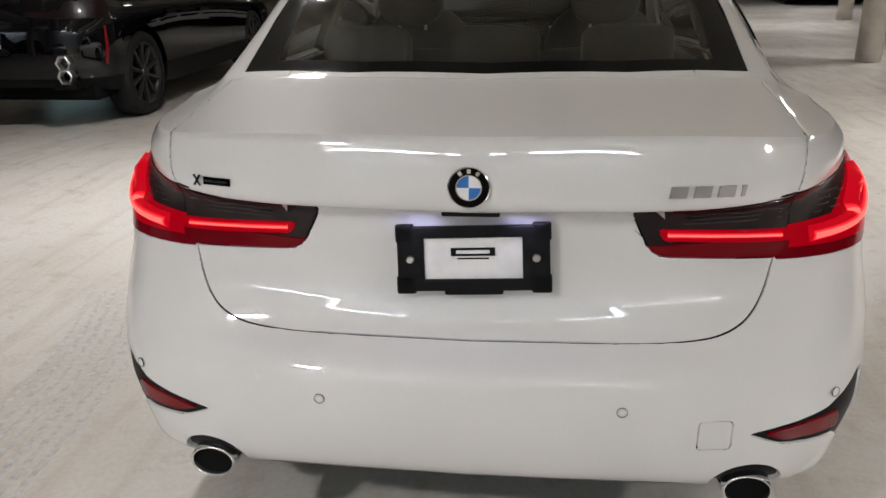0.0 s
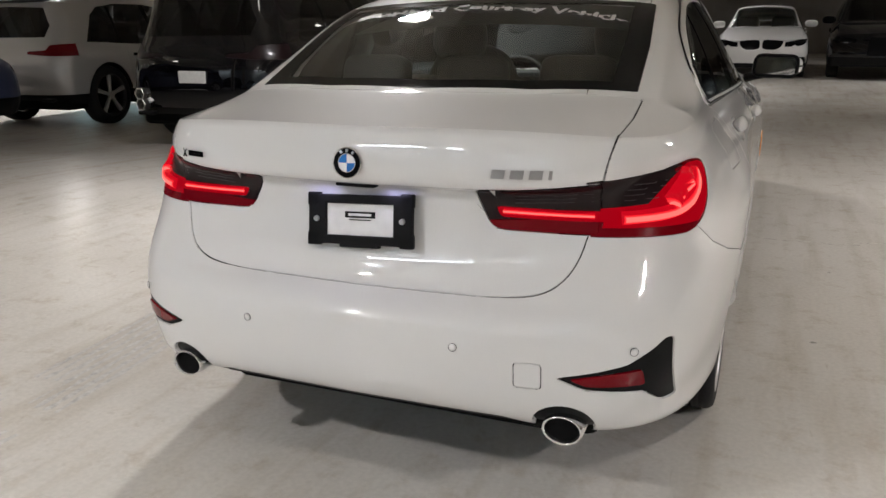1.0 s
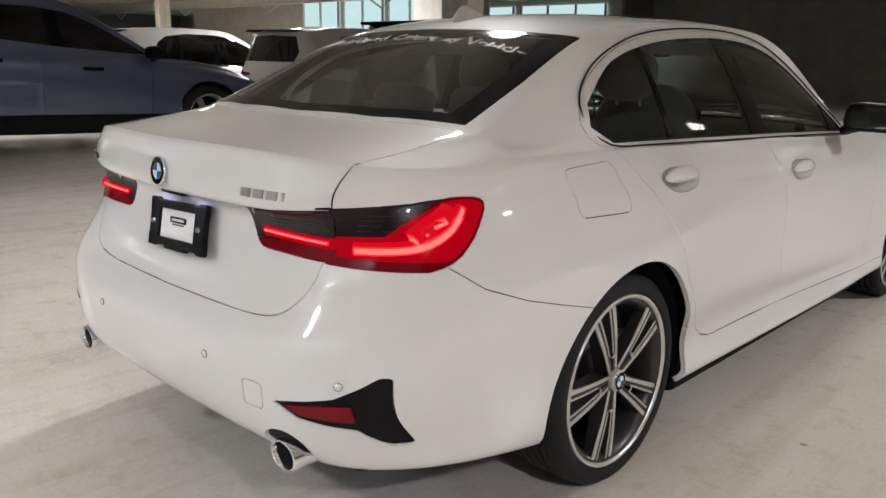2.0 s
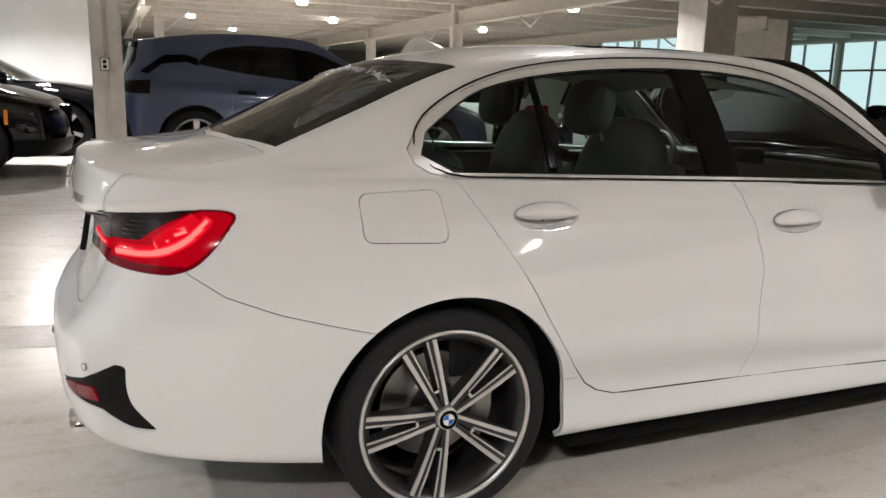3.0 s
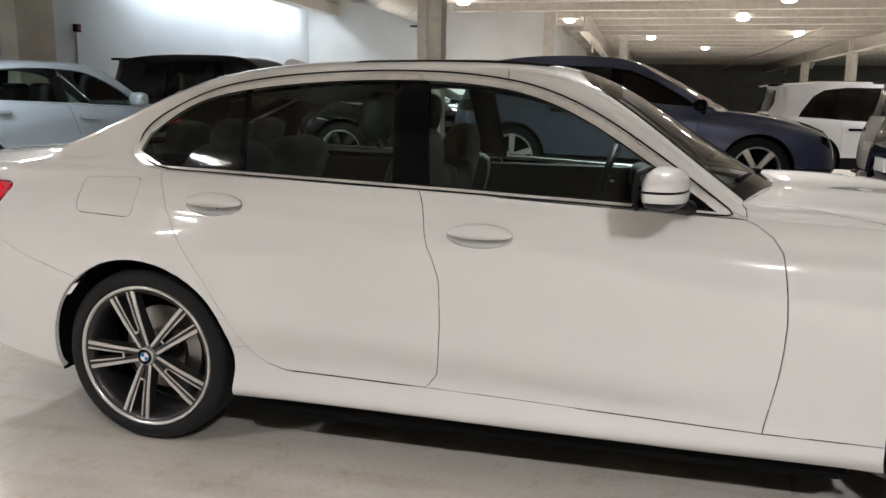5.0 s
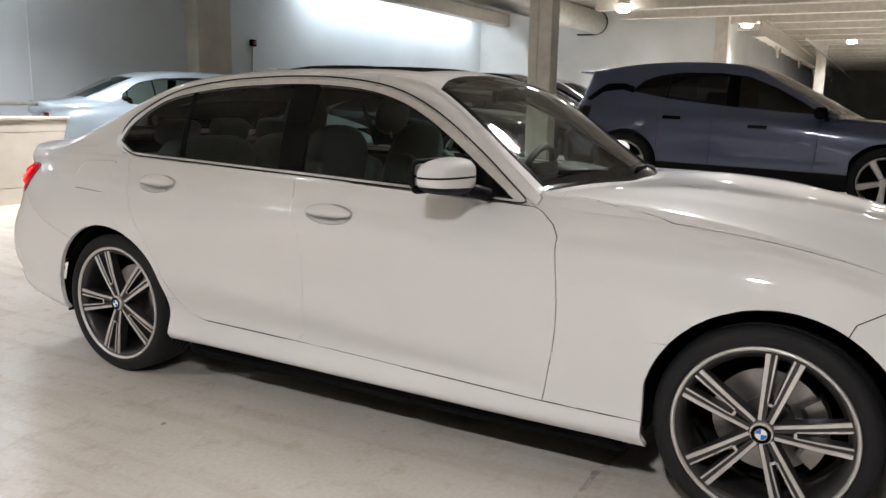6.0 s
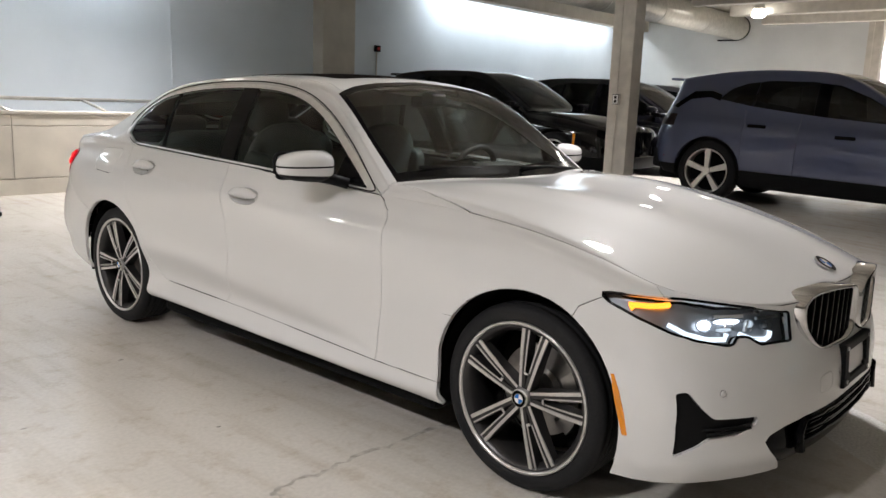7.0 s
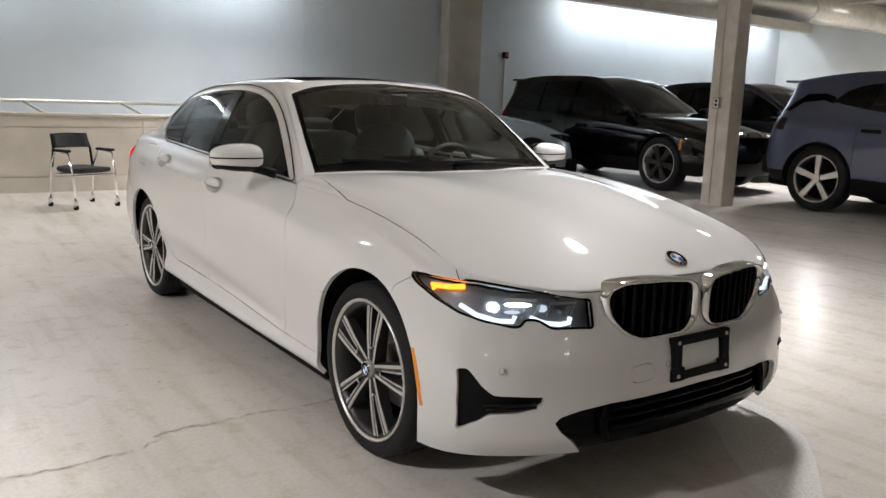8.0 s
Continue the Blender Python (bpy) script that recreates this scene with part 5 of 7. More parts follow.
def hero_details():
    # wheel housings and underbody
    for sx in (1, -1):
        for cy, cz, r in ((.000, .332, .377), (2.868, .338, .381)):
            v, f, n = [], [], 40
            for i in range(n + 1):
                a = radians(-14 + 208 * i / n)
                for x in (.50, .84):
                    v.append((sx * x, cy + r * math.cos(a), cz + r * math.sin(a)))
            f = [(2 * i, 2 * i + 1, 2 * i + 3, 2 * i + 2) for i in range(n)]
            k = len(v)
            v.append((sx * .50, cy, cz))
            f += [(k, 2 * i, 2 * i + 2) for i in range(n)]
            mesh_ob("wheel_housing", v, f, DARKVOID, car, "black wheel housing")
    part("underbody", box_bm(-.81, .42, .138, .81, 2.43, .30, .03), DARKVOID, car, "black underbody")
    part("rear_undertray", box_bm(-.50, -.85, .24, .50, .415, .36, .03), DARKVOID, car, "black rear undertray")
    part("front_undertray", box_bm(-.50, 2.44, .19, .50, 3.50, .32, .03), DARKVOID, car, "black front undertray")
    part("silencer", box_bm(-.60, -.80, .22, .60, -.44, .30, .03), DARKVOID, car, "black exhaust silencer")
    # cabin
    bm = box_bm(-.72, -.10, .34, .72, 2.0, .40, .03)
    part("cabin_floor", bm, INTDARK, car, "black carpet")
    bm = box_bm(-.60, -.50, 1.02, .60, -.08, 1.06, .02)
    part("parcel_shelf", bm, INTDARK, car, "black parcel shelf")
    for s in (-1, 1):
        bm = box_bm(s * .70 - .03, .05, .40, s * .70 + .03, 2.05, .975, .02)
        part("door_lining", bm, INTDARK, car, "black door lining")
        bm = box_bm(s * .655 - .045, .25, .66, s * .655 + .045, .85, .72, .02)
        box_bm(s * .655 - .045, 1.15, .66, s * .655 + .045, 1.8, .72, .02, bm=bm)
        part("armrest", bm, INTERIOR, car, "grey armrest")

    def cushion(x, y, z, sx, sy, sz, turn=0, e=.45):
        v, f = superell(sx, sy, sz, e)
        m = pose(x, y, z, turn, 0, 0)
        return [tuple(m @ Vector(p)) for p in v], f

    def joined(blocks):
        V, F = [], []
        for v, f in blocks:
            F += [tuple(i + len(V) for i in q) for q in f]
            V += v
        return V, F

    for x in (-.36, .36):
        v, f = joined([cushion(x, 1.18, .58, .25, .27, .09, 8), cushion(x, .86, .86, .235, .085, .33, -14, .7), cushion(x - .2, .90, .82, .05, .085, .22, -14), cushion(x + .2, .90, .82, .05, .085, .22, -14)])
        seat = mesh_ob("front_seat", v, f, INTERIOR, car, "grey leather front seat")
        v, f = cushion(x, .745, 1.215, .125, .055, .10, -10, .75)
        mesh_ob("headrest", v, f, INTERIOR, seat)
        for dx in (-.05, .05):
            tube("headrest_post", [(x + dx, .775, 1.10), (x + dx, .755, 1.17)], .006, SATIN, seat)
    v, f = joined([cushion(0, .30, .57, .62, .26, .09, 8)] + [cushion(x, .02, .84, .31, .08, .27, -22) for x in (-.32, .32)])
    bench = mesh_ob("rear_bench", v, f, INTERIOR, car, "grey leather rear bench")
    for x in (-.36, 0, .36):
        v, f = cushion(x, -.085, 1.115, .125, .045, .065, -18)
        mesh_ob("headrest", v, f, INTERIOR, bench)
    v, f = joined([cushion(0, 1.98, .86, .70, .22, .125, -6, .35), cushion(0, 1.70, .66, .14, .30, .14, 0, .4), cushion(0, 1.25, .60, .11, .35, .12, 0, .4), cushion(-.36, 1.82, .955, .18, .12, .055, -8, .5)])
    dash = mesh_ob("dashboard", v, f, INTDARK, car, "black dashboard")
    bm = box_bm(-.12, 1.78, .94, .17, 1.795, 1.04, .006)
    part("screen", bm, BLACKGLOSS, dash, "dark display screen")
    sw = [(-.36 + .185 * math.cos(a), 1.58 + .055 * math.sin(a), .915 + .172 * math.sin(a)) for a in [2 * math.pi * i / 32 for i in range(32)]]
    st = tube("steering_wheel", sw, .016, INTDARK, car, "black leather steering wheel", 8, True)
    bm = bmesh.new()
    bmesh.ops.create_cube(bm, size=1, matrix=pose(-.36, 1.60, .905, -18, 0, 0) @ Matrix.Diagonal((.15, .05, .11, 1)))
    bmesh.ops.bevel(bm, geom=list(bm.edges), offset=.02, segments=2, affect="EDGES")
    bmesh.ops.create_cube(bm, size=1, matrix=pose(-.36, 1.59, .91, -18, 0, 0) @ Matrix.Diagonal((.35, .025, .03, 1)))
    part("wheel_hub", bm, INTDARK, st)
    bm = box_bm(-.10, 1.555, 1.285, .10, 1.58, 1.345, .012)
    part("inner_mirror", bm, BLACKGLOSS, car, "black inside mirror")
    bm = box_bm(-.05, 1.58, 1.30, .05, 1.66, 1.36, .01)
    part("camera_cover", bm, INTDARK, car, "black sensor cover behind the windscreen")
    # wipers
    for a, b in (((-.50, 2.13, 1.005), (.02, 2.20, 1.035)), ((.05, 2.19, 1.018), (.55, 2.06, 1.045))):
        tube("wiper", [a, (Vector(a) + Vector(b)) / 2 + Vector((0, 0, .008)), b], .009, BLACKPLASTIC, car, "black wiper arm")
    v, f = [], []
    for i, x in enumerate(np.linspace(-.60, .60, 23)):
        y = 2.235 - .145 * (x / .66) ** 2
        for dy, dz in ((-.03, .0), (.05, -.012)):
            v.append((x, y + dy, .985 + dz - .01 * abs(x)))
    f = [(2 * i, 2 * i + 1, 2 * i + 3, 2 * i + 2) for i in range(22)]
    mesh_ob("cowl", v, f, BLACKPLASTIC, car, "black cowl under the windscreen")
    # outside mirrors
    for s in (1, -1):
        v, f = superell(.118, .082, .058, .72, 36, 22)
        m = pose(s * .945, 1.80, 1.047, 0, 0, -s * 14)
        P = [m @ Vector((a, b * (1.0 if b > 0 else .45), c * (1 - .16 * s * a / .118))) for a, b, c in v]
        up = [q for q in f if sum(v[i][2] for i in q) / 4 > -.004]
        lo = [q for q in f if -.030 < sum(v[i][2] for i in q) / 4 <= -.004]
        bo = [q for q in f if sum(v[i][2] for i in q) / 4 <= -.030]
        cap = mesh_ob("door_mirror", [p + Vector((0, 0, .002)) for p in P], up, WHITE, car, "white door mirror with a black base")
        mesh_ob("mirror_lower_cap", [p + Vector((0, 0, -.005)) for p in P], lo, WHITE, cap, "white lower mirror shell")
        mesh_ob("mirror_base", [p + Vector((0, 0, -.006)) for p in P], bo, BLACKPLASTIC, cap, "black mirror base")
        v2 = [m @ Vector((a * .97, b * (1.0 if b > 0 else .45) * .97, c * .94 * (1 - .16 * s * a / .118))) for a, b, c in v]
        mesh_ob("mirror_core", v2, f, BLACKPLASTIC, cap)
        bm = bmesh.new()
        q = rounded([(-.098, -.046), (.10, -.05), (.105, .045), (-.088, .05)], .03)
        bm.faces.new([bm.verts.new(m @ Vector((a, -.0445, b))) for a, b in q])
        part("mirror_glass", bm, CHROME, cap, "mirror glass")
        tube("mirror_bezel", [m @ Vector((a * 1.04, -.043, b * 1.06)) for a, b in q], .009, BLACKPLASTIC, cap, "black mirror rim", 8, True)
        tube("mirror_arm", [(s * .80, 1.90, .975), (s * .86, 1.86, .995), (s * .90, 1.83, 1.005)], .024, BLACKPLASTIC, cap)
    # door handles: a hollow bowl and a bar across it
    for s in (1, -1):
        for loop in HANDLES:
            cy, cz = np.mean(loop, axis=0)
            v, f, n = [], [], len(loop)
            for t in (1.02, .97, .88, .74, .55, .30, .05):
                for y, z in loop:
                    p, nn = on_side(cy + (y - cy) * t, cz + (z - cz) * t, s)
                    v.append(p - nn * (.0015 + .026 * max(0, 1 - t * t) ** .6))
            for k in range(6):
                f += [(k * n + q, k * n + (q + 1) % n, (k + 1) * n + (q + 1) % n, (k + 1) * n + q) for q in range(n)]
            p, nn = on_side(cy, cz, s)
            m = facing(p + nn * .008 + Vector((0, 0, .005)), nn)
            w, q = superell(.106, .023, .025, .72, 36, 20)
            bar = [m @ Vector((a, b * (1.0 - .72 * (a / .106) ** 2) - (.004 * (1 - (a / .106) ** 2)), c * (1.0 - .30 * (a / .106) ** 2) + .006 * (1 - (a / .106) ** 2))) for a, b, c in w]
            h = mesh_ob("door_handle", bar, q, WHITE, car, "white door handle over a hollow bowl")
            mesh_ob("handle_bowl", v, f, WHITE, h)
    # dark seals round the window surround and round the glass
    for s in (1, -1):
        for loop, rad, lift in ((DLO, .0030, .003), (WINDOWS, .0024, .003)):
            line = [on_side(a, b + (.012 if loop is DLO and b > 1.04 else 0), s, lift)[0] for a, b in loop]
            full = []
            for p, q in zip(line, line[1:] + line[:1]):
                k = max(1, int((q - p).length / .04))
                for e in range(k):
                    y, z = p.y + (q.y - p.y) * e / k, p.z + (q.z - p.z) * e / k
                    full.append(on_side(y, z, s, lift)[0] if e else p)
            for _ in range(3):
                full = [(full[k - 1] + full[k] + full[k] + full[(k + 1) % len(full)]) / 4 for k in range(len(full))]
            tube("window_seal", full, rad, BLACKPLASTIC, car, "black rubber window seal", 6, True)
    # headliner under the roof
    v, f = [], []
    for i, y in enumerate(np.linspace(.12, 1.50, 9)):
        z = 1.375 - .10 * ((y - .85) / .75) ** 2
        w = .535 + .02 * ((y - .8) / .7) ** 2
        for q in range(9):
            u = -1 + q / 4
            v.append((u * w, y, z - .035 * u * u))
    f = [(i * 9 + q, i * 9 + q + 1, (i + 1) * 9 + q + 1, (i + 1) * 9 + q) for i in range(8) for q in range(8)]
    mesh_ob("headliner", v, f, INTERIOR, car, "grey headliner")
    # roof aerial
    v, f = superell(.035, .105, .075, .9, 20, 12)
    P = []
    for a, b, c in v:
        t = max(c, 0) / .075
        P.append((a * (1 - .8 * t), .25 + b * (1 - .62 * t) - .045 * t, 1.395 + .75 * max(c, -.01) + .10 * (b / .105) * .12))
    mesh_ob("roof_aerial", P, f, WHITE, car, "white shark-fin aerial")
    # kidney grilles
    for s in (1, -1):
        ring = [Vector((s * a, 3.575 + .055 * (1 - (a / .42) ** 2) + .022, b)) for a, b in KIDNEY]
        v, f = [], []
        cx, cz = .215, .668
        for k, p in enumerate(ring):
            a, b = KIDNEY[k]
            for u, d in ((1.05, -.06), (1.045, -.008), (1.02, .008), (.97, .012), (.925, .006), (.905, -.008), (.895, -.05)):
                v.append((s * (cx + (a - cx) * u), p.y + d, cz + (b - cz) * u))
        n, w = len(ring), 7
        for k in range(n):
            j = (k + 1) % n
            f += [(k * w + q, k * w + q + 1, j * w + q + 1, j * w + q) for q in range(w - 1)]
        g = mesh_ob("grille_frame", v, f, CHROME, car, "chrome kidney-shaped grille surround")
        inner = [(cx + (a - cx) * .915, cz + (b - cz) * .915) for a, b in KIDNEY]
        bm = bmesh.new()
        bm.faces.new([bm.verts.new((s * a, 3.54 + .04 * (1 - (a / .42) ** 2), b)) for a, b in inner])
        part("grille_back", bm, DARKVOID, g, "black grille depth")
        for i in range(9):
            x = .058 + i * .040
            zz = []
            for (a, b), (a2, b2) in zip(inner, inner[1:] + inner[:1]):
                if (a - x) * (a2 - x) < 0:
                    zz.append(b + (b2 - b) * (x - a) / (a2 - a))
            if len(zz) < 2:
                continue
            y = 3.575 + .06 * (1 - (x / .42) ** 2)
            bm = box_bm(s * x - .007, y - .03, min(zz) - .004, s * x + .007, y + .016, max(zz) + .004, .005)
            part("grille_slat", bm, BLACKGLOSS, g)
    # headlights
    for s in (1, -1):
        lens = panel("headlight_lens", mirrored(got["lamp_f"]) if s < 0 else got["lamp_f"], CLEARLENS, car, "clear headlight lens", shrink=.002, flange=0, offset=0)
        for nm, mat, lab, rad, pts in (
                ("daylight_tube", WHITEGLOW, "glowing white light tube", .008, [(.805, .690), (.775, .664), (.73, .650), (.69, .650), (.683, .668)]),
                ("daylight_tube", WHITEGLOW, "glowing white light tube", .008, [(.638, .662), (.615, .650), (.593, .642), (.55, .638), (.512, .638), (.508, .656)]),
                ("turn_signal", AMBERGLOW, "glowing amber strip", .009, [(.775, .748), (.800, .746), (.820, .741), (.834, .734), (.836, .725)])):
            tube(nm, [on_body(s * a, b, 1, -.014)[0] for a, b in pts], rad, mat, lens, lab)
        for a, b, w, h, mat in ((.738, .696, .020, .015, LEDGLOW), (.668, .702, .044, .0075, LEDGLOW), (.694, .681, .026, .006, CLEARCORE), (.600, .690, .016, .012, CLEARCORE), (.555, .684, .012, .010, LAMPGREY)):
            p, n = on_body(s * a, b, 1, -.022)
            v, f = superell(w, .010, h, .9, 20, 12)
            mm = facing(p, n)
            mesh_ob("projector", [mm @ Vector(q) for q in v], f, mat, lens, "bright headlight projector")
            ring = [mm @ Vector((1.35 * w * math.cos(q), -.002, 1.35 * h * math.sin(q))) for q in np.linspace(0, 2 * math.pi, 24, endpoint=False)]
            tube("projector_ring", ring, .002, LAMPGREY, lens, "", 6, True)
        bm = bmesh.new()
        for a, b, w, h in ((.655, .715, .10, .010), (.54, .705, .09, .008)):
            p, n = on_body(s * a, b, 1, -.02)
            bmesh.ops.create_cube(bm, size=1, matrix=facing(p, n) @ Matrix.Diagonal((w, .01, h, 1)))
        part("lamp_trim", bm, SATIN, lens)
        for a in (.705, .690, .640, .628, .616, .575, .530, .515, .500):
            p, n = on_body(s * a, .688 if a > .6 else .678, 1, -.019)
            bm = bmesh.new()
            bmesh.ops.create_cube(bm, size=1, matrix=facing(p, n) @ pose(0, 0, 0, 0, 22 * s, 0) @ Matrix.Diagonal((.0035, .010, .034, 1)))
            part("reflector_fin", bm, SATIN, lens, "silver reflector fin")
        # dark rim of the lens
        rim = [on_body(s * a, b, 1, -.001)[0] for a, b in LAMP_F]
        tube("lens_rim", rim, .0045, BLACKGLOSS, lens, "black lens rim", 8, True)
        # side marker
        pts = [on_side(y, z, s, .003)[0] for y, z in ((3.213, .525), (3.232, .47), (3.250, .41), (3.268, .342))]
        v, f = [], []
        for k, p in enumerate(pts):
            w = (.007, .012, .013, .010)[k]
            v += [p + Vector((0, -w, 0)) - Vector((s * .004, 0, 0)), p + Vector((s * .003, 0, 0)), p + Vector((0, w, 0)) - Vector((s * .004, 0, 0))]
        for k in range(3):
            f += [(3 * k + q, 3 * k + q + 1, 3 * k + q + 4, 3 * k + q + 3) for q in range(2)]
        mesh_ob("side_marker", v, f, AMBER, car, "amber side marker")
        # vent fins
        for b in (.396, .384):
            tube("vent_fin", [on_body(s * a, b + (a - .64) * -.05, 1, -.004)[0] for a in (.65, .70, .75, .79)], .005, BLACKPLASTIC, car)
    # lower intake bars
    for b in (.355, .325, .295):
        tube("intake_bar", [on_body(a, b, 1, -.008)[0] for a in np.linspace(-.40, .40, 15)], .008, BLACKGLOSS, car, "black intake bar")
    for s in (1, -1):
        tube("intake_wing", [on_body(s * a, b, 1, -.004)[0] for a, b in ((.41, .37), (.43, .32), (.42, .26))], .016, BLACKGLOSS, car, "gloss black intake corner")
    # fine ribs in the smoked upper lenses
    for s in (1, -1):
        for z in (.872, .882, .892):
            tube("lens_rib", [on_body(s * a, z + (a - .36) * .06, -1, .003)[0] for a in np.linspace(.40, .58, 8)], .0010, LENSRIB, car, "", 5)
        for k, z in enumerate((.885, .897, .909, .920)):
            tube("lens_rib", [on_side(y, z + .02 * (y + .8), s, .0022)[0] for y in np.linspace(-.845, -.775 + .010 * k, 6)], .0010, LENSRIB, car, "", 5)
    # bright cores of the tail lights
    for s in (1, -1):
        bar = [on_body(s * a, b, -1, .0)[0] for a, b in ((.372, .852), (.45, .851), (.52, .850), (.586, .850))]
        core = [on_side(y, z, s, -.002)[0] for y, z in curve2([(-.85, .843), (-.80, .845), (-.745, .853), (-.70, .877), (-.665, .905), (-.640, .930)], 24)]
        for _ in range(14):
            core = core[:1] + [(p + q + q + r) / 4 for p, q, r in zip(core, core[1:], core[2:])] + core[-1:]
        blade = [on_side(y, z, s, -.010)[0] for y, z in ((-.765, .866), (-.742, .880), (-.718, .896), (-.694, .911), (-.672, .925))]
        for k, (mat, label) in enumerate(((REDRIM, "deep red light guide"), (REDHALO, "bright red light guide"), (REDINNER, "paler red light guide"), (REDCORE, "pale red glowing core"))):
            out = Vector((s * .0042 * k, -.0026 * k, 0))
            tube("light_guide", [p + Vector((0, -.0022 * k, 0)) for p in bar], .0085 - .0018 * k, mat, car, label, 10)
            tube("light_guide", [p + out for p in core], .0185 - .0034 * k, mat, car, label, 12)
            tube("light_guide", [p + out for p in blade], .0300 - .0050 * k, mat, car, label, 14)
    # parking sensors and towing covers' rings
    for x, z, e in ((.292, .540, -1), (-.292, .540, -1), (.703, .553, -1), (-.703, .553, -1), (.748, .502, 1), (-.748, .502, 1), (.165, .478, 1), (-.165, .478, 1)):
        p, n = on_body(x, z, e, .0005)
        v, f = lathe([(.0095, -.004), (.0092, .0008), (.003, .0012), (.0005, .0012)], 24)
        mm = facing(p, n) @ pose(0, 0, 0, 0, 0, -90)
        o = mesh_ob("parking_sensor", [mm @ Vector(q) for q in v], f, WHITE, car)
        v, f = lathe([(.0106, -.001), (.0105, .0007), (.0101, .0007), (.0099, -.001)], 24)
        mesh_ob("sensor_gap", [mm @ Vector(q) for q in v], f, BLACKPLASTIC, o)
    # badges
    p, n = on_body(0.0, .964, -1, .004)
    roundel(car, facing(p, Vector((0, n.y, n.z))), .039, "boot_badge")
    i = np.argmin((ALLV[:, 0]) ** 2 + (ALLV[:, 1] - 3.534) ** 2 + (ALLV[:, 2] < .77) * 9)
    roundel(car, facing(Vector((0, 3.534, ALLV[i, 2] + .006)), Vector((0, .55, 1)), (0, 1, .2)), .041, "hood_badge")
    for x, w in ((.375, .034), (.418, .034), (.461, .034), (.492, .009)):
        bm = bmesh.new()
        p, n = on_body(x, .953, -1, .003)
        c = bmesh.ops.create_cube(bm, size=1)["verts"]
        for q in c:
            q.co.x += .12 * q.co.z / max(w / .034, .4)
        bmesh.ops.transform(bm, verts=c, matrix=facing(p, n) @ Matrix.Diagonal((w * .9, .004, .021, 1)))
        part("model_bar", bm, GREYLETTERS, car, "satin raised bar")
    bm = bmesh.new()
    p, n = on_body(-.505, .955, -1, .003)
    mm = facing(p, n)
    bmesh.ops.create_cube(bm, size=1, matrix=mm @ Matrix.Translation((.012, 0, 0)) @ Matrix.Diagonal((.062, .003, .015, 1)))
    part("emblem_bar", bm, BLACKGLOSS, car, "small dark emblem bar")
    bm = bmesh.new()
    for r in (35, -35):
        bmesh.ops.create_cube(bm, size=1, matrix=mm @ pose(-.033, -.001, 0, 0, r, 0) @ Matrix.Diagonal((.005, .004, .026, 1)))
    bmesh.ops.create_cube(bm, size=1, matrix=mm @ Matrix.Translation((.012, -.002, 0)) @ Matrix.Diagonal((.052, .001, .004, 1)))
    part("emblem_cross", bm, CHROME, car)
    # rear plate holder
    mm = pose(.004, -.938, .808, -11, -2.4, 0) @ Matrix.Diagonal((.95, 1, .95, 1))
    bm = bmesh.new()
    for x0, z0, x1, z1 in ((-.155, .043, .155, .068), (-.155, -.068, .155, -.043), (-.155, -.05, -.100, .05), (.100, -.05, .155, .05), (-.158, .035, -.12, .073), (.12, .035, .158, .073), (-.158, -.073, -.118, -.035), (.118, -.073, .158, -.035), (-.06, -.076, .06, -.06)):
        box_bm(x0, -.012, z0, x1, .006, z1, .004, bm=bm)
    bmesh.ops.transform(bm, matrix=mm, verts=bm.verts)
    fr = part("plate_holder", bm, BLACKPLASTIC, car, "black plastic plate holder with a blank white card")
    bm = box_bm(-.102, -.004, -.045, .102, .004, .045)
    bmesh.ops.transform(bm, matrix=mm, verts=bm.verts)
    part("blank_card", bm, PLATEWHITE, fr, "white blank card")
    bm = box_bm(-.045, -.006, .005, .045, -.003, .022)
    box_bm(-.032, -.006, -.002, .032, -.003, .001, bm=bm)
    bmesh.ops.transform(bm, matrix=mm, verts=bm.verts)
    part("print_bar", bm, BLACKPLASTIC, fr, "black printed bar")
    bm = box_bm(-.034, -.0075, .010, .034, -.0055, .017)
    bmesh.ops.transform(bm, matrix=mm, verts=bm.verts)
    part("print_line", bm, PLATEWHITE, fr)
    for x in (-.128, .128):
        bm = cyl_bm(.009, .007, .008, 16, mm @ pose(x, -.014, 0, 90, 0, 0))
        part("screw", bm, SATIN, fr)
    # plate lamps and camera under the boot's edge
    for x in (-.105, .105):
        bm = box_bm(x - .03, -.934, .9035, x + .03, -.922, .910, .002)
        part("plate_lamp", bm, PLATELAMP, car, "lit number plate lamp")
        d = bpy.data.lights.new("plate_lamp_light", "AREA")
        d.shape, d.size, d.size_y, d.energy, d.color = "RECTANGLE", .06, .015, .05, (.62, .58, 1.0)
        l = new("plate_lamp_light", d)
        l.parent = car
        l.matrix_basis = pose(x, -.948, .893, 0, 0, 0)
    bm = box_bm(-.055, -.955, .897, .055, -.930, .907, .003)
    part("boot_handle", bm, BLACKPLASTIC, car, "black boot release")
    # front plate holder
    mm = pose(0, 3.668, .487, 4, 0, 0)
    bm = bmesh.new()
    for x0, z0, x1, z1 in ((-.152, .045, .152, .075), (-.152, -.075, .152, -.045), (-.152, -.05, -.105, .05), (.105, -.05, .152, .05), (-.155, -.078, -.09, -.03), (.09, -.078, .155, -.03)):
        box_bm(x0, -.03, z0, x1, .012, z1, .005, bm=bm)
    bmesh.ops.transform(bm, matrix=mm, verts=bm.verts)
    fr = part("front_plate_holder", bm, BLACKPLASTIC, car, "empty black front plate holder")
    for x in (-.128, .128):
        for z in (.058, -.058):
            part("screw", cyl_bm(.007, .006, .006, 14, mm @ pose(x, .013, z, 90, 0, 0)), SATIN, fr)
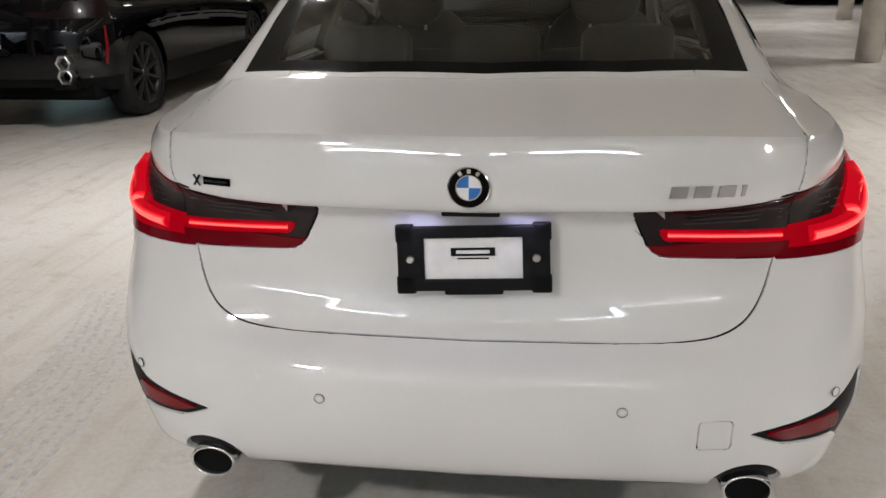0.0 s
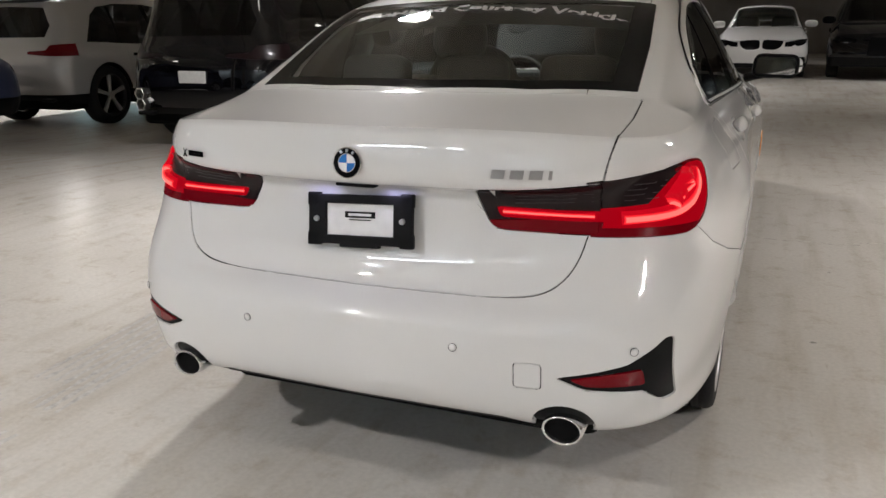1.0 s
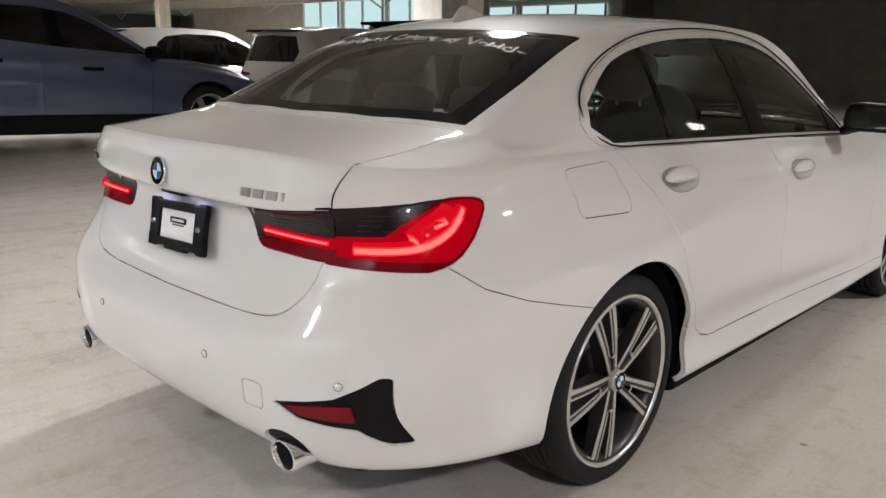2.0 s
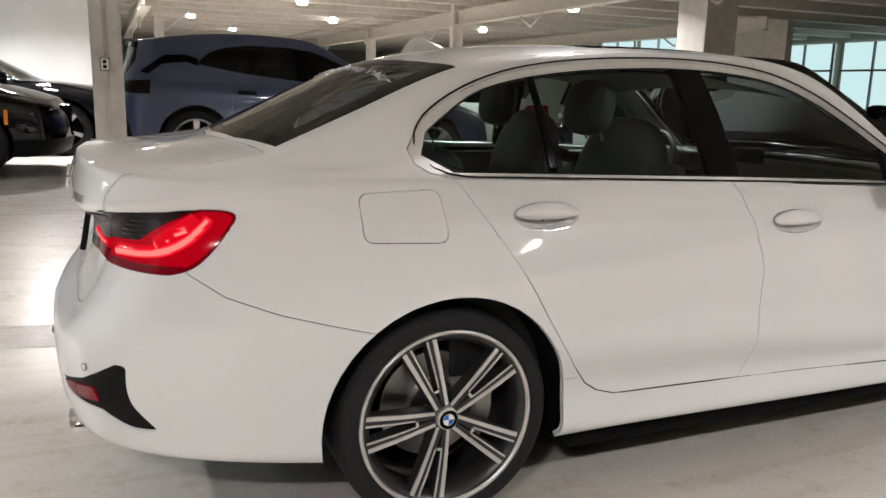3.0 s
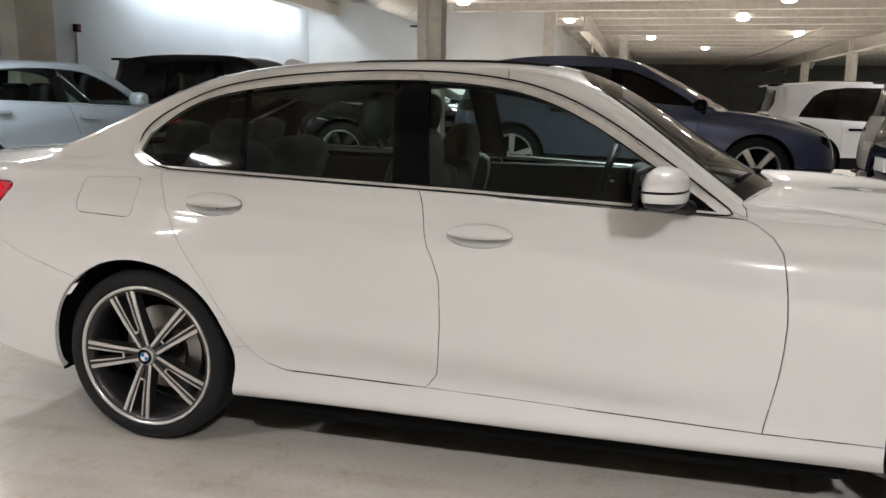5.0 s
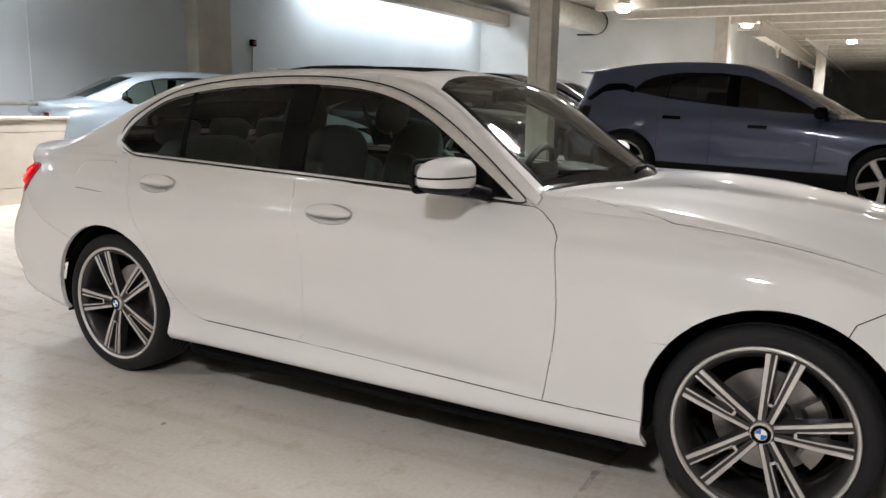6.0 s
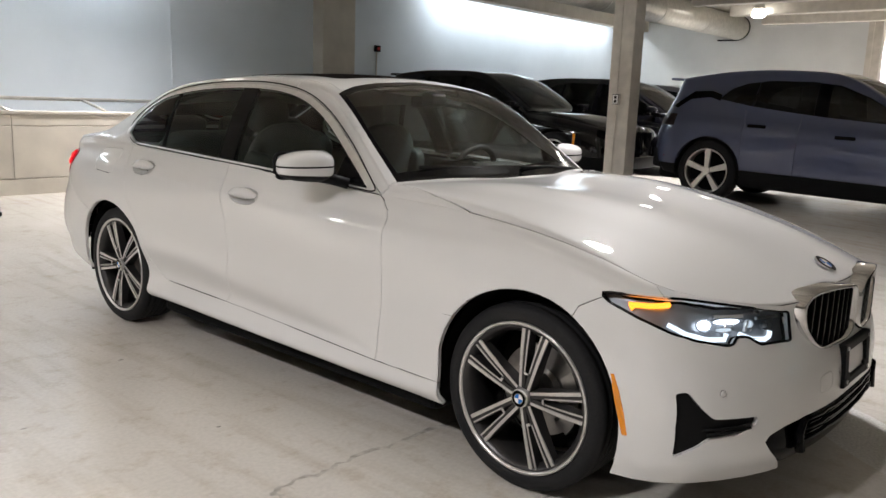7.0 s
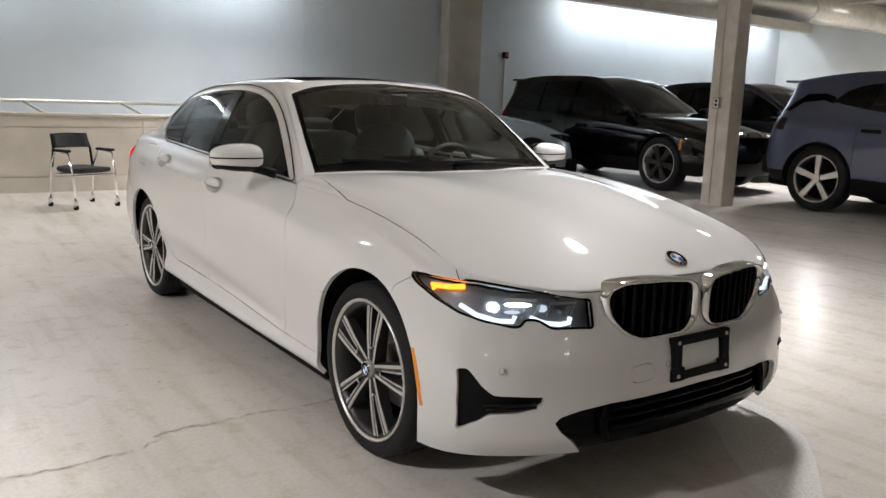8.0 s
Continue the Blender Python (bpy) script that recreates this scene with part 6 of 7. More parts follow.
    # exhausts
    for s in (1, -1):
        v, f = lathe([(.034, .10), (.036, .04), (.038, .0), (.041, -.004), (.044, .0), (.045, .03), (.045, .14)], 36)
        mm = Matrix.Translation((s * .551, -1.000, .343)) @ pose(0, 0, 0, 0, 0, 90) @ Matrix.Diagonal((1, 1.12, .86, 1))
        e = mesh_ob("exhaust_tip", [mm @ Vector((q[0], q[1], q[2])) for q in v], f, CHROME, car, "chrome exhaust tip")
        bm = cyl_bm(.037, .037, .01, 28, Matrix.Translation((s * .551, -.985, .343)) @ pose(0, 0, 0, 90, 0, 0) @ Matrix.Diagonal((1.1, .86, 1, 1)))
        part("exhaust_bore", bm, DARKVOID, e)
    # lettering across the rear window's top
    ok = (ALLV[:, 1] < .3) & (ALLV[:, 1] > -.3) & (ALLV[:, 2] > 1.15)
    top = ALLV[ok]

    def on_glass(x, y):
        d = (top[:, 0] - abs(x)) ** 2 + (top[:, 1] - y) ** 2
        i = np.argsort(d)[:4]
        w = 1 / (d[i] + 1e-6)
        return (w * top[i, 2]).sum() / w.sum()

    word = text_part("lettering", "Portland Courtesy Vehicle", .052, LETTERS, car, Matrix.Identity(4), .0005, .0, "white lettering", 1.62, .0022)
    for vtx in word.data.vertices:
        x, h = vtx.co.x + .055, vtx.co.y
        y = -.055 + h * .86 - .05 * (x / .45) ** 2 * .2
        vtx.co = (x, y, on_glass(x, y) + .0045)
    bm = bmesh.new()
    bmesh.ops.create_grid(bm, x_segments=8, y_segments=2, size=.5)
    for vtx in bm.verts:
        x, y = -.395 + vtx.co.x * .085, -.055 + vtx.co.y * .032
        vtx.co = (x, y, on_glass(x, y) + .0045)
    part("letter_bar", bm, LETTERS, car, "white bar")


def finish_car():
    car.location = (-.013, 0, 0)
    car.scale = (1.0175, 1, 1)


CLEARLENS = glass("clear_lens", (.93, .95, .97))
CLEARCORE = glowing("dim_projector", (.75, .87, 1.0), .8)
PLATELAMP = glowing("lit_plate_lamp", (.72, .68, 1.0), 1.2)
hero_details()
finish_car()

# ---------------------------------------------------------------- other parked cars
def suv_rows():
    return [
        [(0, -.78, .36), (.6, -.75, .36), (.86, -.62, .33), (.93, -.4, .30), (.93, .6, .24), (.93, 1.8, .24), (.93, 2.45, .24), (.94, 3.0, .25), (.92, 3.5, .25), (.72, 3.82, .26), (0, 3.95, .26)],
        [(0, -.87, .5), (.62, -.85, .5), (.9, -.68, .48), (.97, -.4, .46), (.96, .6, .42), (.955, 1.8, .40), (.96, 2.45, .40), (.98, 3.0, .42), (.965, 3.5, .42), (.78, 3.86, .42), (0, 4.0, .42)],
        [(0, -.88, .72), (.62, -.86, .72), (.90, -.69, .72), (.98, -.4, .74), (.965, .6, .7), (.96, 1.8, .68), (.965, 2.45, .68), (.985, 3.0, .70), (.965, 3.5, .66), (.78, 3.85, .62), (0, 3.99, .62)],
        [(0, -.85, .92), (.62, -.83, .92), (.88, -.66, .94), (.95, -.4, .96), (.955, .6, .94), (.945, 1.8, .92), (.94, 2.45, .90), (.94, 3.0, .90), (.92, 3.5, .83), (.75, 3.80, .78), (0, 3.94, .78)],
        [(0, -.80, 1.06), (.62, -.78, 1.06), (.85, -.60, 1.08), (.89, -.4, 1.10), (.89, .6, 1.07), (.88, 1.8, 1.04), (.85, 2.45, 1.02), (.82, 3.0, .99), (.80, 3.45, .91), (.66, 3.74, .86), (0, 3.86, .88)]]


def suv_house():
    return [
        [(.84, -.47, 1.25), (.83, .05, 1.33), (.80, .6, 1.36), (.79, 1.2, 1.36), (.79, 1.7, 1.33), (.80, 2.0, 1.22), (.84, 2.42, 1.03)],
        [(.70, -.45, 1.55), (.68, .05, 1.62), (.66, .6, 1.63), (.65, 1.1, 1.62), (.66, 1.5, 1.57), (.72, 1.9, 1.35), (.80, 2.43, 1.05)],
        [(.6, -.60, 1.59), (.58, .0, 1.655), (.56, .6, 1.67), (.55, 1.1, 1.66), (.57, 1.5, 1.60), (.66, 1.95, 1.37), (.74, 2.5, 1.06)],
        [(0, -.68, 1.61), (0, 0, 1.685), (0, .6, 1.70), (0, 1.1, 1.69), (0, 1.55, 1.625), (0, 2.1, 1.38), (0, 2.7, 1.07)]]


SIMPLE = {}


def simple_wheel(parent, x, y, side, r, style, turn):
    """A plainer wheel for cars that stand farther off: tyre, rim and spokes on shared meshes."""
    if style not in SIMPLE:
        k = {}
        v, f = lathe([(r * .70, -.20), (r * .95, -.215), (r, -.19), (r, -.03), (r * .97, 0), (r * .86, .012), (r * .74, .008), (r * .72, -.01)], 40)
        k["tyre"] = mesh_ob("tyre", v, f, RUBBER).data
        v, f = lathe([(r * .72, -.18), (r * .66, -.12), (r * .66, -.03), (r * .70, .004), (r * .735, .006), (r * .73, -.005)], 40)
        k["rim"] = mesh_ob("rim", v, f, style[1]).data
        bm = cyl_bm(r * .66, r * .66, .01, 32, pose(-.14, 0, 0, 0, 90, 0))
        k["back"] = part("back", bm, DARKVOID).data
        bm = cyl_bm(r * .16, r * .13, .03, 20, pose(-.012, 0, 0, 0, 90, 0))
        k["hub"] = part("hub", bm, style[2]).data
        bm = bmesh.new()
        w0, w1 = style[3]
        a = [bm.verts.new(p) for p in ((-.01, r * .12, -w0), (-.01, r * .12, w0), (.0, r * .70, w1), (.0, r * .70, -w1), (-.05, r * .12, -w0), (-.05, r * .12, w0), (-.04, r * .70, w1), (-.04, r * .70, -w1))]
        for q in ((0, 1, 2, 3), (4, 7, 6, 5), (0, 4, 5, 1), (1, 5, 6, 2), (2, 6, 7, 3), (3, 7, 4, 0)):
            bm.faces.new([a[i] for i in q])
        bmesh.ops.bevel(bm, geom=[e for e in bm.edges], offset=.006, segments=1, affect="EDGES")
        k["spoke"] = part("spoke", bm, style[2]).data
        for o in [o for o in scene.objects if o.data in k.values()]:
            bpy.data.objects.remove(o)
        SIMPLE[style] = k
    k = SIMPLE[style]
    w = new("wheel", k["rim"])
    w.parent = parent
    w.matrix_basis = Matrix.Translation((x, y, r)) @ Matrix.Diagonal((side, 1, 1, 1))
    for nm in ("tyre", "back", "hub"):
        o = new(nm if nm != "back" else "wheel_back", k[nm])
        o.parent = w
    for i in range(style[0]):
        o = new("spoke", k["spoke"])
        o.parent = w
        o.matrix_basis = pose(0, 0, 0, turn + 360 / style[0] * i, 0, 0)
    return w


SUV_DLO = [(-.28, 1.09), (-.22, 1.20), (-.05, 1.43), (.12, 1.53), (.5, 1.575), (1.1, 1.57), (1.42, 1.525), (1.75, 1.385), (2.10, 1.20), (2.33, 1.045), (1.6, 1.015), (.6, 1.04)]
SAL_DLO = WINDOWS


def parked_car(name, label, m, paint, style, suv=True, sx=1.0, sy=1.0, sz=1.0, clad=None, glass_mat=None, lamps=True, lit=None, plate=None, trim=None, tail=None, house2=None, dlo2=None, div2=None, blade=None, grips=None):
    """A parked car built of panels: body, windows, lamps, bumpers, wheels, mirrors."""
    car2 = tagged(empty(name, m), label, "car")
    rows, house = (suv_rows(), house2 or suv_house()) if suv else (hero_rows(), hero_house())
    jr, jf, wb, r = (3, 6, 3.0, .385) if suv else (4, 9, 2.851, .331)
    V, F, K = car_surface(rows, house, jr, jf, n=14, m=34, nv=26, hood_pow=2.2, deck_pow=1.0)
    gm = glass_mat or DARKGLASS
    aR, aF = circle2(0, r, r + .05, 28), circle2(wb, r, r + .05, 28)
    dlo = dlo2 or (SUV_DLO if suv else SAL_DLO)
    low = [(-2, .1), (-2, .44 if suv else .30), (5, .44 if suv else .30), (5, .1)]
    div = [[(.30, 1.0), (.30, 1.7), (.35, 1.7), (.35, 1.0)], [(1.02, 1.0), (1.02, 1.7), (1.12, 1.7), (1.12, 1.0)]] if suv else [BPILLAR, QUARTER]
    div = div2 or div
    tl = rounded([(.38, .955), (.40, .99), (.66, 1.00), (.70, 1.065), (1.0, 1.085), (1.0, .925), (.70, .93)], .015, 3) if suv else LAMP_R_IN
    hl = rounded([(.50, .70), (.47, .765), (.84, .83), (.90, .745), (.80, .69)], .02, 3) if suv else LAMP_F
    gr = rounded([(-.2, .46), (.36, .46), (.40, .60), (.34, .80), (-.2, .81)], .03, 3) if suv else KIDNEY
    ws = [(0, 2.62), (.40, 2.55), (.74, 2.43), (.64, 1.92), (.545, 1.56), (.3, 1.60), (0, 1.62)] if suv else WINDSCREEN
    hatch = [(-.1, 1.16), (.62, 1.16), (.66, 1.3), (.56, 1.52), (-.1, 1.545)] if suv else None
    cuts = [(aR, "side", lambda c: c.x > .5), (aF, "side", lambda c: c.x > .5), (dlo, "side", lambda c: c.x > .5 and c.z > .93), (low, "side", lambda c: True)]
    cuts += [(d, "side", lambda c: c.x > .5 and c.z > 1.0) for d in div]
    cuts += [(tl, "end", lambda c: c.y < -.5), (hl, "end", lambda c: c.y > 3.0), (gr, "end", lambda c: c.y > 3.2), (ws, "top", lambda c: c.y > 1.3 and c.z > .98)]
    doors = [[(.42, .42), (.40, 1.2), (1.07, 1.2), (1.07, .42)], [(1.07, .42), (1.07, 1.2), (2.2, 1.2), (2.28, .95), (2.25, .42)]] if suv else [REAR_DOOR, FRONT_DOOR]
    cuts += [(d, "side", lambda c: c.x > .7 and c.z < 1.12) for d in doors]
    if hatch:
        cuts.append((hatch, "end", lambda c: c.y < -.4))
    else:
        cuts.append((REARGLASS, "top", lambda c: c.y < .3 and c.z > 1.05))
    if blade:
        cuts.append((blade, "side", lambda c: c.x > .3 and c.z > 1.0))
    ina, kd = inside, KIND
    R = [("void", lambda x, y, z: (ina(aR, y, z) | ina(aF, y, z)) & (x > .5)),
         ("blade", lambda x, y, z: ina(blade, y, z) & ~ina(dlo, y, z) & (x > .3) if blade else x > 99),
         ("pillar_rear", lambda x, y, z: ina(dlo, y, z) & (x > .5) & np.any([ina(d, y, z) for d in div], axis=0) & (y < .6)),
         ("pillar", lambda x, y, z: ina(dlo, y, z) & (x > .5) & np.any([ina(d, y, z) for d in div], axis=0)),
         ("glass_rear", lambda x, y, z: ina(dlo, y, z) & (x > .5) & (y < .33)),
         ("glass_mid", lambda x, y, z: ina(dlo, y, z) & (x > .5) & (y < 1.03)),
         ("glass", lambda x, y, z: ina(dlo, y, z) & (x > .5)),
         ("screen", lambda x, y, z: ina(ws, x, y) & (kd["k"] == 1) & (y > 1.3)),
         ("rear_glass", (lambda x, y, z: ina(hatch, x, z) & (y < -.4) & (kd["k"] == 2)) if hatch else (lambda x, y, z: ina(REARGLASS, x, y) & (kd["k"] == 1) & (y < .3))),
         ("tail", lambda x, y, z: ina(tl, x, z) & (y < -.45)),
         ("head", lambda x, y, z: ina(hl, x, z) & (y > 3.0) & (kd["k"] == 0)),
         ("grille", lambda x, y, z: ina(gr, x, z) & (y > 3.3) & (kd["k"] == 0)),
         ("clad", lambda x, y, z: ina(low, y, z)),
         ("rear_door", lambda x, y, z: ina(doors[0], y, z) & (x > .7)), ("front_door", lambda x, y, z: ina(doors[1], y, z) & (x > .7)),
         ("hood", lambda x, y, z: (kd["k"] == 3)),
         ("body", lambda x, y, z: x > -1)]
    g = cut_body(V, F, K, cuts, R)
    P = lambda nm, key, mat, lab="", **k: panel(nm, both(g[key]), mat, car2, lab, **k) if key in g else None
    P("body_shell", "body", paint)
    P("hood", "hood", paint, shrink=.003)
    P("screen", "screen", WSGLASS if not suv else gm, "windscreen", shrink=0, flange=0)
    P("rear_screen", "rear_glass", gm, "dark rear window", shrink=0, flange=0)
    P("lower_cladding", "clad", clad or BLACKPLASTIC, "black lower cladding" if clad is None else "")
    P("grille", "grille", BLACKGLOSS, "black grille", offset=-.012, flange=.01)
    for mir in (False, True):
        side = lambda key: mirrored(g[key]) if mir else g[key]
        for key, nm, mat in (("pillar", "pillar", BLACKGLOSS), ("pillar_rear", "pillar", BLACKGLOSS), ("blade", "pillar_blade", BLACKGLOSS), ("glass", "side_glass", gm), ("glass_mid", "side_glass", gm), ("glass_rear", "quarter_glass", gm), ("tail", "tail_light", tail or REDLENS), ("head", "headlight", CLEARLENS if lit else BLACKGLOSS), ("rear_door", "rear_door", paint), ("front_door", "front_door", paint)):
            if key in g:
                panel(nm, side(key), mat, car2, {"tail": "red tail light", "head": "headlight", "glass": "dark side window", "glass_mid": "dark side window"}.get(key, ""), shrink=.0 if "glass" in key else .0025, flange=0 if "glass" in key else .012)
        s = -1 if mir else 1
        v, f = superell(.13, .08, .075, .7, 18, 10)
        mx, my, mz = (1.0, 2.28, 1.12) if suv else (.945, 1.80, 1.047)
        mesh_ob("door_mirror", [(s * mx + a, my + b, mz + c) for a, b, c in v], f, paint if not suv else BLACKGLOSS, car2)
        hx = .965 if suv else .87
        for hy, hz in grips or ((.62, .90), (1.42, .88)) if suv else ((.306, .915), (1.25, .862)):
            bm = box_bm(s * hx - .02, hy - .11, hz - .02, s * hx + .015, hy + .11, hz + .02, .008)
            part("door_handle", bm, BLACKGLOSS if suv else paint, car2)
        for wy in (0, wb):
            simple_wheel(car2, s * (.945 if suv else .85), wy, s, r, style, 18 + wy * 11 + 30 * mir)
            bm = bmesh.new()
            n = 20
            a = [[bm.verts.new((s * x, wy + (r + .052) * math.cos(radians(-8 + 196 * i / n)), r + (r + .052) * math.sin(radians(-8 + 196 * i / n)))) for x in (.55, .90)] for i in range(n + 1)]
            for p, q in zip(a, a[1:]):
                bm.faces.new((p[0], p[1], q[1], q[0]))
            bm.faces.new([p[0] for p in a])
            part("wheel_housing", bm, DARKVOID, car2)
    bm = box_bm(-.85, -.7, .24 if suv else .2, .85, 3.6, .42, .04)
    part("underbody", bm, DARKVOID, car2)
    bm = box_bm(-.78, -.3, .42, .78, 2.3, .98 if suv else .90, .05)
    for x in (-.38, .38):
        box_bm(x - .24, .9, .9, x + .24, 1.08, 1.32 if suv else 1.20, .06, bm=bm)
        box_bm(x - .24, -.02, .9, x + .24, .12, 1.22 if suv else 1.12, .06, bm=bm)
    part("cabin", bm, INTDARK, car2, "dark cabin with seats")
    if suv and trim != "bare":
        for s in (1, -1):
            bm = box_bm(s * .66 - .10, -.875, .36, s * .66 + .10, -.80, .40, .01)
            part("rear_skirt", bm, BLACKPLASTIC, car2)
        bm = box_bm(-.58, -.76, 1.585, .58, -.50, 1.62, .015)
        part("roof_spoiler", bm, BLACKGLOSS, car2)
    if plate:
        bm = box_bm(-.16, -.905, .70, .16, -.872, .82, .006)
        part("blank_plate", bm, PLATEWHITE, car2, "white blank plate")
    car2.scale = (sx, sy, sz)
    return car2


FIVE = (5, SATIN, SATIN, (.030, .040))
DARKFIVE = (5, RIMDARK, RIMFACE, (.018, .030))
DARKSIX = (6, RIMFACE, RIMDARK, (.026, .050))
DARKTEN = (10, RIMDARK, RIMDARK, (.010, .018))
TEN = (10, RIMDARK, RIMFACE, (.010, .018))

def stand(x, y, turn):
    """A pose on the floor at x, y."""
    return pose(x, y, float(ground(x, y)), 0, 0, turn)


COUPE_HOUSE = [[(x, y, z - .07 * max(0.0, min(1.0, (.75 - y) / 1.3)) ** 1.2) for x, y, z in row] for row in suv_house()]
COUPE_DLO = [(.03, 1.285), (.06, 1.33), (.16, 1.42), (.33, 1.49), (.62, 1.535), (1.1, 1.54), (1.42, 1.505), (1.75, 1.385), (2.10, 1.20), (2.28, 1.095), (1.9, 1.112), (1.33, 1.142), (.85, 1.180), (.45, 1.220)]
COUPE_DIV = [[(.44, 1.0), (.50, 1.7), (.525, 1.7), (.465, 1.0)], [(1.20, 1.0), (1.17, 1.7), (1.31, 1.7), (1.36, 1.0)]]
COUPE_BLADE = [(.04, 1.345), (-.10, 1.385), (-.34, 1.37), (-.60, 1.17), (-.52, 1.15), (-.36, 1.27), (-.10, 1.305), (.04, 1.265)]
blue = parked_car("suv", "blue-grey electric SUV with silver five-spoke wheels on painted concrete", stand(-7.85, .12, -.3) @ pose(0, 0, 0, -1.5, 0, 0), BLUEPAINT, FIVE, sy=1.0, sz=1.015, clad=BLACKPLASTIC, tail=LENSDARK, trim="bare", house2=COUPE_HOUSE, dlo2=COUPE_DLO, div2=COUPE_DIV, blade=COUPE_BLADE, grips=((.58, .985), (1.60, .925)))
part("roof_spoiler", box_bm(-.56, -.80, 1.50, .56, -.56, 1.53, .014), BLUEPAINT, blue)
for s in (1, -1):
    part("window_post", box_bm(s * .86 - .012, 2.30, 1.02, s * .86 + .012, 2.36, 1.06, .004), BLACKGLOSS, blue)
part("rear_band", box_bm(-.80, -.885, 1.00, .80, -.80, 1.06, .01), BLACKGLOSS, blue, "thin black tail light band")
for s in (1, -1):
    part("rear_reflector", box_bm(s * .93 - .02, -.60, .52, s * .93 + .03, -.50, .60, .01), REDLENS, blue, "red reflector")
    part("corner_cladding", box_bm(s * .80 - .12, -.80, .36, s * .80 + .08, -.55, .62, .05), BLACKPLASTIC, blue)

xm = parked_car("suv", "glossy black SUV with stacked exhausts and a blank white plate", stand(-4.45, 4.72, 0), BLACKPAINT, DARKTEN, sx=1.0, sz=.99, plate=True, tail=LENSDARK)
for s in (1, -1):
    for z in (.47, .58):
        v, f = lathe([(.045, .06), (.05, .0), (.062, -.006), (.068, 0), (.068, .08)], 6)
        mm = Matrix.Translation((s * .69, -.90, z)) @ pose(0, 0, 0, 0, 0, 90)
        mesh_ob("exhaust_tip", [mm @ Vector(q) for q in v], f, SATIN, xm, "hexagonal dark chrome exhaust tip", smooth=False)
    tube("rear_reflector", [(s * .93, -.60, .86), (s * .945, -.62, .70), (s * .94, -.66, .55)], .018, REDLENS, xm, "thin upright red reflector")

parked_car("suv", "silver SUV with red tail lights and dark alloy wheels", stand(-8.0, 5.42, 1), SILVERPAINT, DARKFIVE, sx=.94, sy=.92, sz=.97, plate=True)
parked_car("suv", "white SUV with a dark rear window parked beyond others", stand(-11.4, 4.45, 0), WHITE, DARKFIVE, sx=.96, sy=.94, sz=.97)
wide = parked_car("suv", "black SUV with dark multi-spoke wheels beside a column", stand(-7.78, -5.2, 0), BLACKPAINT, DARKSIX, sz=.99)
for s in (1, -1):
    part("side_marker", box_bm(s * .972 - .012, 3.36, .60, s * .972 + .012, 3.40, .76, .006), AMBER, wide, "orange side marker")
    for i in range(7):
        x = s * (.05 + i * .048)
        part("grille_slat", box_bm(x - .010, 3.93 - .02 * i * i / 12, .47, x + .010, 3.985 - .02 * i * i / 12, .80, .006), BLACKGLOSS, wide)
parked_car("suv", "dark SUV in the second row near the wall", stand(-10.7, -4.4, 0), BLACKPAINT, DARKFIVE, sz=.99)
parked_car("suv", "dark grey SUV close to the far wall", stand(-13.3, -4.5, 0), GREYPAINT, DARKFIVE, sz=.98)
parked_car("saloon_car", "pale blue saloon car parked at an angle", stand(-3.35, -5.2, 63), PALEBLUE, DARKFIVE, suv=False, sy=.93, glass_mat=GLASS)
white2 = parked_car("saloon_car", "white saloon car parked against the far wall", stand(.62, 18.6, 180), WHITE, DARKFIVE, suv=False, glass_mat=DARKGLASS)
parked_car("suv", "dark pickup-high SUV parked against the far wall", stand(-2.0, 21.0, 180), GREYPAINT, DARKFIVE, sz=1.06)
parked_car("suv", "black SUV parked against the far wall", stand(3.0, 18.6, 177), BLACKPAINT, DARKFIVE)
parked_car("suv", "white SUV with a wide dark intake near a pillar", stand(8.0, 23.9, 174), WHITE, DARKFIVE)

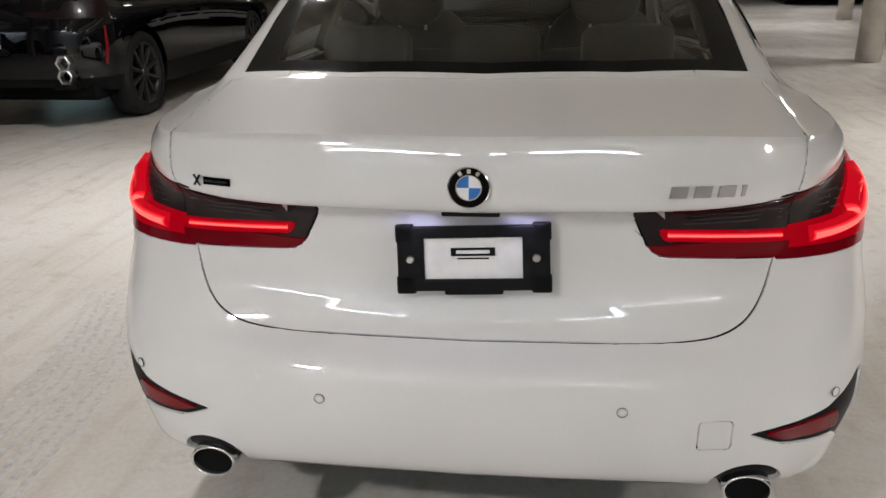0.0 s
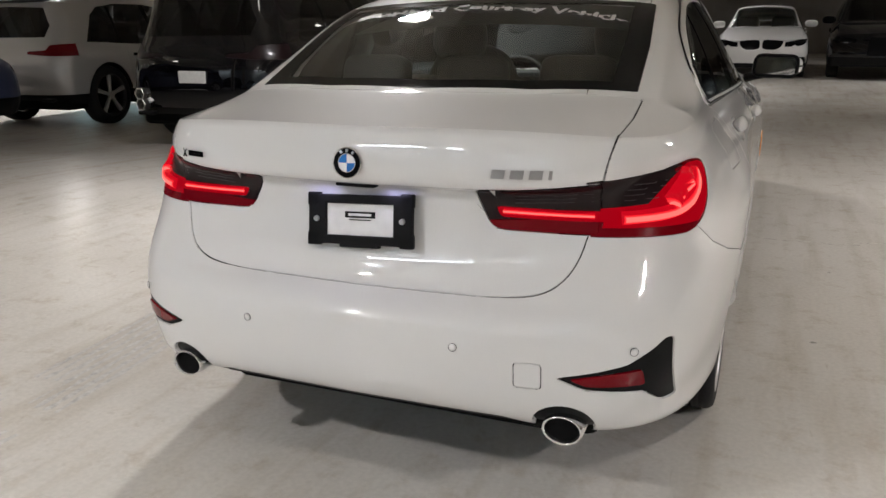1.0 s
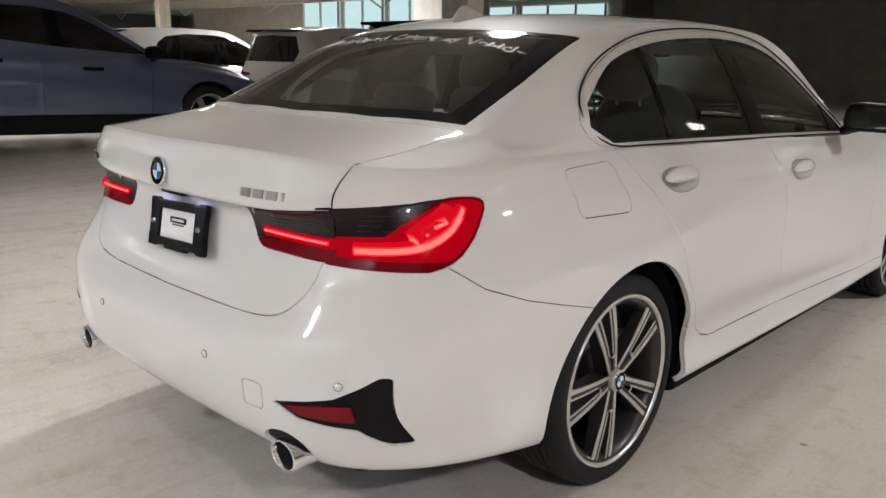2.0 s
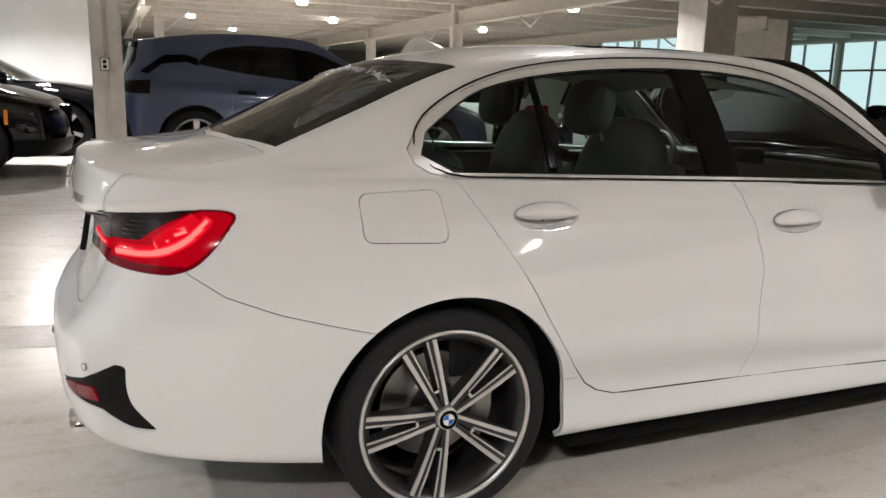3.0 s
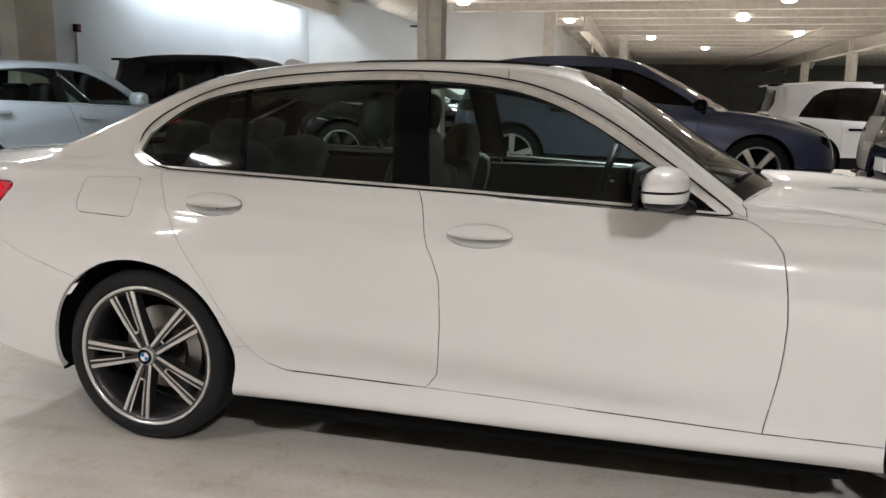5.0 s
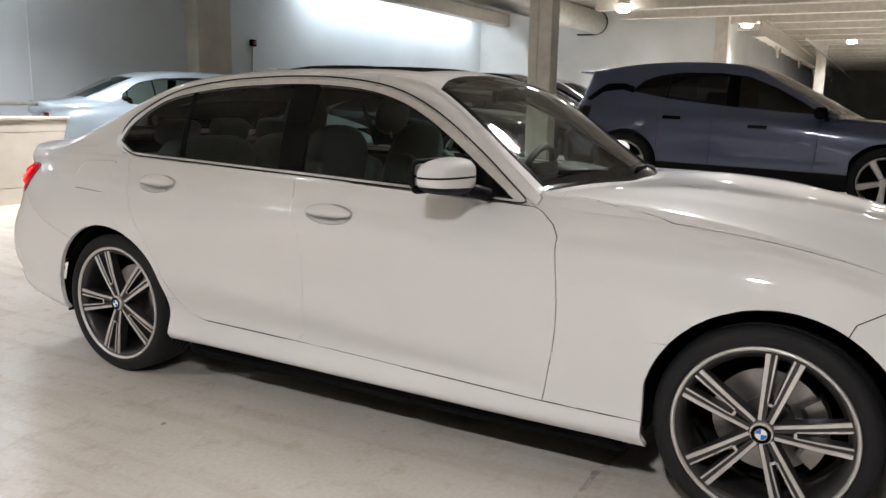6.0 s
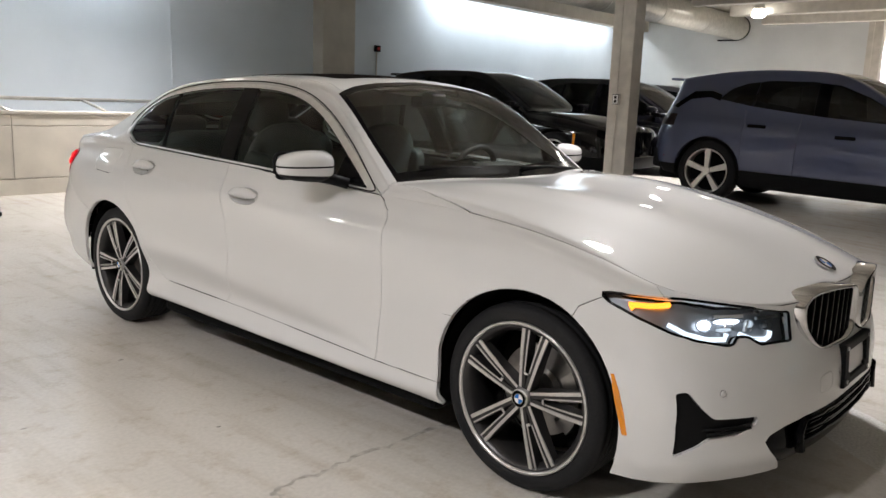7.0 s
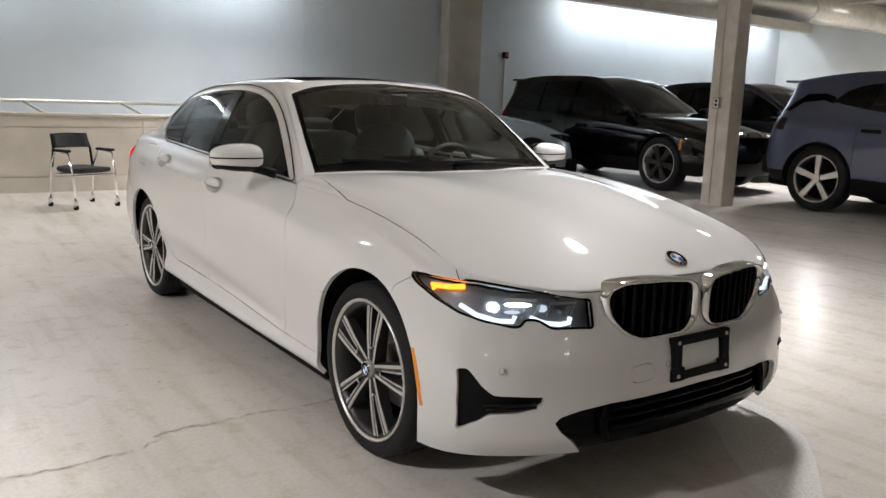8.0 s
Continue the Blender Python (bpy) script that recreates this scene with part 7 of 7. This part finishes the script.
# ---------------------------------------------------------------- office chair by the low wall
def office_chair(x, y, turn):
    """A visitor chair on casters: black mesh back, black seat, chrome sled frame with armrests."""
    c = tagged(empty("office_chair", pose(x, y, float(ground(x, y)), 0, 0, turn)), "black mesh office chair with chrome legs on casters", "chair")
    c.scale = (.94, .94, .94)
    v, f = superell(.235, .235, .035, .5, 28, 12)
    mesh_ob("seat", [(a, b, .41 + q + .02 * (b / .235) ** 2) for a, b, q in v], f, BLACKFABRIC, c, "black padded seat")
    v, f = [], []
    for i in range(9):
        for j in range(9):
            u, w = -1 + i / 4, j / 8
            v.append((u * (.225 - .01 * w), -.245 - .05 * w + .05 * u * u, .645 + .145 * w))
    f = [(i * 9 + j, (i + 1) * 9 + j, (i + 1) * 9 + j + 1, i * 9 + j + 1) for i in range(8) for j in range(8)]
    back = mesh_ob("backrest", v, f, BLACKFABRIC, c, "black mesh backrest")
    k = back.modifiers.new("thick", "SOLIDIFY")
    k.thickness = .022
    rim = [(-.25, -.20, .44), (-.225, -.195, .64), (-.215, -.245, .79), (0, -.295, .795), (.215, -.245, .79), (.225, -.195, .64), (.25, -.20, .44)]
    tube("back_frame", rim, .014, BLACKPLASTIC, c, "black back frame")
    for s in (1, -1):
        tube("arm_frame", [(s * .26, .20, .10), (s * .265, .18, .40), (s * .27, .12, .60), (s * .27, -.10, .62), (s * .265, -.20, .45), (s * .26, -.24, .10)], .012, CHROME, c, "chrome arm and leg frame", 10)
        bm = box_bm(s * .27 - .028, -.13, .615, s * .27 + .028, .15, .645, .012)
        part("armrest", bm, BLACKPLASTIC, c, "black armrest")
        for yy in (.205, -.245):
            bm = cyl_bm(.027, .027, .03, 20, pose(s * .26, yy, .027, 0, 90, 0))
            w = part("caster", bm, BLACKPLASTIC, c, "black caster")
            part("caster_fork", box_bm(s * .26 - .022, yy - .015, .03, s * .26 + .022, yy + .015, .105, .006), CHROME, w)
    for yy in (.15, -.15):
        tube("cross_bar", [(-.262, yy, .365), (.262, yy, .365)], .011, CHROME, c, "chrome cross bar")
    return c


BLACKFABRIC = plain("black_mesh_fabric", (.018, .018, .019), .8, grain=.2, scale=220)
office_chair(.545, -3.62, 24)

# ---------------------------------------------------------------- marks on the floor
random.seed(5)


def ragged(name, pts, width, mat, label, cat, jitter=.004, lift=.0012):
    """A thin ragged strip that lies on the floor."""
    P, v = spline([(*p, 0) for p in pts], 60), []
    for i, p in enumerate(P):
        d = P[min(i + 1, 59)] - P[max(i - 1, 0)]
        n = np.array([-d[1], d[0]]) / (np.hypot(d[0], d[1]) + 1e-9)
        w = width * (.55 + .9 * random.random()) / 2
        o = random.uniform(-jitter, jitter)
        for s in (-1, 1):
            q = p[:2] + n * (s * w + o)
            v.append((q[0], q[1], float(ground(*q)) + lift))
    f = [(2 * i, 2 * i + 1, 2 * i + 3, 2 * i + 2) for i in range(59)]
    return tagged(mesh_ob(name, v, f, mat), label, cat, kind="structure")


ragged("floor_joint", [(.4, 2.33), (.79, 2.31), (1.15, 2.285), (1.30, 2.29), (1.46, 2.285), (1.50, 2.36), (1.8, 2.40), (2.03, 2.39), (2.6, 2.42), (4.0, 2.5)], .020, CRACKMAT, "thin dusty crack line across the concrete", "joint", .014)
for i in range(7):
    o = i * .050
    ragged("tyre_track", [(-1.22 - o, -1.9), (-1.26 - o, -1.1), (-1.30 - o, -.5), (-1.36 - o, .1), (-1.55 - o, .7)], .022, MARK, "faint dark tyre track line on concrete", "tyre mark", .003)


def stain(x, y, r, n=14):
    v, k = [(x, y, float(ground(x, y)) + .0012)], random.uniform(.5, 1)
    for i in range(n):
        a, q = 2 * math.pi * i / n, r * random.uniform(.6, 1.25)
        px, py = x + q * math.cos(a), y + q * k * math.sin(a)
        v.append((px, py, float(ground(px, py)) + .0012))
    ob = mesh_ob("floor_stain", v, [(0, i + 1, (i + 1) % n + 1) for i in range(n)], JOINTMAT)
    return tagged(ob, "small dark stain on concrete", "stain", kind="structure")


def rough_patch():
    ring = curve2([(-.95, 3.2), (-.9, 3.47), (-.72, 3.72), (-.4, 3.95), (-.1, 4.1), (-.25, 3.75), (-.45, 3.5), (-.62, 3.3), (-.7, 3.15)], 40)
    v = [(x, y, float(ground(x, y)) + .0015) for x, y in ring]
    ob = mesh_ob("floor_patch", v, [tuple(range(len(v)))], GRIT)
    return tagged(ob, "rough speckled worn patch in the concrete", "floor patch", kind="structure")


GRIT = plain("gritty_concrete", (.56, .55, .525), .5, grain=.14, scale=90)
rough_patch()
for x, y, r in ((1.19, .67, .016), (1.85, 1.2, .012), (1.45, -.6, .008), (1.7, .2, .009), (1.3, 1.7, .010), (2.2, 2.7, .011), (1.4, 3.3, .008), (1.05, -1.3, .012), (1.62, -1.05, .007), (-1.4, -1.6, .009), (2.4, .6, .008), (1.9, 4.1, .010), (-.6, 4.5, .012)):
    stain(x, y, r)
